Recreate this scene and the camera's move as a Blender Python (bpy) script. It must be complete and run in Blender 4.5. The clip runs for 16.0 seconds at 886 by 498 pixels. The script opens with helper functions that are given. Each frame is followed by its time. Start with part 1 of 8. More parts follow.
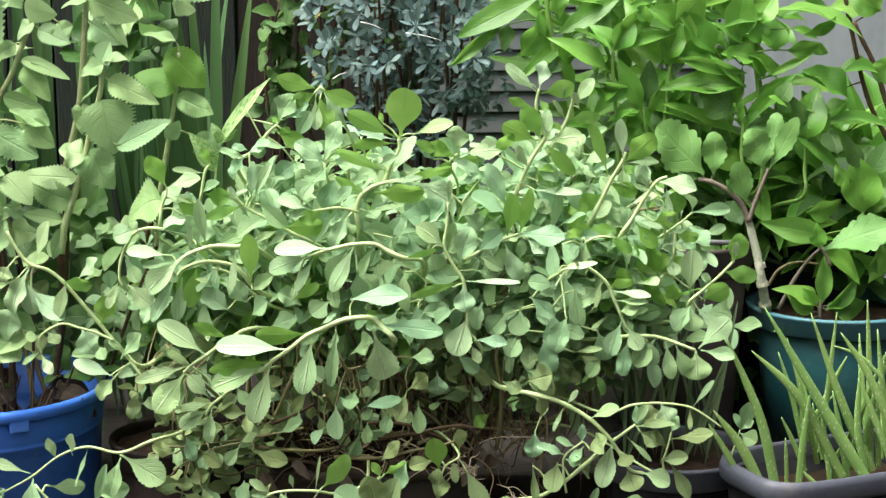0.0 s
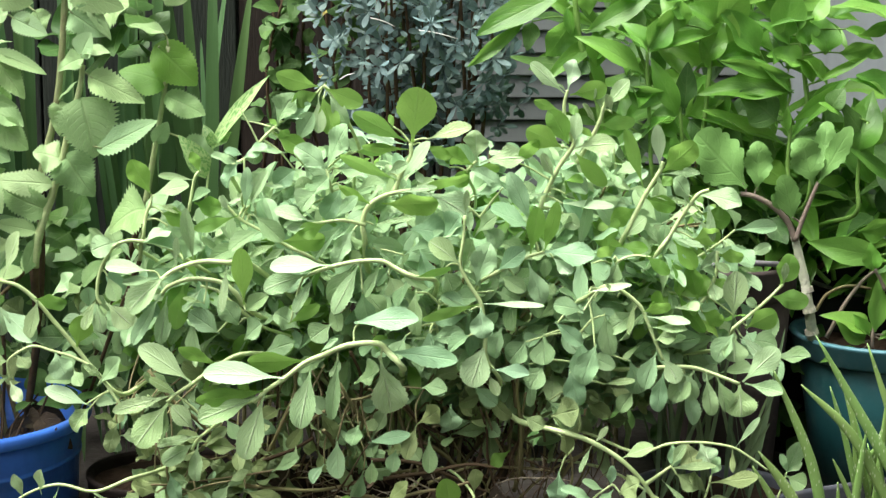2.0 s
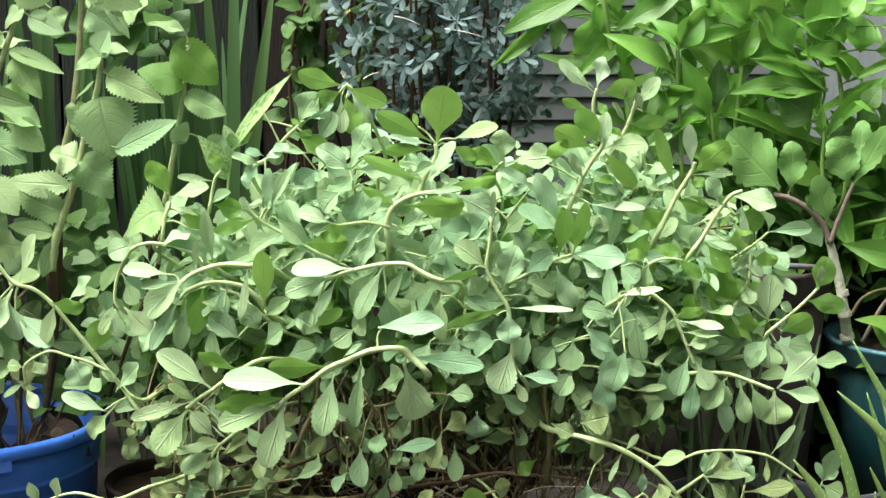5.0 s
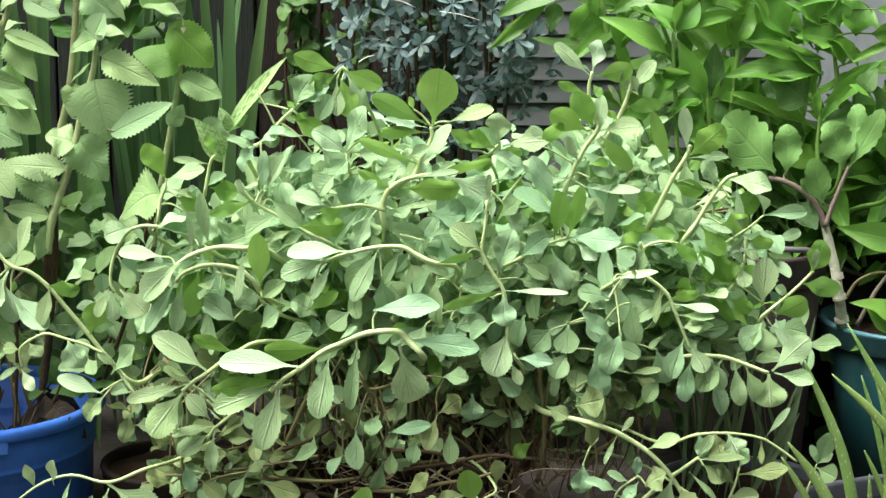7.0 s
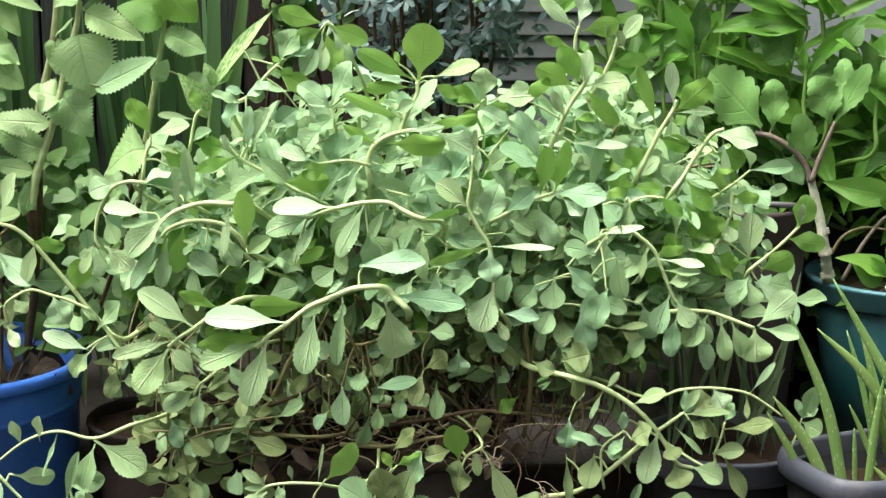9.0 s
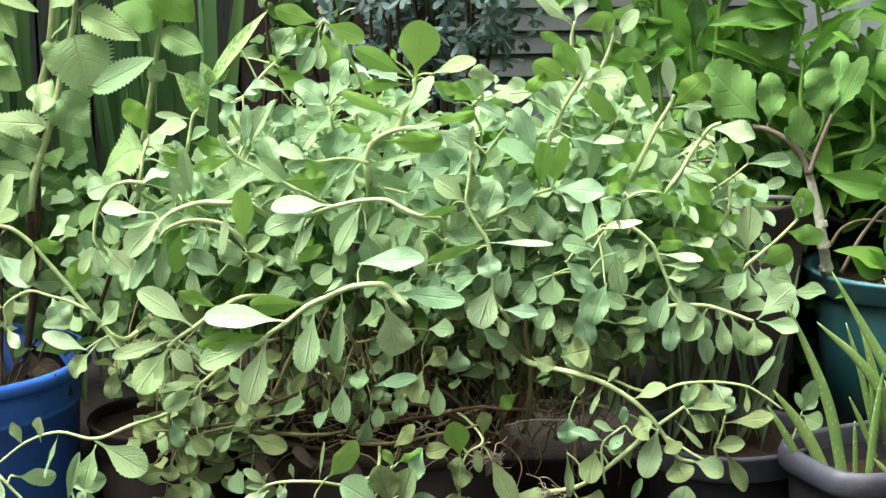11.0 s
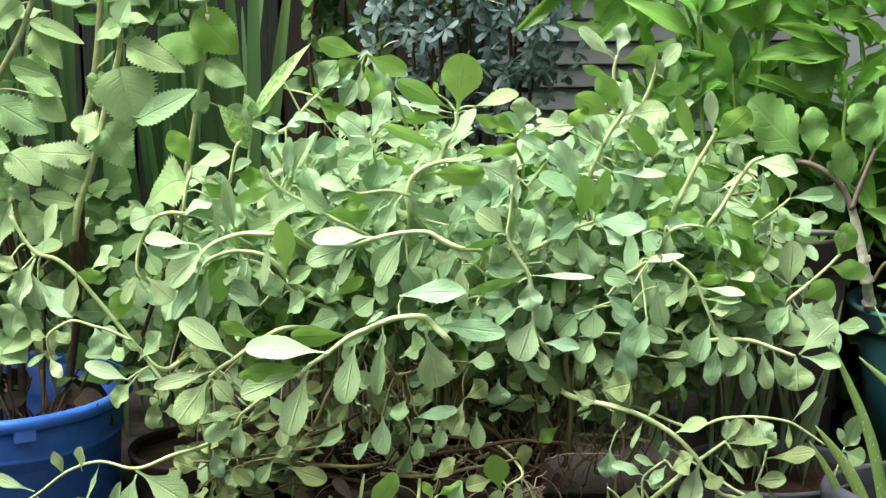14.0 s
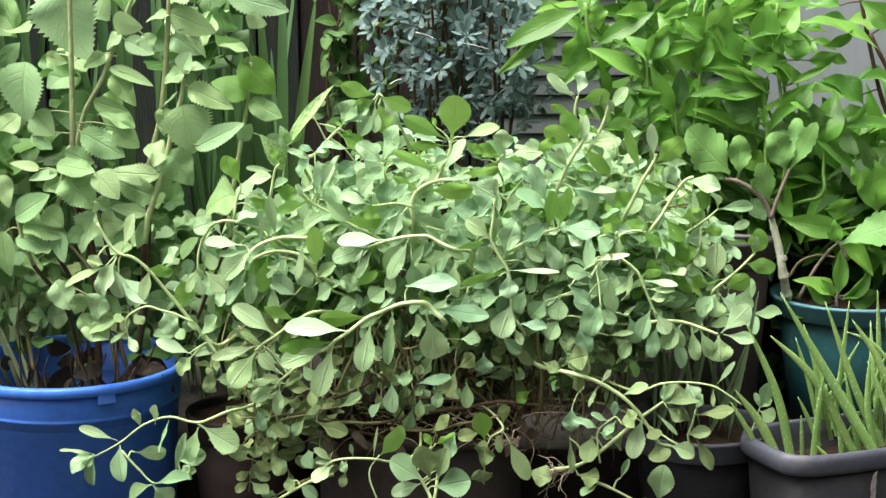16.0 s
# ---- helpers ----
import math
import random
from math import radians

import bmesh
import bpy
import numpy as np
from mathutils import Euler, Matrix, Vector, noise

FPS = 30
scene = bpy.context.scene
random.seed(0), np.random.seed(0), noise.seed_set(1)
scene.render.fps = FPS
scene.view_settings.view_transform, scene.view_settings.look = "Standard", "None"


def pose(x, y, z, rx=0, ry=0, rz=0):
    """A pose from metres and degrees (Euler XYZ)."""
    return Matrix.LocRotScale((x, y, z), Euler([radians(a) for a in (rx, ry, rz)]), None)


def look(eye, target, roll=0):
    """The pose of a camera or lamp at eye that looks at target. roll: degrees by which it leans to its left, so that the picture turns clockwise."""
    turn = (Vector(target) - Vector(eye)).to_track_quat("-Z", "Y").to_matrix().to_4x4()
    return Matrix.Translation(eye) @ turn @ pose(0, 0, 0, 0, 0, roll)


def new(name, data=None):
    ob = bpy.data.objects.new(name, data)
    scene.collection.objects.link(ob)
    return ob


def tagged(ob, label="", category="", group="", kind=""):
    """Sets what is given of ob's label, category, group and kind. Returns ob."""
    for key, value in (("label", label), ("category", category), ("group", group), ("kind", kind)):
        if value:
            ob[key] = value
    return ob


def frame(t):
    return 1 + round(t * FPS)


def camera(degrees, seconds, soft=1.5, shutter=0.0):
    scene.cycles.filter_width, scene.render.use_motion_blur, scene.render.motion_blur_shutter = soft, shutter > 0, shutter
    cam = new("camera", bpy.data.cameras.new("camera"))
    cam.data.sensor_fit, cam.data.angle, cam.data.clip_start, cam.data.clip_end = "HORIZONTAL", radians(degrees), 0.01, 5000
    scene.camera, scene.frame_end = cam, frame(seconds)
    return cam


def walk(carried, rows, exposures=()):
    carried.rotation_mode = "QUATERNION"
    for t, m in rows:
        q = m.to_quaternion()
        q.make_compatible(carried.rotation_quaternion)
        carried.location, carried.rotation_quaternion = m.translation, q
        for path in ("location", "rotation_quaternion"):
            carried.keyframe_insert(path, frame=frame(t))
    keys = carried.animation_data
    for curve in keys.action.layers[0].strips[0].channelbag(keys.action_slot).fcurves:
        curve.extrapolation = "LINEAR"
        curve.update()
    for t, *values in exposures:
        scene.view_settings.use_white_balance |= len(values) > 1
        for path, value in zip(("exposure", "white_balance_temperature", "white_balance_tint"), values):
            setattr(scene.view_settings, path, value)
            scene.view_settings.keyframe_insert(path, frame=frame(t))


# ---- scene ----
# ---- camera and walk ----
import collections

cam = camera(28.0, 16.0, soft=1.4)
# a slide along one line towards the plants, with small turns: time, eye, target, lean
WALK = [
    (0, (0.0000, -2.5084, 1.0423), (0.0378, -0.5429, 0.6742), -0.46),
    (0.5, (0.0000, -2.5066, 1.0420), (0.0387, -0.5402, 0.6791), -0.25),
    (1, (0.0000, -2.4834, 1.0379), (0.0326, -0.5159, 0.6803), -0.01),
    (1.5, (0.0000, -2.3627, 1.0166), (0.0276, -0.3942, 0.6639), 0.02),
    (2, (0.0000, -2.2554, 0.9977), (0.0247, -0.2865, 0.6476), 0.12),
    (2.5, (0.0000, -2.1982, 0.9876), (0.0143, -0.2286, 0.6403), 0.12),
    (3, (0.0000, -2.1993, 0.9878), (0.0082, -0.2296, 0.6410), 0.05),
    (3.5, (0.0000, -2.1981, 0.9876), (0.0000, -0.2285, 0.6403), -0.00),
    (4, (0.0000, -2.1998, 0.9879), (-0.0045, -0.2300, 0.6414), -0.05),
    (6.5, (0.0000, -2.2007, 0.9881), (-0.0008, -0.2328, 0.6312), -0.03),
    (7, (0.0000, -2.2021, 0.9883), (0.0012, -0.2359, 0.6222), 0.02),
    (7.5, (0.0000, -2.2012, 0.9881), (0.0055, -0.2377, 0.6078), 0.10),
    (8, (0.0000, -2.1997, 0.9879), (0.0071, -0.2392, 0.5924), 0.18),
    (8.5, (0.0000, -2.1987, 0.9877), (0.0126, -0.2417, 0.5757), 0.17),
    (11, (0.0000, -2.1998, 0.9879), (0.0184, -0.2442, 0.5692), -0.56),
    (11.5, (0.0000, -2.2003, 0.9880), (0.0078, -0.2422, 0.5808), -0.59),
    (12, (0.0000, -2.2004, 0.9880), (0.0003, -0.2403, 0.5908), -0.55),
    (12.5, (0.0000, -2.1998, 0.9879), (-0.0076, -0.2382, 0.5981), -0.51),
    (13, (0.0000, -2.1990, 0.9877), (-0.0162, -0.2365, 0.6026), -0.48),
    (13.5, (0.0000, -2.1996, 0.9879), (-0.0220, -0.2366, 0.6058), -0.54),
    (14, (0.0000, -2.2013, 0.9882), (-0.0276, -0.2384, 0.6057), -0.47),
    (14.5, (0.0000, -2.2766, 1.0014), (-0.0287, -0.3139, 0.6181), -0.46),
    (15, (0.0000, -2.4879, 1.0387), (-0.0278, -0.5247, 0.6578), -0.57),
    (15.5, (0.0000, -2.7258, 1.0806), (-0.0225, -0.7620, 0.7027), -0.50),
    (16, (0.0000, -2.7647, 1.0875), (-0.0182, -0.8002, 0.7130), -0.42),
]
walk(cam, [(t, look(eye, target, lean)) for t, eye, target, lean in WALK], exposures=[(0.0, 1.03), (8.5, 0.98), (11.0, 1.09), (12.5, 1.06), (14.0, 1.02), (16.0, 1.03)])

# ---- world and sun: bright overcast from above and in front ----
world = bpy.data.worlds.new("overcast_sky")
scene.world = world
world.use_nodes = True
wn = world.node_tree.nodes
wl = world.node_tree.links
sky = wn.new("ShaderNodeTexSky")
sky.sky_type = "NISHITA"
sky.sun_disc = False
sky.sun_elevation = radians(66)
sky.sun_rotation = radians(246)
sky.air_density = 1.0
sky.dust_density = 6.0
hazy = wn.new("ShaderNodeHueSaturation")
hazy.inputs["Saturation"].default_value = 0.35
wl.new(sky.outputs[0], hazy.inputs["Color"])
wl.new(hazy.outputs[0], wn["Background"].inputs["Color"])
wn["Background"].inputs["Strength"].default_value = 0.15
sun_data = bpy.data.lights.new("sun", "SUN")
sun_data.energy = 4.4
sun_data.angle = radians(42)
sun_data.color = (1.0, 0.98, 0.94)
sun = new("sun", sun_data)
sun.matrix_world = look((-1.5, -0.35, 4.4), (0, 0, 0))


# ---- materials ----
def nodes_of(name, rough=0.6):
    m = bpy.data.materials.new(name)
    m.use_nodes = True
    nt = m.node_tree
    b = nt.nodes["Principled BSDF"]
    b.inputs["Roughness"].default_value = rough
    return m, nt.nodes, nt.links, b


def math_node(n, l, op, a, b=None, clamp=False):
    q = n.new("ShaderNodeMath")
    q.operation = op
    q.use_clamp = clamp
    for i, v in enumerate((a, b)):
        if v is None:
            continue
        if isinstance(v, (int, float)):
            q.inputs[i].default_value = v
        else:
            l.new(v, q.inputs[i])
    return q.outputs[0]


def mix_node(n, l, fac, a, b, blend="MIX"):
    q = n.new("ShaderNodeMix")
    q.data_type = "RGBA"
    q.blend_type = blend
    for sock, v in ((q.inputs[0], fac), (q.inputs[6], a), (q.inputs[7], b)):
        if isinstance(v, (int, float)):
            sock.default_value = v
        elif isinstance(v, tuple):
            sock.default_value = (*v, 1.0)
        else:
            l.new(v, sock)
    return q.outputs[2]


def noise_node(n, l, vec, scale, detail=3.0, rough=0.55):
    q = n.new("ShaderNodeTexNoise")
    q.inputs["Scale"].default_value = scale
    q.inputs["Detail"].default_value = detail
    q.inputs["Roughness"].default_value = rough
    if vec is not None:
        l.new(vec, q.inputs["Vector"])
    return q.outputs["Fac"]


def ramp(n, l, fac, lo, hi):
    q = n.new("ShaderNodeMapRange")
    q.inputs["From Min"].default_value = lo
    q.inputs["From Max"].default_value = hi
    l.new(fac, q.inputs["Value"])
    return q.outputs["Result"]


def leaf_material(name, base, light, dark, vein, rough, pairs=6, slant=0.22, vein_mix=0.35, bump=0.35, through_light=0.25, blotch=None, sheen=0.0, raised=-1.0):
    """A leaf: midrib and side veins along its own length and breadth, mottling, one tint for every leaf."""
    m, n, l, b = nodes_of(name, rough)
    uv = n.new("ShaderNodeTexCoord").outputs["UV"]
    sep = n.new("ShaderNodeSeparateXYZ")
    l.new(uv, sep.inputs[0])
    u, v = sep.outputs[0], sep.outputs[1]
    side = math_node(n, l, "ABSOLUTE", math_node(n, l, "SUBTRACT", math_node(n, l, "MULTIPLY", v, 2.0), 1.0))
    rib = math_node(n, l, "SUBTRACT", 1.0, ramp(n, l, side, 0.02, 0.09), True)
    wave = math_node(n, l, "SUBTRACT", u, math_node(n, l, "MULTIPLY", math_node(n, l, "POWER", side, 1.7), slant * 1.25))
    wave = math_node(n, l, "SINE", math_node(n, l, "MULTIPLY", wave, pairs * 2 * math.pi))
    veins = math_node(n, l, "POWER", math_node(n, l, "MAXIMUM", wave, 0.0), 14.0)
    lines = math_node(n, l, "MAXIMUM", rib, math_node(n, l, "MULTIPLY", veins, 0.7))
    info = n.new("ShaderNodeObjectInfo")
    geo = n.new("ShaderNodeNewGeometry")
    rnd = math_node(n, l, "FRACT", math_node(n, l, "ADD", info.outputs["Random"], geo.outputs["Random Per Island"]))
    where = n.new("ShaderNodeTexCoord").outputs["Object"]
    shift = n.new("ShaderNodeVectorMath")
    shift.operation = "ADD"
    l.new(where, shift.inputs[0])
    l.new(rnd, shift.inputs[1])
    big = noise_node(n, l, shift.outputs[0], 2.6, 3.0)
    fine = noise_node(n, l, shift.outputs[0], 26.0, 3.0)
    col = mix_node(n, l, ramp(n, l, rnd, 0.0, 0.7), dark, base)
    col = mix_node(n, l, math_node(n, l, "POWER", rnd, 3.5), col, light)
    col = mix_node(n, l, 0.2, col, base)
    col = mix_node(n, l, math_node(n, l, "MULTIPLY", ramp(n, l, big, 0.4, 0.75), 0.28), col, light)
    col = mix_node(n, l, math_node(n, l, "MULTIPLY", ramp(n, l, fine, 0.5, 0.8), 0.3), col, dark)
    # some leaves yellower, some bluer than the rest
    other = math_node(n, l, "FRACT", math_node(n, l, "MULTIPLY", rnd, 7.31))
    cast = mix_node(n, l, other, (1.05, 1.0, 0.9), (0.93, 1.0, 1.08))
    col = mix_node(n, l, 1.0, col, cast, "MULTIPLY")
    if blotch:
        spots = ramp(n, l, noise_node(n, l, shift.outputs[0], 13.0, 2.0), 0.46, 0.52)
        col = mix_node(n, l, spots, col, blotch)
    # a paler margin and a net of fine veins
    col = mix_node(n, l, math_node(n, l, "MULTIPLY", ramp(n, l, side, 0.88, 1.0), 0.28), col, light)
    net = n.new("ShaderNodeTexVoronoi")
    net.feature = "DISTANCE_TO_EDGE"
    net.inputs["Scale"].default_value = 13.0
    l.new(shift.outputs[0], net.inputs["Vector"])
    mesh_lines = math_node(n, l, "SUBTRACT", 1.0, ramp(n, l, net.outputs["Distance"], 0.0, 0.12), True)
    col = mix_node(n, l, math_node(n, l, "MULTIPLY", mesh_lines, vein_mix * 0.2), col, vein)
    col = mix_node(n, l, math_node(n, l, "MULTIPLY", lines, vein_mix), col, vein)
    # a few dry spots
    dry = ramp(n, l, noise_node(n, l, shift.outputs[0], 7.0, 4.0), 0.73, 0.78)
    col = mix_node(n, l, math_node(n, l, "MULTIPLY", dry, 0.5), col, (0.17, 0.13, 0.05))
    l.new(col, b.inputs["Base Color"])
    b.inputs["Sheen Weight"].default_value = sheen
    b.inputs["Specular IOR Level"].default_value = 0.34
    b.inputs["Sheen Roughness"].default_value = 0.45
    b.inputs["Sheen Tint"].default_value = (1.0, 1.0, 0.8, 1.0)
    height = math_node(n, l, "ADD", math_node(n, l, "MULTIPLY", fine, 0.5), math_node(n, l, "MULTIPLY", math_node(n, l, "ADD", lines, math_node(n, l, "MULTIPLY", mesh_lines, 0.1)), raised))
    bp = n.new("ShaderNodeBump")
    bp.inputs["Strength"].default_value = bump
    bp.inputs["Distance"].default_value = 0.003
    l.new(height, bp.inputs["Height"])
    l.new(bp.outputs[0], b.inputs["Normal"])
    tr = n.new("ShaderNodeBsdfTranslucent")
    l.new(mix_node(n, l, 0.5, col, light), tr.inputs["Color"])
    l.new(bp.outputs[0], tr.inputs["Normal"])
    mx = n.new("ShaderNodeMixShader")
    mx.inputs[0].default_value = through_light
    l.new(b.outputs[0], mx.inputs[1])
    l.new(tr.outputs[0], mx.inputs[2])
    l.new(mx.outputs[0], n["Material Output"].inputs["Surface"])
    return m


def surface(name, a, b_col, rough=0.6, scale=8.0, fine_scale=90.0, bump=0.2, dirt=None, dirt_amount=0.4, metal=0.0, stretch=(1, 1, 1), gloss=0.28):
    """A plain surface with mottling at two sizes, stains and a fine relief."""
    m, n, l, b = nodes_of(name, rough)
    co = n.new("ShaderNodeTexCoord").outputs["Object"]
    mp = n.new("ShaderNodeMapping")
    mp.inputs["Scale"].default_value = stretch
    l.new(co, mp.inputs["Vector"])
    vec = mp.outputs[0]
    big = noise_node(n, l, vec, scale, 4.0)
    fine = noise_node(n, l, vec, fine_scale, 4.0)
    info = n.new("ShaderNodeObjectInfo")
    col = mix_node(n, l, ramp(n, l, big, 0.3, 0.7), a, b_col)
    col = mix_node(n, l, math_node(n, l, "MULTIPLY", ramp(n, l, fine, 0.4, 0.75), 0.35), col, tuple(0.55 * c for c in a))
    col = mix_node(n, l, math_node(n, l, "MULTIPLY", info.outputs["Random"], 0.35), col, tuple(0.6 * c for c in b_col))
    if dirt:
        st = ramp(n, l, noise_node(n, l, vec, scale * 2.3, 6.0, 0.7), 0.5, 0.72)
        col = mix_node(n, l, math_node(n, l, "MULTIPLY", st, dirt_amount), col, dirt)
    l.new(col, b.inputs["Base Color"])
    b.inputs["Metallic"].default_value = metal
    b.inputs["Specular IOR Level"].default_value = gloss
    l.new(math_node(n, l, "ADD", math_node(n, l, "MULTIPLY", fine, 0.3), rough - 0.15), b.inputs["Roughness"])
    bp = n.new("ShaderNodeBump")
    bp.inputs["Strength"].default_value = bump
    bp.inputs["Distance"].default_value = 0.004
    l.new(math_node(n, l, "ADD", fine, big), bp.inputs["Height"])
    l.new(bp.outputs[0], b.inputs["Normal"])
    return m


M_SAGE = leaf_material("sage_leaf", (0.285, 0.455, 0.218), (0.4, 0.57, 0.305), (0.19, 0.335, 0.132), (0.45, 0.6, 0.33), 0.5, pairs=6, slant=0.4, vein_mix=0.34, bump=0.65, through_light=0.28, sheen=0.06)
# olive copy of the sage leaf: shade under the crown put in the colour
M_OLIVE_SHADE = leaf_material("olive_shade_leaf", (0.2, 0.28, 0.105), (0.29, 0.38, 0.16), (0.135, 0.195, 0.07), (0.36, 0.44, 0.22), 0.6, pairs=6, slant=0.4, vein_mix=0.3, bump=0.6, through_light=0.25, sheen=0.05)
M_BLUISH = leaf_material("bluish_sage_leaf", (0.265, 0.445, 0.225), (0.35, 0.53, 0.295), (0.18, 0.33, 0.145), (0.42, 0.6, 0.34), 0.55, pairs=6, slant=0.4, vein_mix=0.28, bump=0.5, through_light=0.22, sheen=0.06)
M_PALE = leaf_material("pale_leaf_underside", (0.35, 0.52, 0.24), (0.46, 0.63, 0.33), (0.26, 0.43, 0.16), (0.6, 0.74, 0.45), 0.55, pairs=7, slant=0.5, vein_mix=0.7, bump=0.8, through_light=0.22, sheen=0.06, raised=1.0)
# palest copy, for sunlit leaf tops: their glare is put in the colour
M_GLARE = leaf_material("bleached_leaf", (0.375, 0.545, 0.29), (0.465, 0.625, 0.37), (0.31, 0.475, 0.23), (0.6, 0.75, 0.47), 0.5, pairs=6, slant=0.45, vein_mix=0.3, bump=0.4, through_light=0.18, sheen=0.05, raised=1.0)
# saturated green copy: the look of light coming through is partly in the colour
M_GREEN = leaf_material("backlit_green_leaf", (0.19, 0.38, 0.07), (0.29, 0.5, 0.12), (0.13, 0.29, 0.045), (0.3, 0.48, 0.15), 0.45, pairs=6, slant=0.4, vein_mix=0.22, bump=0.3, through_light=0.58)
M_FUZZY = leaf_material("fuzzy_leaf", (0.3, 0.475, 0.205), (0.45, 0.625, 0.33), (0.17, 0.325, 0.1), (0.42, 0.56, 0.26), 0.65, pairs=8, slant=0.3, vein_mix=0.22, bump=0.5, through_light=0.3, sheen=0.12)
M_GLOSSY = leaf_material("glossy_leaf", (0.125, 0.315, 0.04), (0.25, 0.47, 0.095), (0.055, 0.165, 0.02), (0.25, 0.48, 0.12), 0.34, pairs=6, slant=0.45, vein_mix=0.16, bump=0.2, through_light=0.42)
M_SCALLOP = leaf_material("scalloped_leaf", (0.125, 0.28, 0.075), (0.18, 0.36, 0.105), (0.09, 0.21, 0.05), (0.25, 0.38, 0.14), 0.6, pairs=4, slant=0.35, vein_mix=0.1, bump=0.25, through_light=0.15)
M_BLUE = leaf_material("blue_grey_leaf", (0.1, 0.165, 0.15), (0.23, 0.33, 0.31), (0.036, 0.07, 0.06), (0.2, 0.27, 0.25), 0.55, pairs=4, vein_mix=0.1, bump=0.2, through_light=0.15)
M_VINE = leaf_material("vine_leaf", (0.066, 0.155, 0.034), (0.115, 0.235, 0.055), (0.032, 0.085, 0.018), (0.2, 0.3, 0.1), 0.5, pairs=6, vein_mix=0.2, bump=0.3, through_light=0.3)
M_STRAP = leaf_material("strap_leaf", (0.055, 0.12, 0.04), (0.09, 0.17, 0.06), (0.028, 0.07, 0.022), (0.1, 0.18, 0.07), 0.42, pairs=3, slant=0.0, vein_mix=0.0, bump=0.1, through_light=0.12)
M_STALK = leaf_material("stalk_leaf", (0.1, 0.15, 0.075), (0.18, 0.25, 0.12), (0.07, 0.11, 0.05), (0.25, 0.3, 0.18), 0.5, pairs=3, slant=0.0, vein_mix=0.0, bump=0.1, through_light=0.15)
M_VARIEG = leaf_material("variegated_leaf", (0.16, 0.36, 0.1), (0.22, 0.42, 0.14), (0.1, 0.26, 0.06), (0.5, 0.6, 0.33), 0.45, pairs=8, vein_mix=0.3, bump=0.3, blotch=(0.42, 0.58, 0.24))
M_YELLOW = leaf_material("yellowed_leaf", (0.42, 0.36, 0.07), (0.5, 0.45, 0.12), (0.28, 0.24, 0.05), (0.5, 0.45, 0.2), 0.55, pairs=6, vein_mix=0.2)
M_STEM = surface("pale_green_stem", (0.56, 0.7, 0.34), (0.46, 0.6, 0.25), 0.5, 30, 200, 0.2, (0.36, 0.32, 0.16), 0.25)
M_STEM_DARK = surface("brown_green_stem", (0.22, 0.22, 0.09), (0.19, 0.15, 0.075), 0.65, 14, 160, 0.4, (0.16, 0.1, 0.06), 0.6)
M_STEM_LEAFY = surface("leafy_green_stem", (0.2, 0.36, 0.08), (0.15, 0.28, 0.06), 0.5, 20, 160, 0.2)
M_STEM_TAN = surface("tan_green_stem", (0.34, 0.46, 0.2), (0.3, 0.33, 0.15), 0.6, 16, 160, 0.5, (0.17, 0.11, 0.07), 0.75)
M_STEM_GREY = surface("grey_ringed_stem", (0.66, 0.66, 0.52), (0.46, 0.52, 0.32), 0.6, 25, 160, 0.5, (0.16, 0.12, 0.1), 0.5)
M_NODE = surface("pale_node", (0.74, 0.72, 0.58), (0.6, 0.58, 0.42), 0.6, 25, 160, 0.4)
M_STEM_PURPLE = surface("purplish_stem", (0.2, 0.15, 0.13), (0.26, 0.22, 0.16), 0.55, 25, 160, 0.3)
M_DRYTWIG = surface("bleached_twig", (0.8, 0.78, 0.74), (0.7, 0.67, 0.62), 0.7, 30, 200, 0.3)
M_TWIG = surface("brown_twig", (0.062, 0.04, 0.023), (0.1, 0.068, 0.04), 0.8, 20, 120, 0.6, gloss=0.1)
M_ROOT = surface("pale_root", (0.42, 0.36, 0.26), (0.24, 0.19, 0.13), 0.8, 30, 200, 0.5)
M_DEAD = leaf_material("dead_leaf", (0.05, 0.034, 0.02), (0.085, 0.06, 0.035), (0.026, 0.018, 0.011), (0.08, 0.06, 0.035), 0.8, pairs=6, vein_mix=0.2, bump=0.5, through_light=0.1)
M_SOIL = surface("dark_soil", (0.026, 0.017, 0.0115), (0.04, 0.027, 0.018), 0.95, 18, 70, 1.0, (0.03, 0.022, 0.016), 0.6, gloss=0.04)
M_BLUEPOT = surface("blue_plastic", (0.04, 0.155, 0.6), (0.06, 0.195, 0.66), 0.45, 5, 60, 0.12, (0.2, 0.24, 0.34), 0.3)
# pot body: the shade it stands in is put in the colour
M_TEAL = surface("shaded_teal_plastic", (0.011, 0.06, 0.064), (0.015, 0.072, 0.077), 0.45, 6, 60, 0.12, (0.12, 0.17, 0.16), 0.25)
M_SCUFF = surface("scraped_plastic", (0.42, 0.38, 0.36), (0.28, 0.25, 0.24), 0.8, 60, 240, 0.4, (0.08, 0.07, 0.06), 0.7)
M_HOSE = surface("grey_hose_plastic", (0.2, 0.19, 0.2), (0.15, 0.145, 0.15), 0.5, 20, 120, 0.2, (0.1, 0.09, 0.08), 0.4)
# same plastic for the rim, its highlight put in as a lighter colour
M_TEAL_RIM = surface("lit_teal_plastic", (0.06, 0.17, 0.2), (0.085, 0.22, 0.25), 0.4, 6, 60, 0.12, (0.2, 0.27, 0.27), 0.3)
M_BLACKPOT = surface("black_plastic", (0.009, 0.009, 0.01), (0.014, 0.014, 0.016), 0.6, 7, 80, 0.2, (0.04, 0.037, 0.034), 0.3, gloss=0.14)
M_BROWNPOT = surface("dark_brown_plastic", (0.03, 0.022, 0.019), (0.019, 0.0145, 0.0125), 0.7, 7, 80, 0.3, (0.03, 0.02, 0.016), 0.4, gloss=0.06)
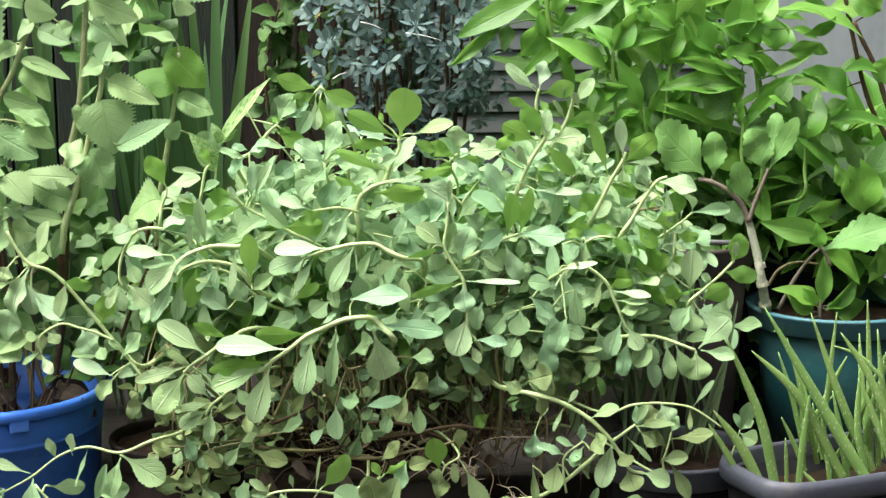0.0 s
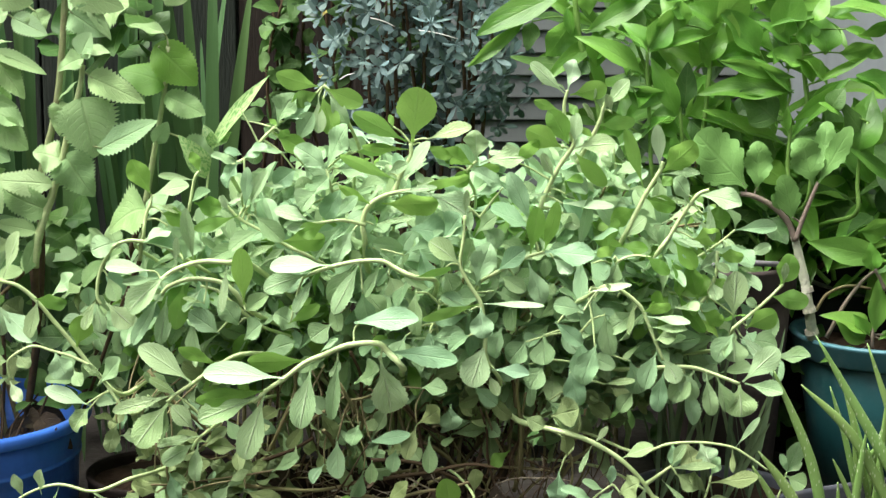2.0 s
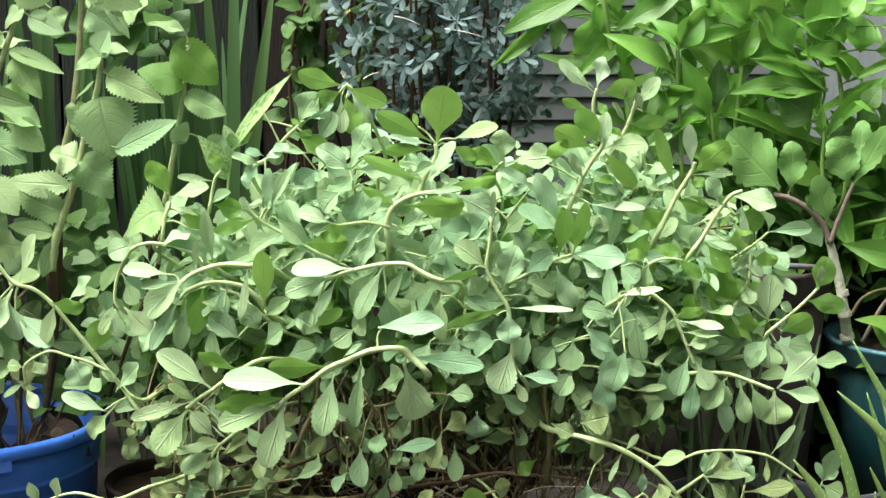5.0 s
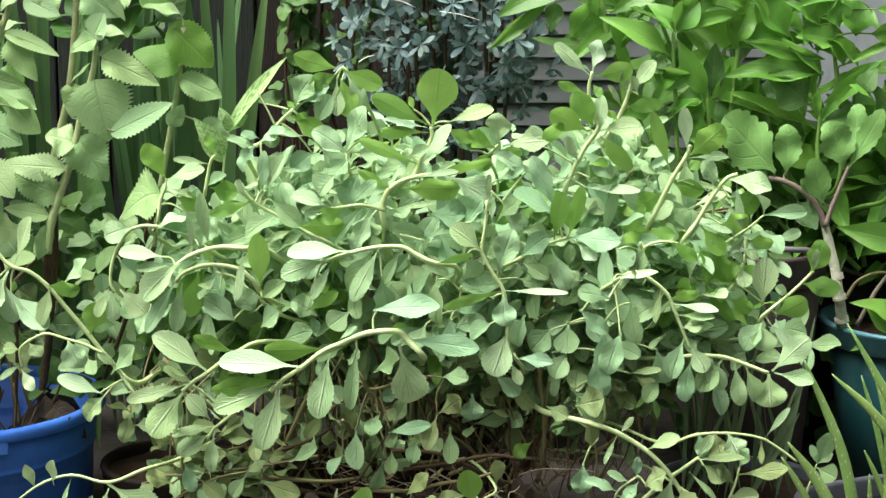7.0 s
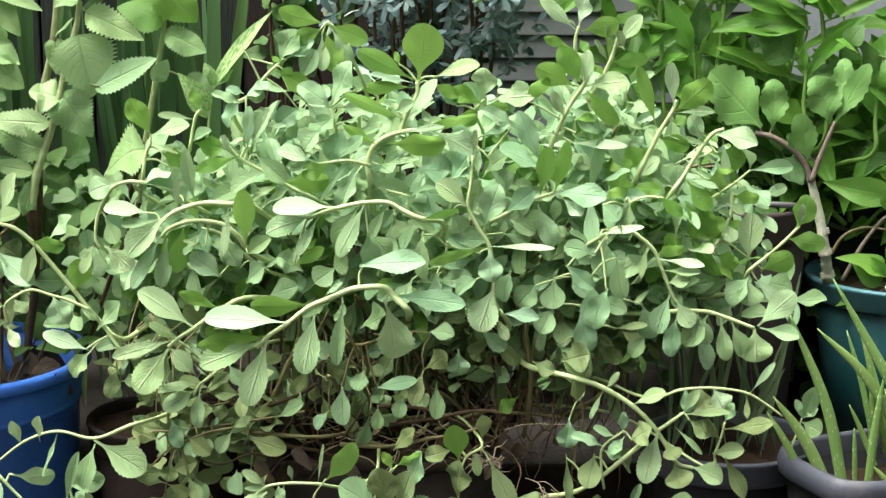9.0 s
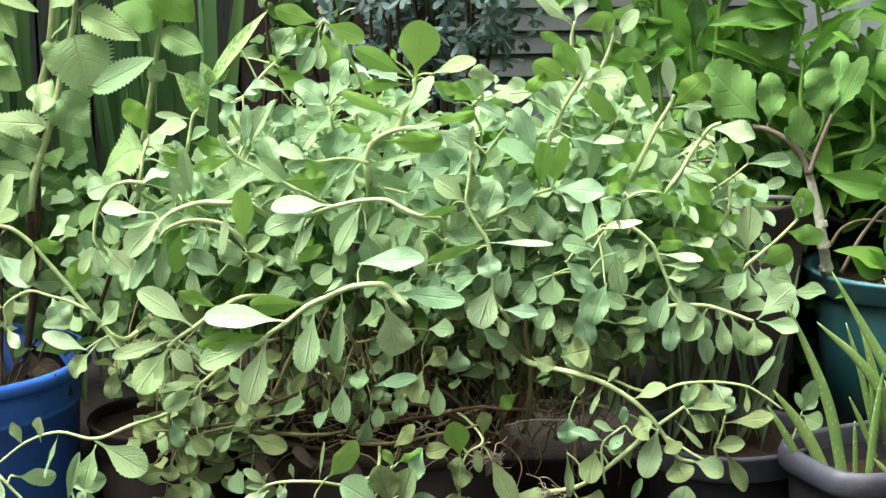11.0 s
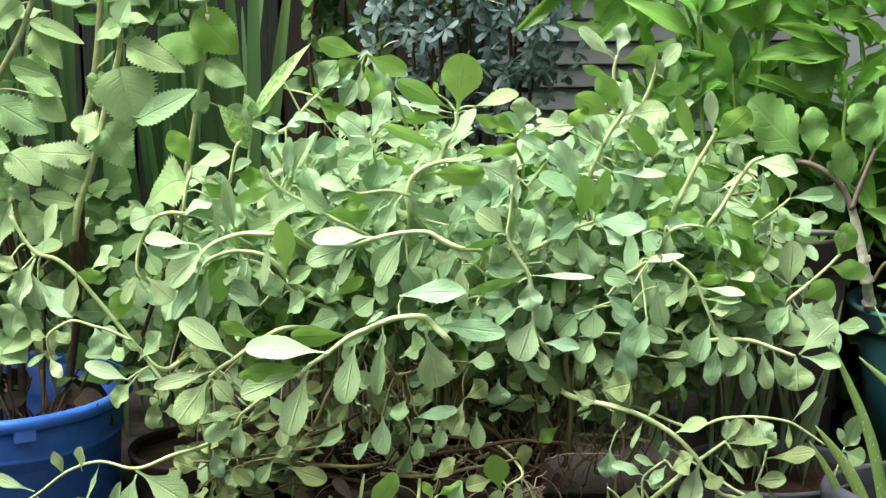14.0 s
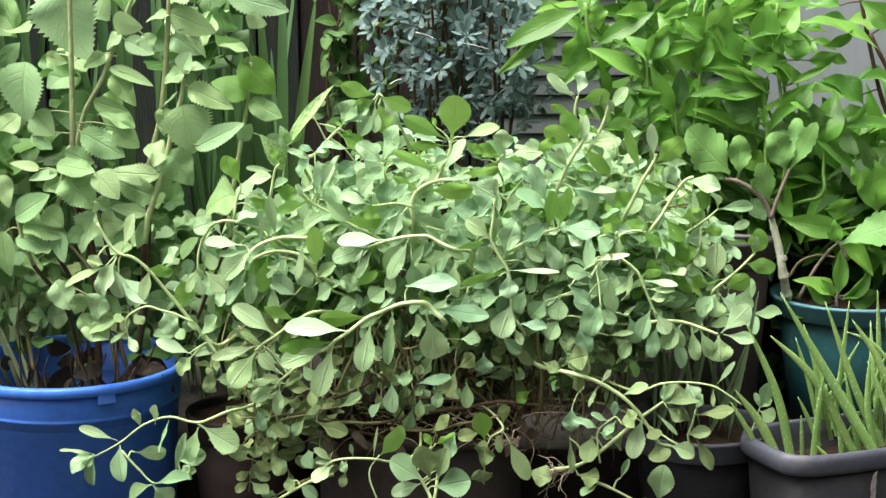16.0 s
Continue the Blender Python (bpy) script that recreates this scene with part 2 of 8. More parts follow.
M_GREYPOT = surface("dark_grey_plastic", (0.058, 0.063, 0.08), (0.078, 0.084, 0.105), 0.5, 7, 80, 0.2, (0.2, 0.18, 0.16), 0.3)
M_SIDING = surface("painted_metal_siding", (0.165, 0.18, 0.176), (0.13, 0.145, 0.14), 0.5, 3, 40, 0.15, (0.13, 0.14, 0.12), 0.5, stretch=(1, 1, 0.4))
M_PANEL = surface("pale_blue_grey_paint", (0.36, 0.39, 0.4), (0.3, 0.33, 0.34), 0.55, 3, 40, 0.15, (0.15, 0.16, 0.15), 0.5, stretch=(1, 1, 0.4))
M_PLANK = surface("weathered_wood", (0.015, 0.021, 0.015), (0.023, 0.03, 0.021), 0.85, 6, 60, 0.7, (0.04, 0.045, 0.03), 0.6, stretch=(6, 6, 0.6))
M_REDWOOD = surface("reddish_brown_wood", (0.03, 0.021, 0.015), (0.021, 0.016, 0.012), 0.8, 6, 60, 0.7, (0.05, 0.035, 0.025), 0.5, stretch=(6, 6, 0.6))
M_CEMENT = surface("cement_floor", (0.06, 0.057, 0.05), (0.045, 0.042, 0.037), 0.9, 3, 60, 0.6, (0.05, 0.045, 0.04), 0.6)
# a darker cement than the ground's, for the step
M_DARK_CEMENT = surface("dark_cement", (0.018, 0.0145, 0.0115), (0.026, 0.021, 0.0165), 0.85, 4, 60, 0.7, (0.018, 0.022, 0.012), 0.6)
M_TERRA = surface("dull_clay", (0.06, 0.047, 0.042), (0.085, 0.066, 0.06), 0.85, 8, 90, 0.4, (0.06, 0.05, 0.045), 0.5)
M_BAG = surface("grey_bag_plastic", (0.042, 0.037, 0.033), (0.03, 0.024, 0.02), 0.8, 9, 60, 0.5, (0.035, 0.027, 0.02), 0.6, gloss=0.12)
M_LIP = surface("tan_folded_plastic", (0.042, 0.033, 0.024), (0.03, 0.023, 0.016), 0.8, 14, 80, 0.5, (0.07, 0.05, 0.035), 0.6)


def aloe_material():
    m, n, l, b = nodes_of("aloe_skin", 0.45)
    co = n.new("ShaderNodeTexCoord").outputs["Object"]
    info = n.new("ShaderNodeObjectInfo")
    geo = n.new("ShaderNodeNewGeometry")
    vor = n.new("ShaderNodeTexVoronoi")
    vor.inputs["Scale"].default_value = 290.0
    mp = n.new("ShaderNodeMapping")
    mp.inputs["Scale"].default_value = (1.0, 1.0, 0.32)
    l.new(co, mp.inputs["Vector"])
    l.new(mp.outputs[0], vor.inputs["Vector"])
    fleck = math_node(n, l, "SUBTRACT", 1.0, ramp(n, l, vor.outputs["Distance"], 0.14, 0.27), True)
    big = noise_node(n, l, co, 9.0)
    col = mix_node(n, l, ramp(n, l, big, 0.35, 0.65), (0.135, 0.275, 0.065), (0.215, 0.37, 0.1))
    col = mix_node(n, l, math_node(n, l, "MULTIPLY", info.outputs["Random"], 0.4), col, (0.26, 0.33, 0.1))
    col = mix_node(n, l, math_node(n, l, "MULTIPLY", fleck, 0.75), col, (0.55, 0.62, 0.42))
    l.new(col, b.inputs["Base Color"])
    bp = n.new("ShaderNodeBump")
    bp.inputs["Strength"].default_value = 0.2
    bp.inputs["Distance"].default_value = 0.003
    l.new(noise_node(n, l, co, 70.0), bp.inputs["Height"])
    l.new(bp.outputs[0], b.inputs["Normal"])
    return m


M_ALOE = aloe_material()


# ---- mesh helpers ----
def mesh_from(name, verts, faces, material, uvs=None, smooth=True):
    me = bpy.data.meshes.new(name)
    me.from_pydata(verts, [], faces)
    if uvs is not None:
        layer = me.uv_layers.new(name="UVMap")
        flat = [c for poly in faces for i in poly for c in uvs[i]]
        layer.data.foreach_set("uv", flat)
    me.materials.append(material)
    if smooth:
        me.polygons.foreach_set("use_smooth", [True] * len(me.polygons))
    me.update()
    return me


def part(name, me, parent, m=None, label=""):
    """Links a mesh as one object under a thing whose Empty is only moved, never turned."""
    ob = new(name, me)
    ob.parent = parent
    ob.matrix_basis = Matrix.Translation(-root_of(parent)) @ (m or Matrix())
    return tagged(ob, label)


def root_of(ob):
    p = Vector()
    while ob:
        p = p + ob.location
        ob = ob.parent
    return p


def thing(name, at, label, category, group="", kind=""):
    e = new(name)
    e.location = at
    e.empty_display_size = 0.02
    return tagged(e, label, category, group, kind)


def smooth_path(points, steps=5):
    """A Catmull-Rom curve through the points."""
    p = [Vector(q) for q in points]
    if len(p) == 2:
        return [p[0].lerp(p[1], i / steps) for i in range(steps + 1)]
    p = [2 * p[0] - p[1]] + p + [2 * p[-1] - p[-2]]
    out = []
    for i in range(1, len(p) - 2):
        a, b, c, d = p[i - 1:i + 3]
        for k in range(steps):
            t = k / steps
            out.append(0.5 * ((2 * b) + (c - a) * t + (2 * a - 5 * b + 4 * c - d) * t * t + (3 * b - a - 3 * c + d) * t ** 3))
    out.append(p[-2])
    return out


def tube(name, points, r0, r1, material, sides=7, steps=5, knots=0.0):
    """A stem: a tapered tube along a smooth line, swollen at its nodes by knots."""
    path = smooth_path(points, steps)
    n = len(path)
    verts, faces = [], []
    side = Vector((0.3, 0.8, 0.5))
    for i, c in enumerate(path):
        d = (path[min(i + 1, n - 1)] - path[max(i - 1, 0)]).normalized()
        x = d.cross(side)
        x = x.normalized() if x.length > 1e-4 else d.orthogonal().normalized()
        side = x.cross(d).normalized()
        f = i / (n - 1)
        r = r0 + (r1 - r0) * f
        if knots and i % steps == 0:
            r *= 1 + knots
        for k in range(sides):
            a = 2 * math.pi * k / sides
            verts.append(c + r * (math.cos(a) * x + math.sin(a) * side))
    for i in range(n - 1):
        for k in range(sides):
            j = (k + 1) % sides
            faces.append((i * sides + k, i * sides + j, (i + 1) * sides + j, (i + 1) * sides + k))
    faces.append(tuple(range(sides - 1, -1, -1)))
    faces.append(tuple((n - 1) * sides + k for k in range(sides)))
    return mesh_from(name, verts, faces, material)


def leaf_mesh(name, material, outline, teeth=0, tooth=0.06, scallops=0, bend=0.1, cup=0.12, wave=0.0, twist=0.0, rows=16, across=4, toothed=0.2, crowd=1.6):
    """A leaf one long along x and one broad along y at the most, its face towards z. outline(u) is the half breadth."""
    verts, faces, uvs = [], [], []
    for i in range(rows + 1):
        u = 1 - (1 - i / rows) ** crowd
        h = outline(u)
        for k in range(across + 1):
            v = 2 * k / across - 1
            y = v * h
            if teeth and abs(v) == 1 and toothed < u < 0.985:
                y *= 1 + tooth * (1 if i % 2 else -1)
            if scallops and abs(v) == 1 and 0.15 < u:
                y *= 1 - tooth * (1 - abs(math.sin(math.pi * scallops * u)) ** 0.6)
            z = -bend * (u - 0.15) ** 2 + cup * (abs(y) ** 1.3) + wave * math.sin(u * 9 + v) * abs(y) * 2
            t = twist * u
            verts.append((u, y * math.cos(t), z + y * math.sin(t)))
            uvs.append((u, 0.5 + 0.5 * v))
    for i in range(rows):
        for k in range(across):
            a = i * (across + 1) + k
            faces.append((a, a + across + 1, a + across + 2, a + 1))
    return mesh_from(name, verts, faces, material, uvs)


def paddle(stalk, full=0.66, blunt=2.1):
    """A leaf that widens slowly from a narrow stalk to a broad, blunt end."""
    def h(u):
        if u >= 1:
            return 0.015
        if u <= stalk:
            return 0.045
        if u < full:
            w = (u - stalk) / (full - stalk)
            return 0.045 + 0.455 * (w * w * (3 - 2 * w)) ** 0.92
        return max(0.5 * (1 - ((u - full) / (1 - full)) ** blunt) ** (1 / 1.9), 0.015)
    return h


def ovate(stalk, full=0.36, power=0.7):
    """An egg-shaped leaf, broadest near its base."""
    return spoon_power(stalk, full, power)


def spoon_power(stalk, full, power):
    def h(u):
        if u >= 1:
            return 0.01
        body = 0.0
        if u > stalk:
            w = (u - stalk) / (1 - stalk)
            body = 0.5 * (math.sin(math.pi * w ** (math.log(0.5) / math.log(full)))) ** power
        return max(0.03 * (1 - u), body, 0.01)
    return h


def broad_based(full=0.28, point=1.5):
    """A leaf cut nearly straight across at its base, then drawn out to a blunt point."""
    def h(u):
        if u >= 1:
            return 0.012
        if u < full:
            return 0.03 + 0.47 * math.sin(math.pi / 2 * u / full) ** 0.62
        return max(0.5 * (1 - ((u - full) / (1 - full)) ** point) ** 0.8, 0.012)
    return h


def variants(name, material, outlines, bends=(-0.3, 0.8), cups=(-0.25, 0.6), **kw):
    rng = random.Random(name)
    out = []
    for o in outlines:
        for _ in range(3):
            out.append(leaf_mesh(name, material, o, bend=rng.uniform(*bends), cup=rng.uniform(*cups), wave=rng.uniform(0, 0.2), twist=rng.uniform(-0.35, 0.35), **kw))
    return out


LEAVES = {
    "sage": variants("sage_leaf", M_SAGE, (paddle(0.12, 0.64), paddle(0.05, 0.6), paddle(0.16, 0.68)), (-0.3, 0.9), (0.0, 0.95), teeth=1, tooth=0.05, rows=26, toothed=0.45),
    # old_leaf wears the shade-tinted olive; its name seeds its shapes
    "old": variants("old_leaf", M_OLIVE_SHADE, (paddle(0.12, 0.64), paddle(0.06, 0.58)), (-0.3, 0.9), (0.0, 0.8), teeth=1, tooth=0.05, rows=26, toothed=0.45),
    "bluish": variants("bluish_leaf", M_BLUISH, (paddle(0.1, 0.62), paddle(0.04, 0.6)), (-0.3, 0.8), (-0.15, 0.5), teeth=1, tooth=0.05, rows=26, toothed=0.45),
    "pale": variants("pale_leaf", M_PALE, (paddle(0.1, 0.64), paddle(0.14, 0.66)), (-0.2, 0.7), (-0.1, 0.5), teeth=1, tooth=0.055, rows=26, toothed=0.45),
    # bleached_leaf holds sun glare in its colour; its name seeds its shapes
    "glare": variants("bleached_leaf", M_GLARE, (paddle(0.1, 0.6), paddle(0.12, 0.62)), (-0.2, 0.5), (-0.1, 0.35), teeth=1, tooth=0.025, rows=24, toothed=0.5),
    "green": variants("green_leaf", M_GREEN, (paddle(0.1, 0.62), paddle(0.05, 0.58)), (-0.2, 0.7), (-0.1, 0.4), teeth=1, tooth=0.02, rows=24, toothed=0.5),
    "fuzzy": variants("fuzzy_leaf", M_FUZZY, (broad_based(0.32, 1.8), broad_based(0.38, 2.0), broad_based(0.28, 1.6)), (0.0, 0.9), (-0.4, 0.4), teeth=1, tooth=0.1, rows=32, toothed=0.08, crowd=1.05),
    "fresh": variants("fresh_leaf", M_GREEN, (broad_based(0.32, 1.8), broad_based(0.38, 2.0)), (0.0, 0.7), (-0.3, 0.3), teeth=1, tooth=0.06, rows=32, toothed=0.08, crowd=1.05),
    "glossy": variants("glossy_leaf", M_GLOSSY, (ovate(0.06, 0.44, 1.0), ovate(0.03, 0.5, 0.85)), (0.2, 1.5), (0.3, 1.3)),
    "scallop": variants("scalloped_leaf", M_SCALLOP, (paddle(0.06, 0.55), paddle(0.03, 0.5)), (-0.2, 0.5), (-0.1, 0.3), scallops=7, tooth=0.2, rows=48, crowd=1.1),
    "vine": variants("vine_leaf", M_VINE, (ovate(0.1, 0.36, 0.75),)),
    "blue": variants("blue_grey_leaf", M_BLUE, (paddle(0.1, 0.6),), rows=7, across=2),
    "strap": variants("strap_leaf", M_STRAP, (spoon_power(0.0, 0.4, 0.45),), rows=12),
    "stalk": variants("stalk_leaf", M_STALK, (spoon_power(0.0, 0.4, 0.45),), rows=10),
    "varieg": variants("variegated_leaf", M_VARIEG, (ovate(0.03, 0.42, 0.95),)),
    "dead": variants("dead_leaf", M_DEAD, (ovate(0.05, 0.42, 0.6),), (0.2, 1.4), (-0.3, 1.2)),
    "yellow": variants("yellowed_leaf", M_YELLOW, (ovate(0.08, 0.4, 0.75),)),
}
FACE = Vector((-0.12, -0.72, 0.62)).normalized()
leaf_rng = random.Random(11)
TIPS = {}


def leaf_pose(base, tip, width, roll=0.0, face=FACE):
    """The pose of a leaf of that breadth from base to tip, with its face to the light and turned by roll degrees."""
    b, t = Vector(base), Vector(tip)
    x = t - b
    long = x.length
    x.normalize()
    z = face - face.dot(x) * x
    z = z.normalized() if z.length > 0.05 else x.orthogonal().normalized()
    z.rotate(Matrix.Rotation(radians(roll), 3, x))
    y = z.cross(x)
    m = Matrix((x * long, y * width, z * width)).transposed().to_4x4()
    m.translation = b
    return m


def leaf_on(plant, kind, base, tip, width, roll=0.0):
    me = LEAVES[kind][leaf_rng.randrange(len(LEAVES[kind]))]
    return part("leaf", me, plant, leaf_pose(base, tip, width, roll + leaf_rng.uniform(-14, 14) * (2.2 if kind == "fuzzy" else 1.0)))


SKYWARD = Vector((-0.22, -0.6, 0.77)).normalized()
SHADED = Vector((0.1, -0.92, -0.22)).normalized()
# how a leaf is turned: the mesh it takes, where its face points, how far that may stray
TURNED = {"sunlit": ("glare", SKYWARD, 6), "pale": ("pale", FACE, 14), "bluish": ("bluish", FACE, 16), "sage": ("sage", FACE, 26), "old": ("old", FACE, 26), "green": ("green", SHADED, 12), "yellow": ("yellow", FACE, 20),
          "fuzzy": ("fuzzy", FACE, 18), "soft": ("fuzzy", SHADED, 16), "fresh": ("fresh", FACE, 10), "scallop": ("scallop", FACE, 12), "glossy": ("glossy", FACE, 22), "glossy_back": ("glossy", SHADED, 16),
          # "shade" swaps in the darker vine leaf, so the shade is in the colour
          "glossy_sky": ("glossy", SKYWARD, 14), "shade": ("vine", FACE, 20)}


def shoot(plant, material, stem, r0, r1, leaves):
    """A shoot with leaves given one by one: base, tip, breadth and the way the leaf is turned."""
    path = []
    if stem:
        part("stem", tube("stem", stem, r0, r1, material, 8, 5, 0.1), plant)
        path = smooth_path(stem)
    for bx, by, bz, tx, ty, tz, w, turn in leaves:
        kind, face, stray = TURNED[turn]
        base, tip = Vector((bx, by, bz)), Vector((tx, ty, tz))
        near = min(path, key=lambda q: (q - base).length, default=None)
        if near is not None and 0.008 < (near - base).length < 0.07:
            part("stalk", tube("stalk", [near, near.lerp(base, 0.5) + Vector((0, 0.003, 0.003)), base.lerp(tip, 0.08)], 0.0016, 0.0011, material, 6, 4), plant)
        m = leaf_pose(base, tip, w * 1.06, leaf_rng.uniform(-stray, stray), face)
        part("leaf", LEAVES[kind][leaf_rng.randrange(len(LEAVES[kind]))], plant, m)


def sprig(plant, kind, material, stem, r0, r1, leaves, knots=0.12):
    """A shoot: its stem and its leaves, each leaf (base, tip, breadth, roll, another kind if it differs)."""
    if stem:
        part("stem", tube("stem", stem, r0, r1 * 0.7, material, knots=knots), plant)
        tip, grow = Vector(stem[-1]), (Vector(stem[-1]) - Vector(stem[-2])).normalized()
        side = grow.orthogonal().normalized()
        size = {"sage": 0.022, "fuzzy": 0.034, "glossy": 0.05, "vine": 0.04, "scallop": 0.03, "varieg": 0.03}[kind]
        for k in range(4):
            out = side.copy()
            out.rotate(Matrix.Rotation(k * math.pi / 2 + 0.4, 3, grow))
            m = leaf_pose(tip, tip + (grow * 0.9 + out * 0.7) * size * (1.0 if k % 2 else 0.7), size * 0.55, leaf_rng.uniform(-14, 14))
            TIPS.setdefault(plant.name, []).append((LEAVES[kind][k % len(LEAVES[kind])], m))
    path = smooth_path(stem) if stem else []
    for bx, by, bz, tx, ty, tz, w, roll, *other in leaves:
        # a leaf that sits off the shoot has a stalk of its own
        base = Vector((bx, by, bz))
        near = min(path, key=lambda q: (q - base).length, default=None)
        if near is not None and (near - base).length > 0.012:
            if (near - base).length > 0.09:
                near = base + Vector((0.02 if tx < bx else -0.02, 0.06, 0.035))
            part("stalk", tube("stalk", [near, near.lerp(base, 0.5) + Vector((0, 0.004, 0.004)), base.lerp(Vector((tx, ty, tz)), 0.06)], 0.0017, 0.0012, material, 6, 4), plant)
        leaf_on(plant, other[0] if other else kind, (bx, by, bz), (tx, ty, tz), w, roll)


def joined(name, items, plant, label=""):
    """Many small leaves as one mesh under a plant: items are (mesh, pose)."""
    co, fa, uvs, at = [], [], [], 0
    cache = {}
    for me, m in items:
        if me not in cache:
            v = np.empty(len(me.vertices) * 3)
            me.vertices.foreach_get("co", v)
            uv = np.empty(len(me.loops) * 2)
            me.uv_layers[0].data.foreach_get("uv", uv)
            cache[me] = (v.reshape(-1, 3), [tuple(p.vertices) for p in me.polygons], uv)
        v, polys, uv = cache[me]
        mm = np.array(m)
        co.append(v @ mm[:3, :3].T + mm[:3, 3])
        fa += [tuple(i + at for i in p) for p in polys]
        uvs.append(uv)
        at += len(v)
    big = bpy.data.meshes.new(name)
    big.from_pydata(np.concatenate(co).tolist(), [], fa)
    big.uv_layers.new(name="UVMap").data.foreach_set("uv", np.concatenate(uvs))
    big.materials.append(items[0][0].materials[0])
    big.polygons.foreach_set("use_smooth", [True] * len(big.polygons))
    return tagged(part(name, big, plant, None, label), kind="stuff")


def lathe(name, profile, material, sides=48, squash=1.0, corner=None):
    """A turned body from (radius, height) pairs; corner makes it a rounded oblong of those half sizes."""
    verts, faces = [], []
    for r, z in profile:
        for k in range(sides):
            a = 2 * math.pi * k / sides
            c, s = math.cos(a), math.sin(a)
            if corner:
                p = corner
                d = (abs(c) ** p + abs(s) ** p) ** (-1 / p)
                verts.append((r * d * c, r * squash * d * s, z))
            else:
                verts.append((r * c, r * squash * s, z))
    for i in range(len(profile) - 1):
        for k in range(sides):
            j = (k + 1) % sides
            faces.append((i * sides + k, i * sides + j, (i + 1) * sides + j, (i + 1) * sides + k))
    return mesh_from(name, verts, faces, material)


def box(name, sx, sy, sz, material, bevel=0.003):
    bm = bmesh.new()
    bmesh.ops.create_cube(bm, size=1.0)
    bmesh.ops.scale(bm, vec=(sx, sy, sz), verts=bm.verts)
    if bevel:
        bmesh.ops.bevel(bm, geom=bm.edges[:], offset=bevel, segments=2, affect="EDGES", profile=0.6)
    me = bpy.data.meshes.new(name)
    bm.to_mesh(me)
    bm.free()
    me.materials.append(material)
    return me


def soil(name, r, z, squash=1.0, seed=0, lumps=0.012, corner=None):
    """Lumpy soil that fills a pot."""
    rings, sides = 10, 36
    verts, faces = [], []
    for i in range(rings + 1):
        for k in range(sides):
            a = 2 * math.pi * k / sides
            c, s = math.cos(a), math.sin(a)
            d = (abs(c) ** corner + abs(s) ** corner) ** (-1 / corner) if corner else 1
            x, y = r * i / rings * c * d, r * i / rings * s * squash * d
            h = noise.noise(Vector((x * 30 + seed, y * 30, 0))) + 0.6 * noise.noise(Vector((x * 80, y * 80 + seed, 1)))
            verts.append((x, y, z + lumps * h))
    for i in range(rings):
        for k in range(sides):
            j = (k + 1) % sides
            faces.append((i * sides + k, (i + 1) * sides + k, (i + 1) * sides + j, i * sides + j))
    return mesh_from(name, verts, faces, M_SOIL)


def grow_bag(at, half_x, half_y, height, material, label):
    """A soft-sided grow bag with a slack, turned-down mouth and soil heaped above it."""
    e = thing("grow_bag", at, label, "grow bag")
    k = half_y / half_x
    m = Matrix.Translation(at)
    body = [(0, 0), (half_x * 0.9, 0), (half_x * 0.95, 0.01), (half_x, height * 0.4), (half_x * 0.99, height * 0.8), (half_x * 0.965, height * 0.93), (half_x * 0.975, height), (half_x * 0.95, height), (half_x * 0.94, height * 0.9), (0, height * 0.88)]
    me = lathe("body", body, material, 96, k, 3.2)
    for v in me.vertices:
        v.co.x += 0.006 * noise.noise(v.co * 22)
        v.co.y += 0.007 * noise.noise(v.co * 25 + Vector((3, 1, 0)))
        if v.co.z > height * 0.85:
            v.co.z += 0.014 * noise.noise(v.co * 16)
    part("body", me, e, m)
    lip = [(half_x * 0.95, height * 0.97), (half_x * 0.99, height * 0.965), (half_x * 1.0, height * 1.0), (half_x * 0.985, height * 1.025), (half_x * 0.955, height * 1.02), (half_x * 0.95, height * 0.97)]
    fold = lathe("lip", lip, M_LIP, 96, k, 3.2)
    for v in fold.vertices:
        v.co.x += 0.006 * noise.noise(v.co * 22)
        v.co.z += 0.012 * noise.noise(Vector((v.co.x * 16, v.co.y * 16, 0)))
    part("lip", fold, e, m, "tan turned-over mouth of the bag")
    heap = soil("soil", half_x * 0.96, height * 0.97, k, 9, 0.016, 3.2)
    for v in heap.vertices:
        d = min(1.0, math.hypot(v.co.x / half_x, v.co.y / half_y))
        v.co.z += 0.035 * (1 - d * d)
    part("soil", heap, e, m, "dark soil heaped round the stems")
    return e


# ---- the setting ----
def plain_box(name, size, at, material, kind="structure", label="", category="", bevel=0.0):
    ob = new(name, box(name, *size, material, bevel))
    ob.location = at
    return tagged(ob, label, category, kind=kind)


plain_box("ground", (60, 60, 0.1), (0, 0, -0.05), M_CEMENT, label="worn grey cement ground under the pots", category="ground")
WALL_Y = 0.98
# two unseen walls, added to cut the low light from front and right
plain_box("wall_front", (9.0, 0.15, 3.0), (0, -4.4, 1.5), M_CEMENT, label="plain grey cement wall added out of view behind the camera", category="wall")
plain_box("wall_right", (0.15, 5.4, 2.6), (2.9, -1.7, 1.3), M_CEMENT, label="plain grey cement wall added out of view on the right", category="wall")
wall = plain_box("wall_back", (7.0, 0.12, 3.2), (0, WALL_Y + 0.12, 1.6), M_CEMENT, label="grey wall behind the potted plants", category="wall")
# pale horizontal siding on the right
slat = box("slat", 0.56, 0.012, 0.04, M_SIDING, 0.002)
for i in range(30):
    ob = new("slat", slat)
    ob.parent = wall
    ob.matrix_basis = pose(0.335, -0.085, -1.25 + 0.041 * i, -9, 0, 0)
panel = new("panel", box("panel", 1.4, 0.02, 1.9, M_PANEL, 0.004))
panel.parent = wall
panel.matrix_basis = pose(1.32, -0.074, -0.6)
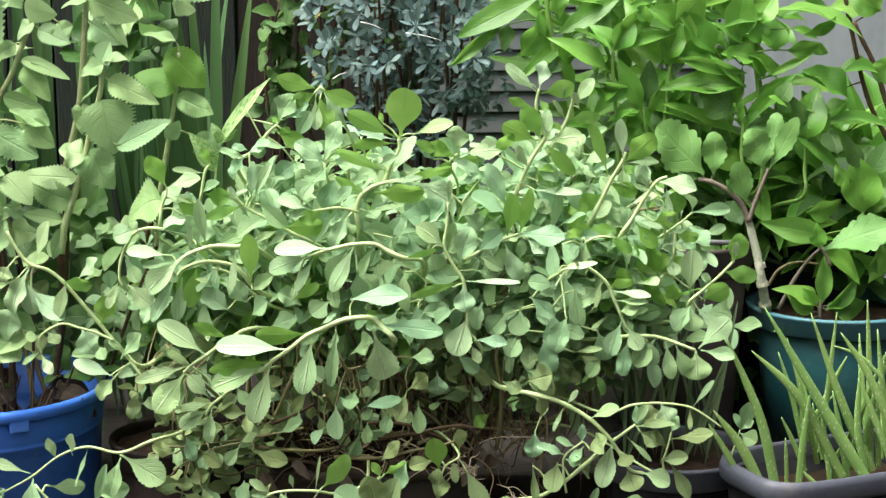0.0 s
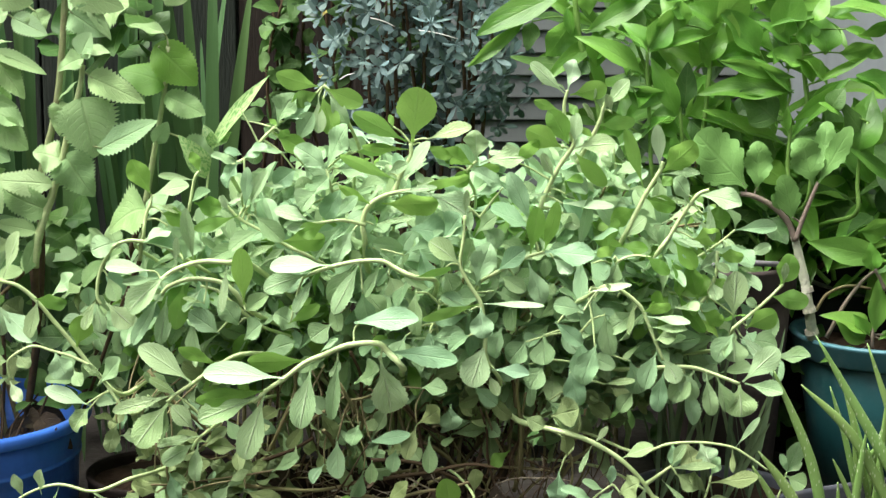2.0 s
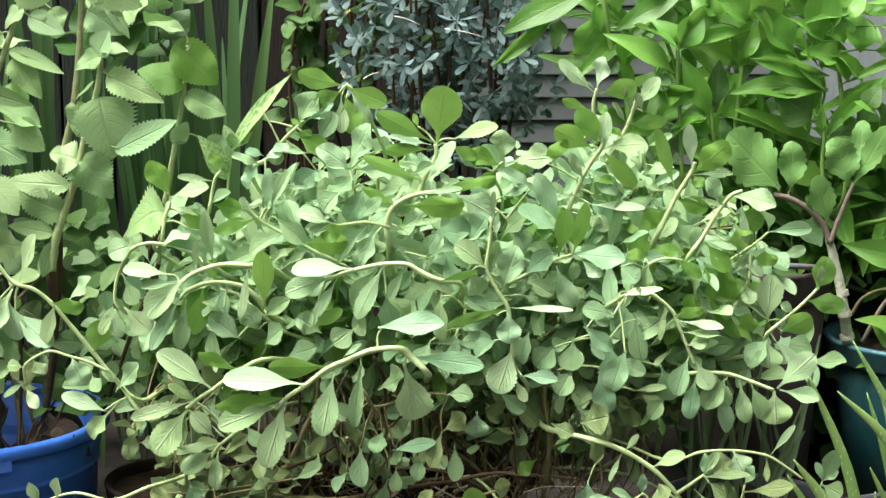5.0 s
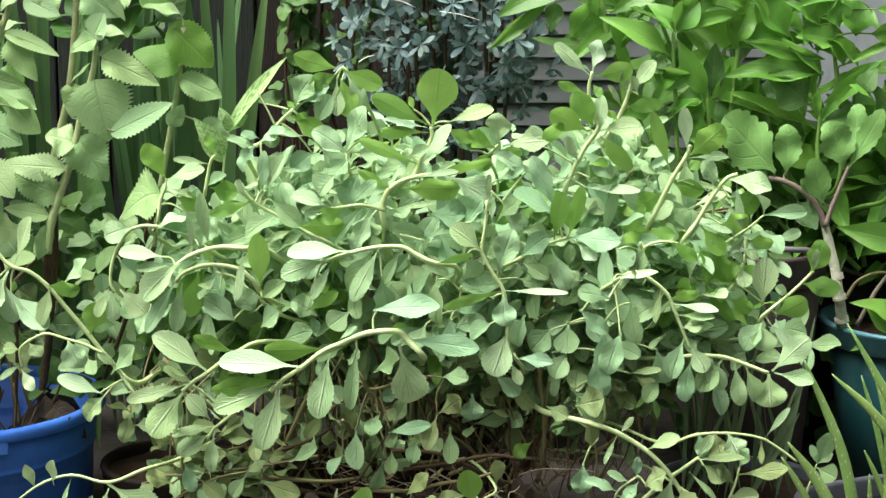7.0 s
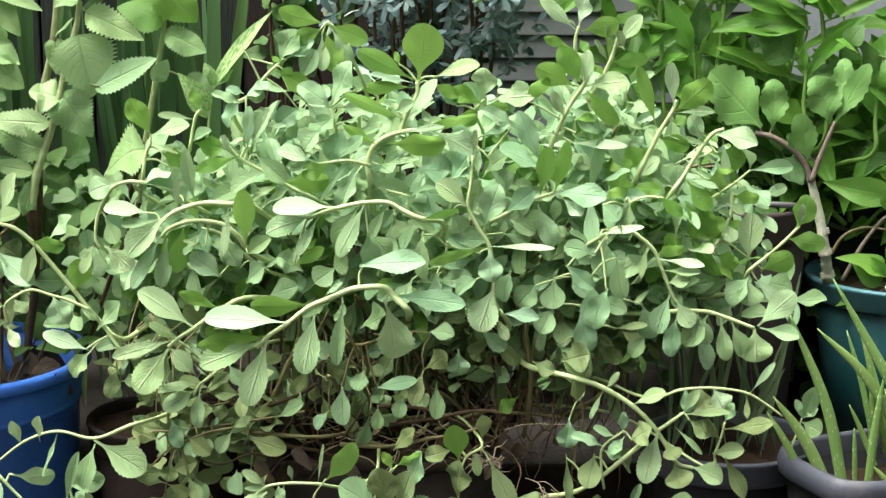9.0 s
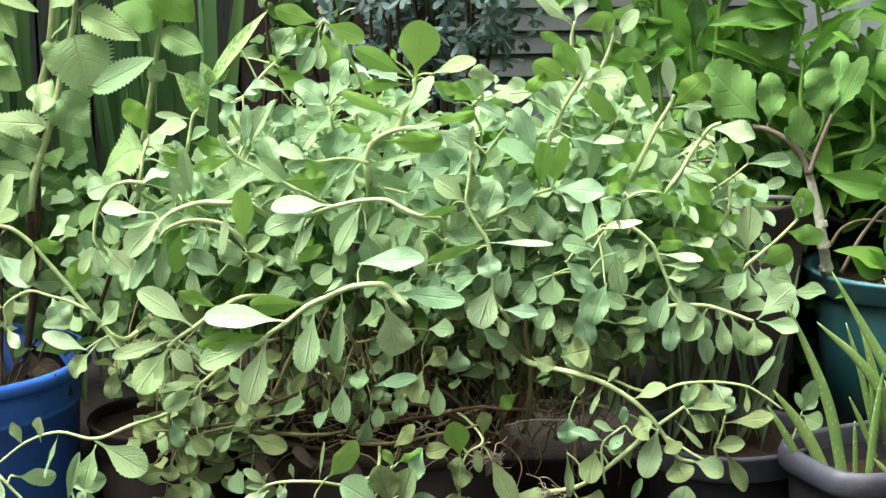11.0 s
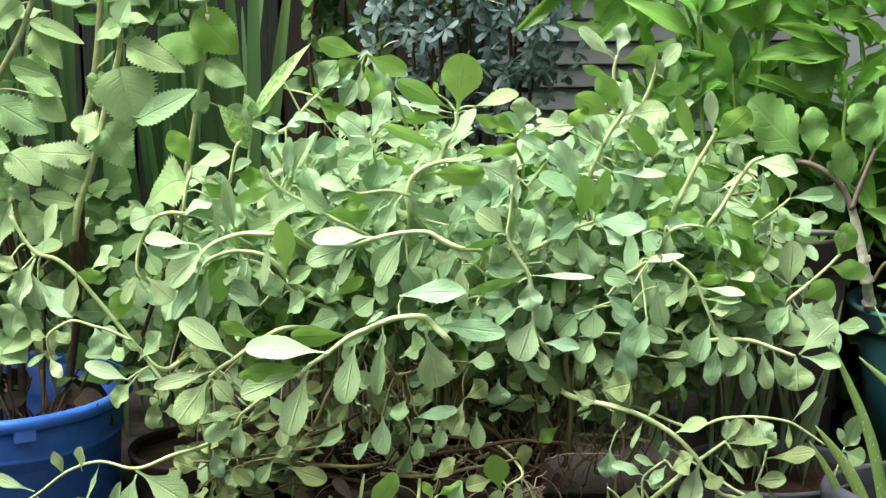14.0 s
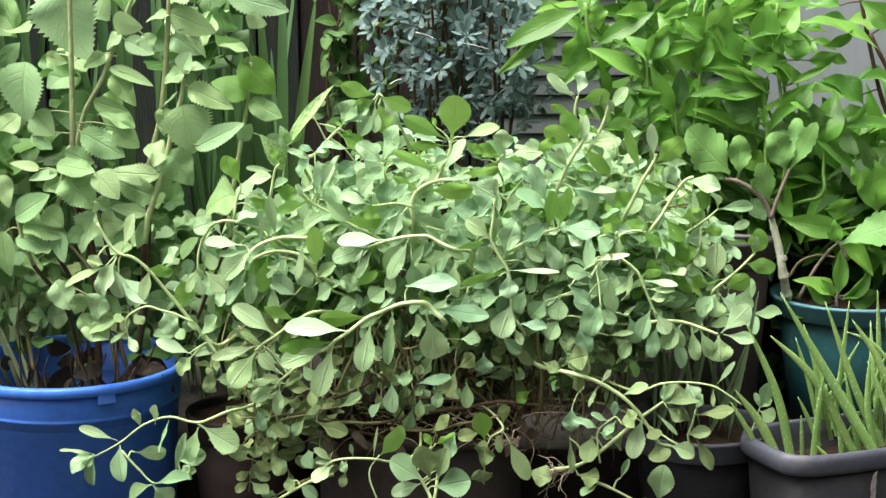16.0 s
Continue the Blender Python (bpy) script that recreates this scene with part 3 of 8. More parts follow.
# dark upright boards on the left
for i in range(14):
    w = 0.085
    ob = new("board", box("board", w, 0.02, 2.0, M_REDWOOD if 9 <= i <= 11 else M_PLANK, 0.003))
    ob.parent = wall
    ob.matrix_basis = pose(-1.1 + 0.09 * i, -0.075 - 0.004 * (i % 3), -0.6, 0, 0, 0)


# ---- pots ----
def bucket(at, r, height):
    e = thing("plastic_bucket", at, "round blue plastic bucket with a rolled rim, holding a leafy plant", "bucket")
    body = [(0.0, 0.0), (r * 0.80, 0.0), (r * 0.83, 0.004), (r * 0.905, height * 0.825), (r * 0.922, height * 0.83), (r * 0.922, height * 0.838), (r * 0.912, height * 0.842), (r * 0.916, height * 0.85),
            (r * 0.955, height * 0.965), (r * 0.93, height * 0.965), (r * 0.78, 0.012), (0, 0.012)]
    part("body", lathe("body", body, M_BLUEPOT, 64), e, Matrix.Translation(at))
    rim = [(r * 0.93, height * 0.955), (r * 0.985, height * 0.955), (r, height * 0.965), (r * 1.0, height * 0.99), (r * 0.985, height), (r * 0.94, height), (r * 0.925, height * 0.985), (r * 0.93, height * 0.955)]
    part("rim", lathe("rim", rim, M_BLUEPOT, 64), e, Matrix.Translation(at), "rolled rim worn paler on top")
    a = radians(-62)
    part("lug", box("lug", 0.028, 0.01, 0.024, M_BLUEPOT, 0.002), e, Matrix.Translation(Vector(at) + Vector((r * 0.968 * math.cos(a), r * 0.968 * math.sin(a), height * 0.95))) @ pose(0, 0, 0, 0, 0, 28), "small square handle lug")
    part("soil", soil("soil", r * 0.885, height * 0.7, seed=3), e, Matrix.Translation(at), "dark crumbly soil")
    return e


def round_pot(name, at, r, height, material, label, soil_depth=0.1, rim_material=None):
    e = thing(name, at, label, "flower pot")
    body = [(0, 0), (r * 0.68, 0), (r * 0.72, 0.004), (r * 0.92, height * 0.86), (r * 0.90, height * 0.87), (r * 0.88, height * 0.86), (r * 0.66, 0.01), (0, 0.01)]
    part("body", lathe("body", body, material, 56), e, Matrix.Translation(at))
    rim = [(r * 0.885, height * 0.86), (r * 0.95, height * 0.855), (r * 0.975, height * 0.87), (r, height * 0.97), (r * 1.02, height * 0.985), (r * 1.01, height), (r * 0.96, height), (r * 0.93, height * 0.985), (r * 0.885, height * 0.86)]
    part("rim", lathe("rim", rim, rim_material or material, 56), e, Matrix.Translation(at))
    part("soil", soil("soil", r * 0.93, height * (1 - soil_depth), seed=at[0]), e, Matrix.Translation(at), "dark crumbly soil")
    return e


def scuff(e, at, long, broad, seed):
    """A ragged pale patch of scraped plastic on a pot's side."""
    rng = random.Random(seed)
    ring = [(broad * 0.5 * math.cos(a) * rng.uniform(0.5, 1.1), 0, long * 0.5 * math.sin(a) * rng.uniform(0.8, 1.1)) for a in (k * math.pi / 9 for k in range(18))]
    front = [(x, -0.0008, z) for x, _, z in ring]
    faces = [tuple(range(18)), tuple(range(35, 17, -1))] + [(k, (k + 1) % 18, 18 + (k + 1) % 18, 18 + k) for k in range(18)]
    part("scuff", mesh_from("scuff", front + ring, faces, M_SCUFF, None, False), e, Matrix.Translation(at) @ pose(0, 0, 0, 6, 0, 22), "pale scraped patch")


def trough(at, half_x, half_y, height, material, turn=0.0, label="", soil_depth=0.08):
    e = thing("planter_trough", at, label, "planter")
    k = half_y / half_x
    m = Matrix.Translation(at) @ pose(0, 0, 0, 0, 0, turn)
    body = [(0, 0), (half_x * 0.84, 0), (half_x * 0.86, 0.006), (half_x * 0.95, height * 0.9), (half_x * 0.93, height * 0.9), (half_x * 0.82, 0.012), (0, 0.012)]
    part("body", lathe("body", body, M_BLACKPOT, 72, k, 5.0), e, m)
    rim = [(half_x * 0.93, height * 0.88), (half_x * 0.975, height * 0.875), (half_x * 1.005, height * 0.9), (half_x * 1.01, height * 0.96), (half_x * 0.99, height), (half_x * 0.955, height), (half_x * 0.94, height * 0.98), (half_x * 0.93, height * 0.88)]
    part("rim", lathe("rim", rim, material, 72, k, 5.0), e, m, "thick rounded lip")
    part("soil", soil("soil", half_x * 0.93, height * (1 - soil_depth), k, 5, corner=5.0), e, m, "dark crumbly soil")
    return e


plain_box("back_step", (4.0, 0.85, 0.18), (0, 0.59, 0.09), M_DARK_CEMENT, label="low cement step that carries the rear pots", category="step", bevel=0.006)
bucket((-0.644, 0.10, 0.0), 0.191, 0.357)
round_pot("flower_pot", (0.70, 0.33, 0.18), 0.145, 0.235, M_TEAL, "round teal plastic flower pot with a lipped rim", 0.1, M_TEAL_RIM)
tub = trough((0.655, -0.03, 0.0), 0.205, 0.095, 0.27, M_GREYPOT, 22, "dark grey plastic planter trough full of aloe", 0.2)
scuff(tub, (0.637, -0.137, 0.208), 0.06, 0.012, 4)
round_pot("dark_flower_pot", (0.40, 0.07, 0.0), 0.118, 0.25, M_BLACKPOT, "black plastic flower pot with a paler grey rim and stalky shoots", 0.06, M_GREYPOT)
grow_bag((-0.065, 0.06, 0.0), 0.165, 0.13, 0.255, M_BAG, "dull grey slack grow bag under the sage-green bush")
round_pot("brown_flower_pot", (-0.35, 0.09, 0.0), 0.105, 0.275, M_BROWNPOT, "dark brown plastic flower pot half hidden under leaves", 0.04)
round_pot("clay_flower_pot", (0.455, 0.34, 0.18), 0.105, 0.34, M_TERRA, "dull brown clay flower pot behind the bush", 0.06)
round_pot("black_flower_pot", (0.66, 0.56, 0.18), 0.17, 0.32, M_BLACKPOT, "black plastic flower pot with a broad rim", 0.06)


# ---- plants ----
def fill_shoot(items, kind, rng, at, axis, pairs, long, broad, spread=0.9, face_mix=0.4):
    """Leaf pairs, each crosswise to the next, towards the tip of a short shoot."""
    axis = axis.normalized()
    side = axis.orthogonal().normalized()
    side.rotate(Matrix.Rotation(rng.uniform(0, math.pi), 3, axis))
    for k in range(pairs):
        out = side.copy()
        out.rotate(Matrix.Rotation(math.pi / 2 * k, 3, axis))
        grow = 1.0 - 0.16 * k
        p = at + axis * 0.022 * k
        for s in (1, -1):
            d = (axis * rng.uniform(0.2, 0.75) + out * s * spread + Vector((0, 0, -0.15 + 0.2 * rng.random()))).normalized()
            n = long * grow * rng.uniform(0.75, 1.15)
            face = (FACE * face_mix + axis * 0.5 + Vector((rng.uniform(-0.7, 0.7), rng.uniform(-0.5, 0.5), rng.uniform(-0.3, 0.6)))).normalized()
            items.append((LEAVES[kind][rng.randrange(len(LEAVES[kind]))], leaf_pose(p, p + d * n, broad * grow * rng.uniform(0.8, 1.15), rng.uniform(-20, 20), face)))


def place_items(plant, items, singles):
    """The leaves nearest to the front as leaves of their own, the rest as one mesh."""
    items += TIPS.pop(plant.name, [])
    items.sort(key=lambda it: it[1].translation.y)
    for me, m in items[:singles]:
        part("leaf", me, plant, m)
    by_material = collections.defaultdict(list)
    for me, m in items[singles:]:
        by_material[me.materials[0].name].append((me, m))
    for group in by_material.values():
        joined("foliage", group, plant, "dense inner leaves")


# -- the sage-green bush in the middle --
bush = thing("herb_bush", (-0.055, 0.05, 0.28), "sprawling sage-green herb bush with spoon-shaped leaves and pale stems", "plant")
shoot(bush, M_STEM, [(-0.029, 0.070, 0.320), (-0.025, -0.008, 0.431), (-0.022, -0.150, 0.476), (-0.041, -0.150, 0.497), (-0.054, -0.150, 0.507), (-0.088, -0.150, 0.505), (-0.115, -0.150, 0.494), (-0.141, -0.150, 0.483), (-0.168, -0.150, 0.462), (-0.189, -0.150, 0.448), (-0.204, -0.150, 0.433)], 0.0042, 0.0026, [
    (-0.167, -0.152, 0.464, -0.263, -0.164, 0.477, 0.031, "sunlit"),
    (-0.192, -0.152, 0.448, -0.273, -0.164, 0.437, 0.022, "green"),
    (-0.195, -0.152, 0.442, -0.271, -0.164, 0.415, 0.030, "pale"),
    (-0.190, -0.152, 0.447, -0.216, -0.164, 0.365, 0.031, "pale"),
    (-0.133, -0.152, 0.481, -0.148, -0.164, 0.404, 0.030, "pale"),
    (-0.138, -0.152, 0.486, -0.213, -0.132, 0.479, 0.027, "green"),
    (-0.100, -0.152, 0.492, -0.110, -0.164, 0.414, 0.017, "sage"),
    (-0.051, -0.152, 0.492, -0.032, -0.142, 0.412, 0.040, "pale"),
    (-0.081, -0.152, 0.533, -0.005, -0.164, 0.544, 0.030, "bluish"),
    (-0.038, -0.152, 0.497, 0.043, -0.164, 0.491, 0.026, "bluish"),
    (-0.122, -0.152, 0.497, -0.102, -0.164, 0.516, 0.008, "bluish")])
shoot(bush, M_STEM, [(-0.057, 0.070, 0.320), (-0.147, 0.016, 0.436), (-0.212, -0.110, 0.485), (-0.249, -0.120, 0.473), (-0.263, -0.140, 0.467), (-0.280, -0.140, 0.454), (-0.297, -0.140, 0.443), (-0.311, -0.140, 0.431)], 0.0030, 0.0022, [
    (-0.280, -0.142, 0.456, -0.339, -0.154, 0.506, 0.030, "sunlit"),
    (-0.299, -0.142, 0.442, -0.376, -0.154, 0.423, 0.017, "pale"),
    (-0.310, -0.142, 0.430, -0.351, -0.154, 0.380, 0.039, "pale"),
    (-0.278, -0.142, 0.396, -0.301, -0.154, 0.427, 0.022, "pale"),
    (-0.248, -0.142, 0.479, -0.294, -0.154, 0.500, 0.017, "green"),
    (-0.311, -0.142, 0.427, -0.322, -0.122, 0.379, 0.017, "sage")])
shoot(bush, M_STEM, [(-0.060, 0.070, 0.320), (-0.158, 0.027, 0.394), (-0.229, -0.090, 0.413), (-0.247, -0.120, 0.403), (-0.264, -0.120, 0.389), (-0.278, -0.120, 0.377), (-0.285, -0.120, 0.364)], 0.0024, 0.0018, [
    (-0.273, -0.122, 0.383, -0.326, -0.134, 0.377, 0.017, "pale"),
    (-0.281, -0.122, 0.373, -0.321, -0.134, 0.353, 0.026, "pale"),
    (-0.276, -0.122, 0.376, -0.284, -0.134, 0.328, 0.024, "sage"),
    (-0.243, -0.122, 0.407, -0.225, -0.134, 0.383, 0.017, "sage"),
    (-0.300, -0.122, 0.434, -0.332, -0.134, 0.460, 0.016, "pale")])
shoot(bush, M_STEM, [(-0.057, 0.070, 0.320), (-0.145, 0.027, 0.498), (-0.209, -0.090, 0.592), (-0.236, -0.120, 0.601), (-0.260, -0.120, 0.603), (-0.280, -0.120, 0.600), (-0.303, -0.120, 0.591), (-0.321, -0.120, 0.577), (-0.336, -0.120, 0.561)], 0.0036, 0.0024, [
    (-0.310, -0.122, 0.586, -0.361, -0.134, 0.548, 0.037, "pale"),
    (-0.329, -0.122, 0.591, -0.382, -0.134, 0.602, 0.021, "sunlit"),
    (-0.320, -0.122, 0.583, -0.363, -0.134, 0.578, 0.013, "sage"),
    (-0.217, -0.122, 0.550, -0.218, -0.134, 0.621, 0.025, "green"),
    (-0.277, -0.122, 0.604, -0.286, -0.134, 0.668, 0.016, "sage"),
    (-0.236, -0.122, 0.602, -0.244, -0.134, 0.542, 0.011, "pale"),
    (-0.300, -0.122, 0.595, -0.296, -0.134, 0.634, 0.008, "pale")])
shoot(bush, M_STEM, [(-0.057, 0.070, 0.320), (-0.146, 0.027, 0.463), (-0.210, -0.090, 0.533), (-0.228, -0.110, 0.561), (-0.244, -0.110, 0.574), (-0.268, -0.110, 0.579), (-0.288, -0.110, 0.578), (-0.309, -0.110, 0.570), (-0.320, -0.110, 0.559)], 0.0034, 0.0022, [
    (-0.312, -0.112, 0.558, -0.321, -0.124, 0.500, 0.021, "pale"),
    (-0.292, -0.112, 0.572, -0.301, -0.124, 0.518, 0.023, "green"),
    (-0.319, -0.112, 0.562, -0.354, -0.124, 0.499, 0.019, "sage"),
    (-0.265, -0.112, 0.548, -0.290, -0.124, 0.559, 0.008, "pale"),
    (-0.218, -0.112, 0.538, -0.193, -0.124, 0.561, 0.020, "sage")])
shoot(bush, M_STEM, [(-0.056, 0.070, 0.320), (-0.140, 0.030, 0.453), (-0.200, -0.085, 0.514), (-0.219, -0.105, 0.536), (-0.239, -0.105, 0.553), (-0.252, -0.105, 0.564), (-0.272, -0.105, 0.569)], 0.0024, 0.0018, [
    (-0.249, -0.107, 0.509, -0.281, -0.119, 0.539, 0.027, "sage"),
    (-0.225, -0.107, 0.519, -0.241, -0.119, 0.549, 0.027, "bluish"),
    (-0.269, -0.107, 0.568, -0.291, -0.119, 0.539, 0.016, "sage"),
    (-0.219, -0.107, 0.502, -0.197, -0.119, 0.525, 0.029, "bluish")])
shoot(bush, M_STEM, [(-0.069, 0.070, 0.320), (-0.196, 0.045, 0.497), (-0.288, -0.060, 0.590), (-0.322, -0.080, 0.616), (-0.343, -0.100, 0.624), (-0.359, -0.100, 0.625), (-0.377, -0.100, 0.618), (-0.391, -0.100, 0.597), (-0.398, -0.100, 0.577), (-0.400, -0.100, 0.556), (-0.396, -0.100, 0.545)], 0.0028, 0.0018, [
    (-0.389, -0.102, 0.547, -0.355, -0.114, 0.523, 0.029, "pale"),
    (-0.401, -0.102, 0.546, -0.394, -0.114, 0.513, 0.017, "pale"),
    (-0.402, -0.102, 0.549, -0.416, -0.114, 0.516, 0.013, "pale"),
    (-0.371, -0.102, 0.624, -0.402, -0.114, 0.619, 0.031, "sage"),
    (-0.342, -0.102, 0.624, -0.298, -0.082, 0.615, 0.043, "sage"),
    (-0.387, -0.102, 0.584, -0.373, -0.114, 0.552, 0.020, "sage"),
    (-0.338, -0.102, 0.624, -0.314, -0.082, 0.643, 0.027, "bluish"),
    (-0.292, -0.102, 0.598, -0.280, -0.114, 0.634, 0.027, "bluish")])
shoot(bush, M_STEM, [(-0.079, 0.070, 0.320), (-0.242, 0.079, 0.498), (-0.359, 0.000, 0.593), (-0.349, -0.050, 0.620), (-0.345, -0.050, 0.648), (-0.338, -0.050, 0.665)], 0.0026, 0.0020, [
    (-0.338, -0.052, 0.676, -0.360, -0.064, 0.719, 0.027, "green"),
    (-0.337, -0.052, 0.673, -0.294, -0.064, 0.694, 0.023, "sage"),
    (-0.335, -0.052, 0.664, -0.299, -0.064, 0.656, 0.010, "pale"),
    (-0.325, -0.052, 0.652, -0.293, -0.064, 0.643, 0.027, "green"),
    (-0.319, -0.052, 0.638, -0.297, -0.064, 0.612, 0.027, "bluish")])
shoot(bush, M_STEM, [(-0.071, 0.070, 0.320), (-0.207, 0.097, 0.516), (-0.306, 0.030, 0.624), (-0.295, -0.020, 0.650), (-0.291, -0.020, 0.671), (-0.286, -0.020, 0.693), (-0.279, -0.020, 0.701)], 0.0028, 0.0018, [
    (-0.288, -0.022, 0.660, -0.253, -0.034, 0.655, 0.026, "green"),
    (-0.286, -0.022, 0.689, -0.330, -0.034, 0.698, 0.010, "pale"),
    (-0.280, -0.022, 0.700, -0.288, -0.034, 0.726, 0.014, "green"),
    (-0.291, -0.022, 0.661, -0.272, -0.034, 0.680, 0.017, "sage"),
    (-0.292, -0.022, 0.619, -0.245, -0.034, 0.638, 0.021, "sage")])
shoot(bush, M_STEM, [(-0.041, 0.070, 0.320), (-0.075, 0.074, 0.479), (-0.100, -0.010, 0.559), (-0.139, -0.060, 0.597), (-0.167, -0.060, 0.611), (-0.201, -0.060, 0.631), (-0.228, -0.060, 0.647), (-0.243, -0.060, 0.663)], 0.0028, 0.0018, [
    (-0.245, -0.062, 0.664, -0.223, -0.074, 0.672, 0.010, "pale"),
    (-0.240, -0.062, 0.657, -0.249, -0.074, 0.676, 0.014, "sunlit"),
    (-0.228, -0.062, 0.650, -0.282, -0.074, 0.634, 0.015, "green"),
    (-0.216, -0.062, 0.659, -0.192, -0.074, 0.707, 0.018, "sage"),
    (-0.219, -0.062, 0.659, -0.215, -0.074, 0.710, 0.015, "bluish"),
    (-0.177, -0.062, 0.618, -0.120, -0.074, 0.621, 0.029, "green"),
    (-0.180, -0.062, 0.614, -0.214, -0.074, 0.603, 0.015, "pale"),
    (-0.201, -0.062, 0.631, -0.241, -0.074, 0.614, 0.024, "sage"),
    (-0.167, -0.062, 0.611, -0.200, -0.074, 0.586, 0.018, "sage"),
    (-0.211, -0.062, 0.653, -0.172, -0.074, 0.621, 0.024, "sage")])
shoot(bush, M_STEM, [(-0.023, 0.070, 0.320), (0.002, 0.033, 0.483), (0.020, -0.080, 0.566), (-0.008, -0.120, 0.583), (-0.031, -0.120, 0.594), (-0.048, -0.120, 0.603), (-0.075, -0.120, 0.603), (-0.102, -0.120, 0.598), (-0.125, -0.120, 0.591), (-0.144, -0.120, 0.583)], 0.0034, 0.0022, [
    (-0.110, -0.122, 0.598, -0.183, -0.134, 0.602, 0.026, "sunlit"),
    (-0.135, -0.122, 0.588, -0.192, -0.134, 0.574, 0.026, "pale"),
    (-0.129, -0.122, 0.588, -0.155, -0.134, 0.542, 0.015, "pale"),
    (-0.075, -0.122, 0.602, -0.108, -0.134, 0.540, 0.022, "pale"),
    (-0.163, -0.122, 0.525, -0.124, -0.134, 0.551, 0.015, "green"),
    (-0.082, -0.122, 0.598, -0.120, -0.102, 0.544, 0.026, "sage"),
    (-0.008, -0.122, 0.583, 0.036, -0.134, 0.595, 0.009, "green"),
    (-0.048, -0.122, 0.602, -0.069, -0.102, 0.556, 0.017, "sage"),
    (-0.072, -0.122, 0.567, -0.066, -0.102, 0.515, 0.026, "bluish"),
    (-0.041, -0.122, 0.588, -0.028, -0.102, 0.556, 0.024, "sage")])
shoot(bush, M_STEM, [(-0.036, 0.070, 0.320), (-0.055, 0.056, 0.495), (-0.069, -0.040, 0.586), (-0.070, -0.070, 0.620), (-0.073, -0.070, 0.641), (-0.066, -0.070, 0.662), (-0.049, -0.070, 0.675), (-0.022, -0.070, 0.682), (0.011, -0.070, 0.684)], 0.0042, 0.0026, [
    (0.002, -0.072, 0.682, 0.060, -0.084, 0.662, 0.030, "pale"),
    (-0.049, -0.072, 0.667, 0.021, -0.084, 0.667, 0.030, "green"),
    (-0.061, -0.072, 0.665, -0.101, -0.084, 0.690, 0.012, "green"),
    (-0.064, -0.072, 0.640, -0.007, -0.084, 0.651, 0.009, "pale"),
    (-0.022, -0.072, 0.679, 0.060, -0.084, 0.702, 0.015, "green"),
    (-0.032, -0.072, 0.679, 0.019, -0.084, 0.691, 0.009, "pale"),
    (-0.083, -0.072, 0.636, -0.112, -0.084, 0.593, 0.030, "bluish"),
    (-0.070, -0.072, 0.634, -0.050, -0.052, 0.589, 0.027, "bluish"),
    (-0.018, -0.072, 0.634, 0.032, -0.084, 0.638, 0.035, "bluish"),
    (-0.025, -0.072, 0.599, 0.026, -0.084, 0.636, 0.020, "bluish")])
shoot(bush, M_STEM, [(-0.069, -0.080, 0.641), (-0.097, -0.080, 0.647), (-0.124, -0.080, 0.644), (-0.143, -0.080, 0.642)], 0.0024, 0.0016, [
    (-0.137, -0.082, 0.646, -0.177, -0.094, 0.665, 0.023, "pale"),
    (-0.134, -0.082, 0.643, -0.165, -0.094, 0.640, 0.013, "pale"),
    (-0.117, -0.082, 0.644, -0.150, -0.094, 0.631, 0.020, "green"),
    (-0.110, -0.082, 0.646, -0.082, -0.094, 0.679, 0.016, "sage"),
    (-0.096, -0.082, 0.643, -0.139, -0.062, 0.597, 0.027, "sage")])
shoot(bush, M_STEM, [(-0.034, -0.050, 0.676), (-0.025, -0.050, 0.700), (-0.013, -0.050, 0.723), (-0.013, -0.050, 0.739)], 0.0034, 0.0024, [
    (-0.011, -0.052, 0.741, -0.003, -0.064, 0.810, 0.048, "green"),
    (0.006, -0.052, 0.744, 0.060, -0.064, 0.765, 0.023, "pale"),
    (-0.018, -0.052, 0.742, -0.084, -0.064, 0.778, 0.026, "green"),
    (-0.018, -0.052, 0.738, -0.069, -0.064, 0.750, 0.012, "sunlit"),
    (-0.016, -0.052, 0.732, -0.073, -0.064, 0.737, 0.015, "green"),
    (-0.027, -0.052, 0.690, 0.008, -0.064, 0.744, 0.025, "sunlit"),
    (-0.027, -0.052, 0.692, -0.101, -0.064, 0.726, 0.018, "green"),
    (0.006, -0.052, 0.737, 0.037, -0.064, 0.723, 0.015, "green"),
    (-0.008, -0.052, 0.708, 0.002, -0.064, 0.692, 0.010, "sunlit"),
    (-0.042, -0.052, 0.701, -0.018, -0.064, 0.716, 0.016, "sage"),
    (-0.034, -0.052, 0.759, -0.039, -0.064, 0.776, 0.008, "green")])
shoot(bush, M_STEM, [(-0.039, 0.070, 0.320), (-0.067, 0.114, 0.544), (-0.088, 0.060, 0.671), (-0.076, 0.020, 0.712), (-0.096, 0.000, 0.768), (-0.111, 0.000, 0.794), (-0.124, 0.000, 0.808)], 0.0026, 0.0020, [
    (-0.130, -0.002, 0.806, -0.181, -0.014, 0.818, 0.027, "green"),
    (-0.122, -0.002, 0.804, -0.074, -0.014, 0.785, 0.025, "green"),
    (-0.130, -0.002, 0.799, -0.161, -0.014, 0.785, 0.021, "green"),
    (-0.118, -0.002, 0.799, -0.094, -0.014, 0.760, 0.018, "bluish"),
    (-0.125, -0.002, 0.794, -0.111, -0.014, 0.746, 0.027, "green"),
    (-0.130, -0.002, 0.796, -0.130, -0.014, 0.748, 0.017, "sage")])
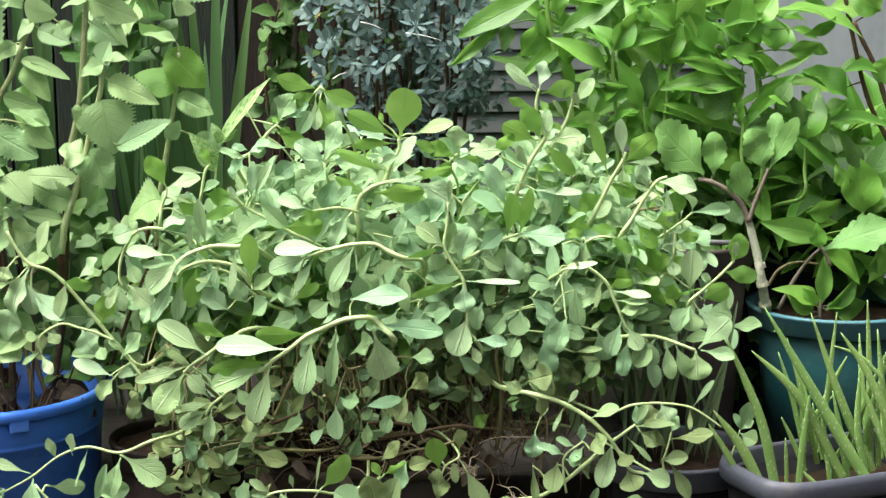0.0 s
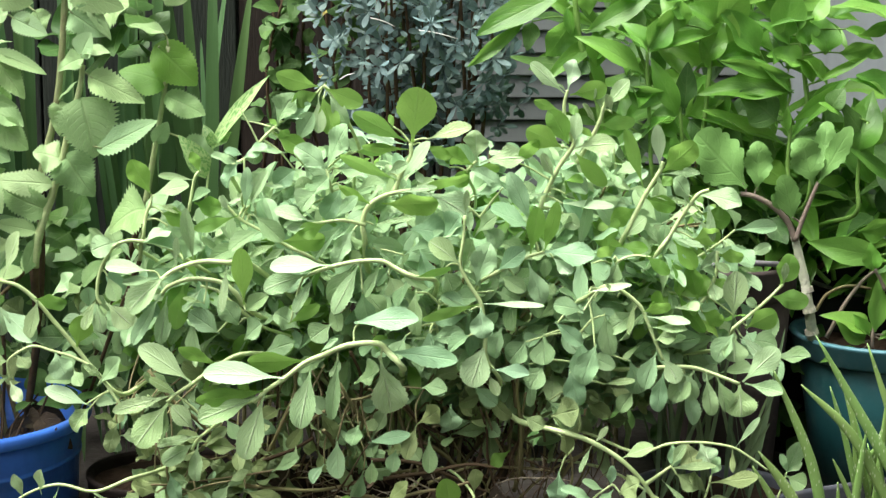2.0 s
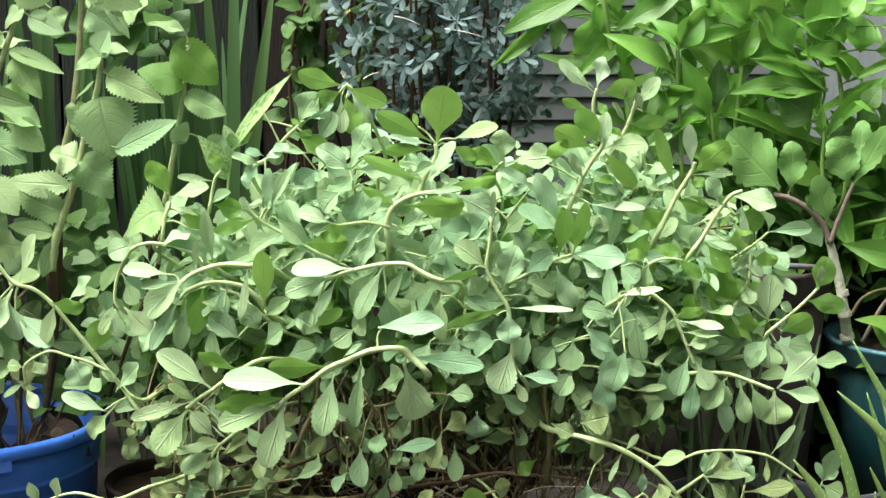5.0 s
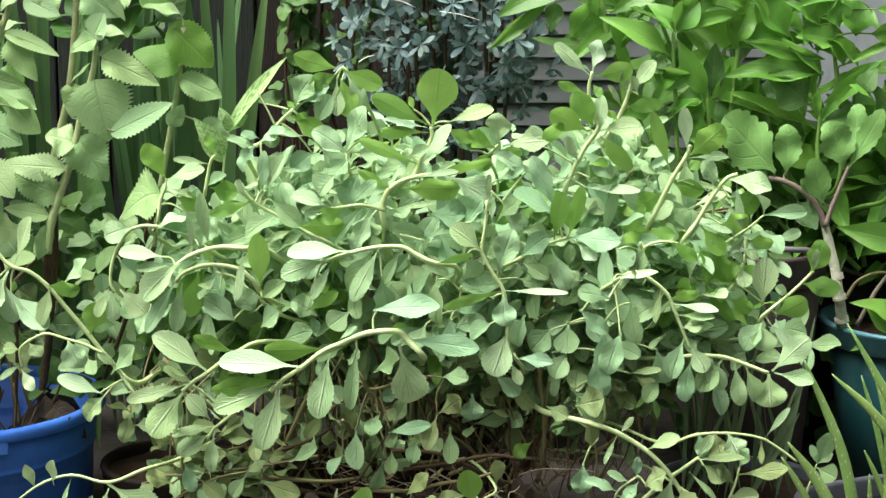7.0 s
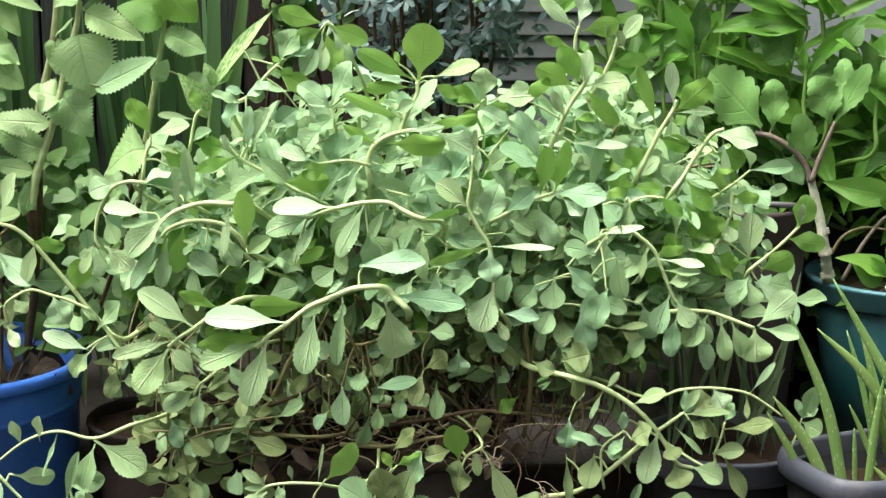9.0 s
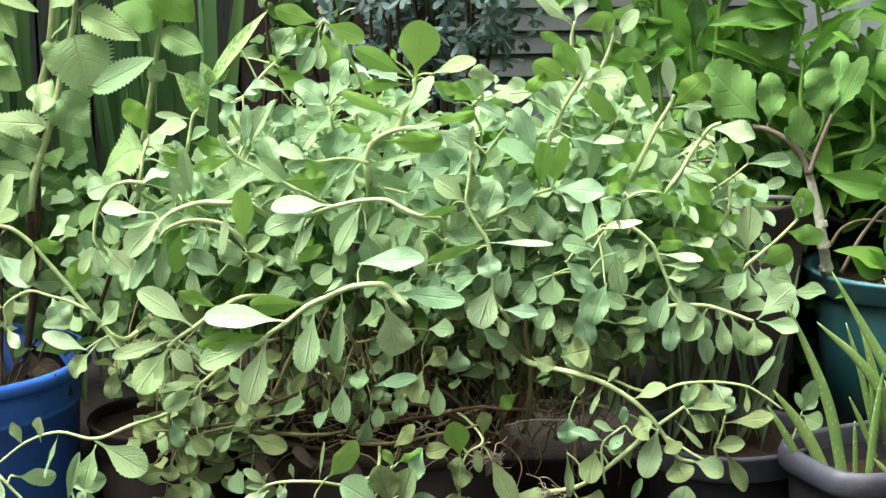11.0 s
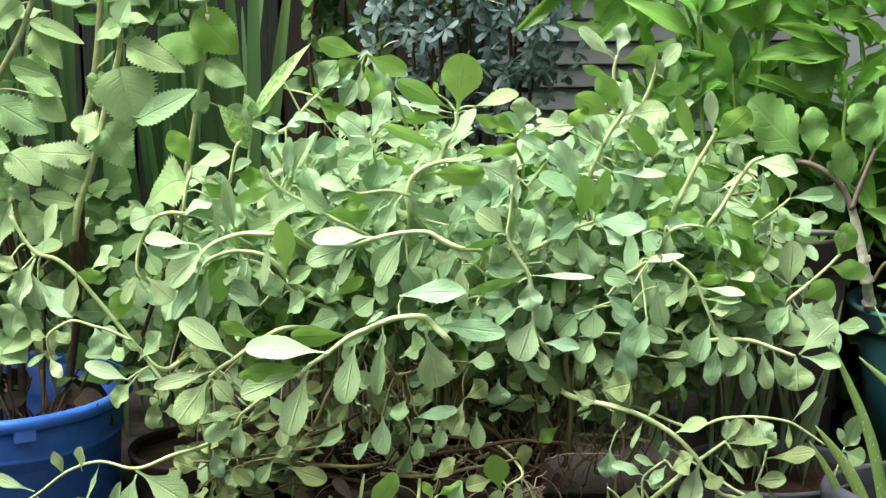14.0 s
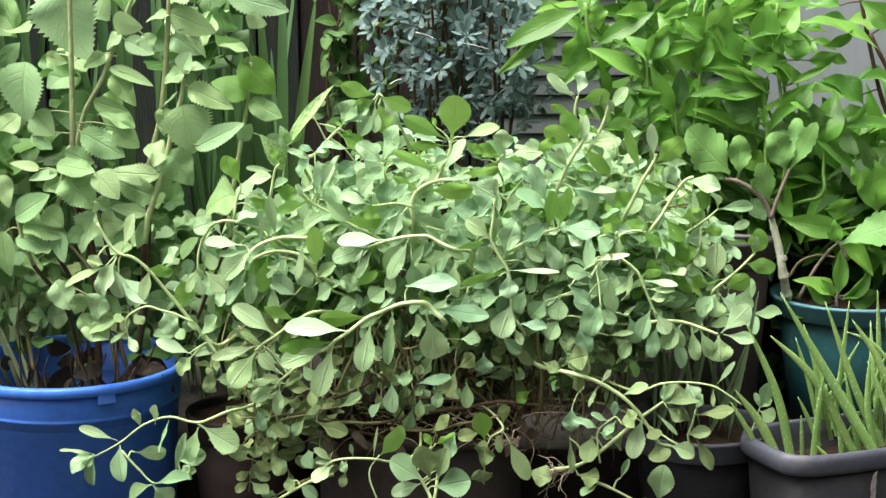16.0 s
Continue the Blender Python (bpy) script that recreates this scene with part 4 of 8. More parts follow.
shoot(bush, M_STEM, [(-0.063, 0.070, 0.320), (-0.170, 0.114, 0.548), (-0.247, 0.060, 0.678), (-0.223, 0.000, 0.715), (-0.208, 0.000, 0.732), (-0.198, 0.000, 0.743), (-0.186, 0.000, 0.754)], 0.0030, 0.0020, [
    (-0.183, -0.002, 0.757, -0.168, -0.014, 0.797, 0.031, "bluish"),
    (-0.176, -0.002, 0.760, -0.147, -0.014, 0.788, 0.025, "bluish"),
    (-0.187, -0.002, 0.747, -0.146, -0.014, 0.726, 0.024, "green"),
    (-0.168, -0.002, 0.722, -0.215, -0.014, 0.723, 0.039, "sage"),
    (-0.163, -0.002, 0.728, -0.136, -0.014, 0.774, 0.024, "sage"),
    (-0.183, -0.002, 0.757, -0.189, -0.014, 0.764, 0.007, "green"),
    (-0.183, -0.002, 0.740, -0.168, -0.014, 0.748, 0.014, "green"),
    (-0.205, -0.002, 0.733, -0.214, -0.014, 0.709, 0.021, "pale"),
    (-0.159, -0.002, 0.701, -0.187, -0.014, 0.684, 0.028, "bluish"),
    (-0.152, -0.002, 0.708, -0.126, -0.014, 0.680, 0.028, "sage")])
shoot(bush, M_STEM, [(-0.206, -0.005, 0.733), (-0.218, -0.005, 0.758), (-0.230, -0.005, 0.779)], 0.0014, 0.0008, [])
shoot(bush, M_STEM, [(-0.191, -0.005, 0.755), (-0.204, -0.005, 0.759), (-0.218, -0.005, 0.762)], 0.0014, 0.0008, [])
shoot(bush, M_STEM, [(-0.060, 0.070, 0.320), (-0.157, 0.103, 0.524), (-0.228, 0.040, 0.637), (-0.224, -0.010, 0.681), (-0.225, -0.010, 0.715)], 0.0020, 0.0014, [
    (-0.228, -0.012, 0.709, -0.265, -0.024, 0.721, 0.017, "bluish"),
    (-0.231, -0.012, 0.711, -0.253, -0.024, 0.688, 0.028, "bluish"),
    (-0.225, -0.012, 0.716, -0.199, -0.024, 0.734, 0.021, "bluish"),
    (-0.227, -0.012, 0.720, -0.244, -0.024, 0.730, 0.013, "bluish"),
    (-0.222, -0.012, 0.695, -0.200, -0.024, 0.700, 0.014, "pale"),
    (-0.204, -0.012, 0.681, -0.175, -0.024, 0.681, 0.007, "sunlit"),
    (-0.215, -0.012, 0.674, -0.200, -0.024, 0.697, 0.021, "sage")])
shoot(bush, M_STEM, [(-0.042, 0.070, 0.320), (-0.081, 0.103, 0.516), (-0.109, 0.040, 0.623), (-0.113, -0.020, 0.675), (-0.120, -0.020, 0.703)], 0.0022, 0.0016, [
    (-0.120, -0.022, 0.704, -0.096, -0.034, 0.761, 0.032, "bluish"),
    (-0.120, -0.022, 0.704, -0.151, -0.034, 0.736, 0.028, "bluish"),
    (-0.113, -0.022, 0.697, -0.140, -0.034, 0.670, 0.030, "sage"),
    (-0.106, -0.022, 0.704, -0.074, -0.034, 0.705, 0.028, "bluish"),
    (-0.085, -0.022, 0.725, -0.041, -0.034, 0.729, 0.014, "green"),
    (-0.087, -0.022, 0.725, -0.103, -0.034, 0.740, 0.008, "pale"),
    (-0.120, -0.022, 0.682, -0.154, -0.034, 0.674, 0.028, "sage"),
    (-0.099, -0.022, 0.682, -0.123, -0.034, 0.642, 0.028, "bluish"),
    (-0.085, -0.022, 0.675, -0.050, -0.034, 0.691, 0.024, "sage"),
    (-0.141, -0.022, 0.654, -0.150, -0.034, 0.691, 0.025, "sage")])
shoot(bush, M_STEM, [(-0.010, 0.070, 0.320), (0.054, 0.039, 0.407), (0.100, -0.070, 0.436), (0.081, -0.100, 0.476), (0.080, -0.100, 0.513), (0.074, -0.100, 0.546), (0.064, -0.100, 0.563), (0.052, -0.100, 0.584), (0.048, -0.100, 0.598), (0.052, -0.100, 0.625), (0.054, -0.100, 0.656)], 0.0032, 0.0018, [
    (0.048, -0.102, 0.595, 0.015, -0.114, 0.628, 0.028, "pale"),
    (0.068, -0.102, 0.569, 0.081, -0.114, 0.619, 0.031, "bluish"),
    (0.075, -0.102, 0.546, 0.152, -0.114, 0.547, 0.011, "sunlit"),
    (0.073, -0.102, 0.546, 0.002, -0.114, 0.527, 0.013, "green"),
    (0.081, -0.102, 0.499, 0.061, -0.114, 0.443, 0.036, "pale"),
    (0.074, -0.102, 0.541, 0.076, -0.114, 0.505, 0.029, "bluish"),
    (0.083, -0.102, 0.459, 0.096, -0.114, 0.432, 0.013, "pale"),
    (0.088, -0.102, 0.462, 0.133, -0.114, 0.463, 0.016, "bluish"),
    (0.061, -0.102, 0.506, 0.034, -0.114, 0.497, 0.024, "sage"),
    (0.054, -0.102, 0.646, 0.020, -0.072, 0.627, 0.027, "bluish"),
    (0.053, -0.102, 0.584, 0.082, -0.072, 0.564, 0.020, "sage"),
    (0.054, -0.102, 0.656, 0.056, -0.114, 0.689, 0.008, "pale"),
    (0.026, -0.102, 0.591, 0.047, -0.072, 0.550, 0.027, "sage"),
    (0.064, -0.102, 0.536, 0.026, -0.082, 0.552, 0.024, "sage")])
shoot(bush, M_STEM, [(-0.017, 0.070, 0.320), (0.027, 0.062, 0.456), (0.059, -0.030, 0.520), (0.072, -0.060, 0.562), (0.092, -0.080, 0.580), (0.116, -0.080, 0.593), (0.136, -0.080, 0.602), (0.154, -0.080, 0.608)], 0.0030, 0.0020, [
    (0.133, -0.082, 0.594, 0.153, -0.094, 0.544, 0.023, "bluish"),
    (0.153, -0.082, 0.608, 0.215, -0.094, 0.606, 0.031, "bluish"),
    (0.163, -0.082, 0.601, 0.187, -0.094, 0.583, 0.019, "sunlit"),
    (0.095, -0.082, 0.584, 0.128, -0.094, 0.613, 0.024, "bluish"),
    (0.136, -0.082, 0.605, 0.145, -0.094, 0.665, 0.022, "green"),
    (0.153, -0.082, 0.608, 0.170, -0.094, 0.669, 0.018, "green"),
    (0.098, -0.082, 0.577, 0.129, -0.094, 0.562, 0.020, "sage"),
    (0.135, -0.082, 0.639, 0.086, -0.094, 0.664, 0.042, "bluish"),
    (0.135, -0.082, 0.646, 0.110, -0.094, 0.706, 0.023, "bluish"),
    (0.116, -0.082, 0.573, 0.158, -0.062, 0.555, 0.027, "sage")])
shoot(bush, M_STEM, [(-0.008, 0.070, 0.320), (0.066, 0.074, 0.491), (0.119, -0.010, 0.581), (0.099, -0.060, 0.620), (0.082, -0.060, 0.639), (0.059, -0.060, 0.662)], 0.0022, 0.0014, [
    (0.105, -0.062, 0.683, 0.070, -0.074, 0.711, 0.020, "bluish"),
    (0.064, -0.062, 0.674, 0.099, -0.074, 0.690, 0.012, "bluish"),
    (0.082, -0.062, 0.640, 0.098, -0.074, 0.614, 0.023, "sage"),
    (0.068, -0.062, 0.626, 0.088, -0.074, 0.652, 0.020, "sage"),
    (0.095, -0.062, 0.619, 0.126, -0.074, 0.607, 0.024, "sage"),
    (0.054, -0.062, 0.643, 0.026, -0.074, 0.662, 0.023, "bluish")])
shoot(bush, M_STEM, [(-0.015, 0.070, 0.320), (0.035, 0.108, 0.528), (0.071, 0.050, 0.643), (0.058, -0.020, 0.696), (0.063, -0.020, 0.706), (0.071, -0.020, 0.714)], 0.0022, 0.0018, [
    (0.070, -0.022, 0.714, 0.069, -0.034, 0.753, 0.030, "sunlit"),
    (0.074, -0.022, 0.711, 0.128, -0.034, 0.726, 0.026, "pale"),
    (0.066, -0.022, 0.709, 0.027, -0.034, 0.726, 0.024, "green"),
    (0.062, -0.022, 0.704, 0.048, -0.034, 0.684, 0.021, "green"),
    (0.069, -0.022, 0.707, 0.099, -0.034, 0.705, 0.014, "green"),
    (0.037, -0.022, 0.704, 0.020, -0.034, 0.728, 0.017, "bluish")])
shoot(bush, M_STEM, [(-0.006, 0.070, 0.320), (0.072, 0.103, 0.495), (0.129, 0.040, 0.586), (0.148, -0.020, 0.644), (0.157, -0.020, 0.668), (0.168, -0.020, 0.693), (0.180, -0.020, 0.714), (0.192, -0.020, 0.732), (0.194, -0.020, 0.742)], 0.0038, 0.0026, [
    (0.194, -0.022, 0.734, 0.195, -0.034, 0.774, 0.022, "sunlit"),
    (0.194, -0.022, 0.730, 0.243, -0.034, 0.741, 0.026, "pale"),
    (0.187, -0.022, 0.735, 0.164, -0.034, 0.776, 0.028, "green"),
    (0.181, -0.022, 0.730, 0.133, -0.034, 0.755, 0.029, "green"),
    (0.195, -0.022, 0.725, 0.232, -0.034, 0.683, 0.021, "green"),
    (0.170, -0.022, 0.690, 0.153, -0.034, 0.724, 0.017, "pale"),
    (0.173, -0.022, 0.704, 0.213, -0.034, 0.681, 0.029, "bluish"),
    (0.174, -0.022, 0.660, 0.245, -0.034, 0.659, 0.015, "sunlit"),
    (0.182, -0.022, 0.670, 0.200, -0.034, 0.696, 0.024, "green"),
    (0.167, -0.022, 0.672, 0.135, -0.034, 0.672, 0.007, "pale"),
    (0.150, -0.022, 0.647, 0.156, -0.034, 0.614, 0.028, "green"),
    (0.167, -0.022, 0.647, 0.201, -0.034, 0.635, 0.021, "sage"),
    (0.195, -0.022, 0.640, 0.174, -0.034, 0.614, 0.024, "bluish"),
    (0.117, -0.022, 0.711, 0.148, -0.034, 0.740, 0.021, "green")])
shoot(bush, M_STEM, [(0.193, -0.015, 0.738), (0.183, -0.015, 0.763), (0.181, -0.015, 0.784), (0.185, -0.015, 0.803)], 0.0030, 0.0020, [
    (0.181, -0.017, 0.799, 0.139, -0.029, 0.839, 0.022, "pale"),
    (0.185, -0.017, 0.803, 0.192, -0.029, 0.842, 0.024, "sunlit"),
    (0.188, -0.017, 0.797, 0.233, -0.029, 0.808, 0.025, "green"),
    (0.178, -0.017, 0.776, 0.142, -0.029, 0.790, 0.012, "green"),
    (0.183, -0.017, 0.801, 0.174, -0.029, 0.812, 0.007, "pale"),
    (0.186, -0.017, 0.787, 0.196, -0.029, 0.774, 0.011, "green")])
shoot(bush, M_STEM, [(0.198, -0.015, 0.710), (0.215, -0.015, 0.740), (0.225, -0.015, 0.761), (0.231, -0.015, 0.780), (0.234, -0.015, 0.793)], 0.0032, 0.0020, [
    (0.230, -0.017, 0.778, 0.261, -0.029, 0.817, 0.021, "pale"),
    (0.227, -0.017, 0.777, 0.224, -0.029, 0.808, 0.017, "pale"),
    (0.225, -0.017, 0.759, 0.269, -0.029, 0.763, 0.019, "green"),
    (0.222, -0.017, 0.759, 0.206, -0.029, 0.787, 0.010, "pale"),
    (0.218, -0.017, 0.742, 0.203, -0.029, 0.757, 0.010, "green"),
    (0.242, -0.017, 0.773, 0.233, -0.029, 0.799, 0.010, "pale")])
shoot(bush, M_STEM, [(0.011, 0.070, 0.320), (0.144, 0.114, 0.467), (0.241, 0.060, 0.538), (0.258, 0.000, 0.605), (0.275, 0.000, 0.640), (0.289, 0.000, 0.669), (0.306, 0.000, 0.698), (0.310, 0.000, 0.710)], 0.0036, 0.0024, [
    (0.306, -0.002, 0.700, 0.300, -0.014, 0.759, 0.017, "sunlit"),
    (0.285, -0.002, 0.677, 0.260, -0.014, 0.753, 0.017, "green"),
    (0.309, -0.002, 0.697, 0.350, -0.014, 0.734, 0.036, "green"),
    (0.305, -0.002, 0.694, 0.355, -0.014, 0.700, 0.011, "pale"),
    (0.288, -0.002, 0.664, 0.325, -0.014, 0.652, 0.022, "green"),
    (0.285, -0.002, 0.669, 0.343, -0.014, 0.659, 0.008, "pale"),
    (0.275, -0.002, 0.650, 0.244, -0.014, 0.634, 0.025, "green"),
    (0.259, -0.002, 0.608, 0.283, -0.014, 0.641, 0.024, "pale"),
    (0.309, -0.002, 0.693, 0.318, -0.014, 0.682, 0.015, "green"),
    (0.275, -0.002, 0.641, 0.309, -0.014, 0.611, 0.014, "sage"),
    (0.283, -0.002, 0.601, 0.316, -0.014, 0.625, 0.028, "sage"),
    (0.268, -0.002, 0.608, 0.296, -0.014, 0.596, 0.014, "pale"),
    (0.262, -0.002, 0.601, 0.225, -0.014, 0.611, 0.018, "green")])
shoot(bush, M_STEM, [(0.017, 0.070, 0.320), (0.170, 0.097, 0.466), (0.281, 0.030, 0.537), (0.301, -0.030, 0.596), (0.317, -0.030, 0.620), (0.334, -0.030, 0.649), (0.351, -0.030, 0.672), (0.365, -0.030, 0.678)], 0.0034, 0.0022, [
    (0.354, -0.032, 0.672, 0.405, -0.044, 0.667, 0.032, "bluish"),
    (0.321, -0.032, 0.614, 0.349, -0.044, 0.579, 0.022, "green"),
    (0.304, -0.032, 0.598, 0.338, -0.044, 0.579, 0.023, "bluish"),
    (0.363, -0.032, 0.670, 0.369, -0.044, 0.614, 0.011, "pale"),
    (0.317, -0.032, 0.617, 0.358, -0.044, 0.609, 0.010, "pale"),
    (0.341, -0.032, 0.660, 0.324, -0.044, 0.693, 0.023, "sage"),
    (0.345, -0.032, 0.614, 0.378, -0.044, 0.623, 0.030, "green"),
    (0.355, -0.032, 0.649, 0.388, -0.044, 0.637, 0.030, "green"),
    (0.304, -0.032, 0.596, 0.285, -0.044, 0.566, 0.021, "bluish")])
shoot(bush, M_STEM, [(0.009, 0.070, 0.320), (0.135, 0.079, 0.474), (0.227, 0.000, 0.550), (0.249, -0.050, 0.589), (0.270, -0.050, 0.597), (0.290, -0.050, 0.595)], 0.0024, 0.0014, [
    (0.284, -0.052, 0.597, 0.312, -0.064, 0.576, 0.016, "green"),
    (0.249, -0.052, 0.589, 0.238, -0.064, 0.563, 0.020, "sage"),
    (0.242, -0.052, 0.596, 0.245, -0.064, 0.549, 0.025, "sage"),
    (0.263, -0.052, 0.592, 0.301, -0.032, 0.564, 0.027, "sage"),
    (0.214, -0.052, 0.589, 0.234, -0.064, 0.570, 0.023, "bluish"),
    (0.219, -0.052, 0.543, 0.216, -0.064, 0.498, 0.031, "bluish"),
    (0.206, -0.052, 0.482, 0.225, -0.064, 0.513, 0.020, "sage")])
shoot(bush, M_STEM, [(0.005, 0.070, 0.320), (0.119, 0.050, 0.467), (0.201, -0.050, 0.539), (0.230, -0.100, 0.568), (0.251, -0.100, 0.560), (0.272, -0.100, 0.542), (0.281, -0.100, 0.523), (0.291, -0.100, 0.499), (0.302, -0.100, 0.474)], 0.0030, 0.0018, [
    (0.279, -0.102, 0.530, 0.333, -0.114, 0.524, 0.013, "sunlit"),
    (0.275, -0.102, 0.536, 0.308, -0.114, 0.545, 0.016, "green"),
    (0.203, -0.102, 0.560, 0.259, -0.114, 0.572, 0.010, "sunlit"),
    (0.283, -0.102, 0.516, 0.329, -0.114, 0.516, 0.016, "pale"),
    (0.265, -0.102, 0.550, 0.256, -0.114, 0.509, 0.009, "pale"),
    (0.290, -0.102, 0.499, 0.312, -0.114, 0.511, 0.023, "pale"),
    (0.301, -0.102, 0.480, 0.320, -0.114, 0.448, 0.023, "pale"),
    (0.265, -0.102, 0.536, 0.240, -0.082, 0.510, 0.027, "sage"),
    (0.166, -0.102, 0.523, 0.200, -0.114, 0.497, 0.020, "bluish"),
    (0.218, -0.102, 0.494, 0.197, -0.114, 0.448, 0.029, "bluish"),
    (0.204, -0.102, 0.536, 0.168, -0.114, 0.549, 0.024, "sage"),
    (0.294, -0.102, 0.487, 0.276, -0.114, 0.441, 0.024, "sage"),
    (0.244, -0.102, 0.553, 0.229, -0.114, 0.573, 0.008, "pale")])
shoot(bush, M_STEM, [(0.024, 0.070, 0.320), (0.204, 0.097, 0.431), (0.333, 0.030, 0.478), (0.355, -0.030, 0.528), (0.369, -0.030, 0.549), (0.377, -0.030, 0.571), (0.378, -0.030, 0.599)], 0.0030, 0.0022, [
    (0.378, -0.032, 0.595, 0.408, -0.044, 0.593, 0.022, "green"),
    (0.371, -0.032, 0.587, 0.391, -0.044, 0.576, 0.012, "pale"),
    (0.400, -0.032, 0.512, 0.401, -0.044, 0.571, 0.032, "pale"),
    (0.355, -0.032, 0.533, 0.341, -0.044, 0.580, 0.025, "green"),
    (0.369, -0.032, 0.532, 0.339, -0.044, 0.534, 0.010, "bluish"),
    (0.378, -0.032, 0.564, 0.362, -0.044, 0.580, 0.014, "sage"),
    (0.359, -0.032, 0.521, 0.385, -0.044, 0.509, 0.025, "green"),
    (0.371, -0.032, 0.564, 0.377, -0.044, 0.538, 0.018, "sage"),
    (0.315, -0.032, 0.549, 0.325, -0.044, 0.527, 0.014, "sage")])
shoot(bush, M_STEM, [(0.031, 0.070, 0.320), (0.233, 0.079, 0.423), (0.380, 0.000, 0.462), (0.398, -0.050, 0.503), (0.419, -0.050, 0.521), (0.439, -0.050, 0.539), (0.459, -0.050, 0.560)], 0.0028, 0.0020, [
    (0.455, -0.052, 0.559, 0.470, -0.064, 0.593, 0.030, "green"),
    (0.445, -0.052, 0.545, 0.489, -0.064, 0.538, 0.025, "green"),
    (0.412, -0.052, 0.504, 0.449, -0.064, 0.526, 0.031, "green"),
    (0.398, -0.052, 0.496, 0.398, -0.064, 0.462, 0.034, "pale"),
    (0.398, -0.052, 0.496, 0.372, -0.064, 0.467, 0.030, "sage"),
    (0.429, -0.052, 0.529, 0.415, -0.064, 0.542, 0.014, "sage"),
    (0.405, -0.052, 0.496, 0.439, -0.064, 0.463, 0.016, "pale"),
    (0.459, -0.052, 0.559, 0.459, -0.064, 0.588, 0.010, "pale")])
shoot(bush, M_STEM, [(0.017, 0.070, 0.320), (0.170, 0.056, 0.413), (0.282, -0.040, 0.447), (0.312, -0.100, 0.465), (0.343, -0.100, 0.463), (0.370, -0.100, 0.454), (0.398, -0.100, 0.443)], 0.0032, 0.0022, [
    (0.402, -0.102, 0.446, 0.442, -0.114, 0.491, 0.029, "pale"),
    (0.398, -0.102, 0.443, 0.400, -0.114, 0.404, 0.039, "pale"),
    (0.405, -0.102, 0.444, 0.451, -0.114, 0.435, 0.028, "pale"),
    (0.356, -0.102, 0.459, 0.363, -0.114, 0.405, 0.020, "sage"),
    (0.342, -0.102, 0.462, 0.311, -0.114, 0.426, 0.027, "sage"),
    (0.370, -0.102, 0.452, 0.383, -0.114, 0.412, 0.024, "sage"),
    (0.322, -0.102, 0.462, 0.341, -0.114, 0.426, 0.023, "sage")])
shoot(bush, M_STEM_DARK, [(-0.032, 0.070, 0.320), (-0.038, 0.045, 0.402), (-0.043, -0.060, 0.426), (-0.084, -0.090, 0.420), (-0.101, -0.090, 0.431)], 0.0022, 0.0016, [
    (-0.106, -0.092, 0.372, -0.103, -0.104, 0.322, 0.029, "sage"),
    (-0.078, -0.092, 0.390, -0.087, -0.104, 0.365, 0.024, "bluish"),
    (-0.067, -0.092, 0.365, -0.016, -0.104, 0.380, 0.017, "bluish"),
    (0.010, -0.092, 0.373, 0.010, -0.104, 0.329, 0.019, "sage"),
    (0.037, -0.092, 0.415, 0.037, -0.104, 0.387, 0.028, "sage"),
    (0.112, -0.092, 0.355, 0.089, -0.104, 0.339, 0.017, "green"),
    (-0.032, -0.092, 0.356, -0.037, -0.104, 0.331, 0.019, "sage"),
    (-0.001, -0.092, 0.435, 0.027, -0.104, 0.445, 0.027, "sage"),
    (-0.118, -0.092, 0.399, -0.138, -0.104, 0.424, 0.023, "sage"),
    (-0.062, -0.092, 0.342, -0.063, -0.104, 0.315, 0.016, "sage"),
    (0.061, -0.092, 0.442, 0.095, -0.104, 0.417, 0.020, "sage"),
    (0.020, -0.092, 0.505, 0.006, -0.072, 0.465, 0.034, "sage"),
    (0.165, -0.092, 0.413, 0.192, -0.104, 0.406, 0.029, "sage"),
    (0.154, -0.092, 0.470, 0.136, -0.104, 0.438, 0.027, "sage")])
shoot(bush, M_STEM, [(0.004, 0.070, 0.320), (0.116, 0.053, 0.365), (0.198, -0.045, 0.364), (0.199, -0.065, 0.413), (0.202, -0.075, 0.473), (0.200, -0.075, 0.502)], 0.0022, 0.0014, [
    (0.200, -0.087, 0.496, 0.205, -0.099, 0.444, 0.035, "bluish"),
    (0.203, -0.087, 0.480, 0.242, -0.099, 0.464, 0.020, "bluish"),
    (0.186, -0.087, 0.458, 0.197, -0.099, 0.414, 0.028, "bluish"),
    (0.261, -0.087, 0.473, 0.276, -0.099, 0.431, 0.031, "sage"),
    (0.227, -0.087, 0.439, 0.267, -0.099, 0.448, 0.010, "pale"),
    (0.305, -0.087, 0.456, 0.295, -0.099, 0.407, 0.022, "bluish"),
    (0.134, -0.087, 0.468, 0.148, -0.099, 0.435, 0.020, "sage"),
    (0.158, -0.087, 0.421, 0.194, -0.099, 0.388, 0.030, "sage"),
    (0.154, -0.087, 0.506, 0.154, -0.099, 0.467, 0.035, "sage"),
    (0.133, -0.087, 0.496, 0.110, -0.099, 0.473, 0.030, "sage"),
    (0.101, -0.087, 0.513, 0.088, -0.099, 0.478, 0.027, "sage"),
    (0.229, -0.087, 0.533, 0.236, -0.099, 0.479, 0.023, "sage"),
    (0.269, -0.087, 0.433, 0.248, -0.099, 0.408, 0.020, "sage"),
    (0.331, -0.087, 0.441, 0.346, -0.099, 0.390, 0.020, "sage")])
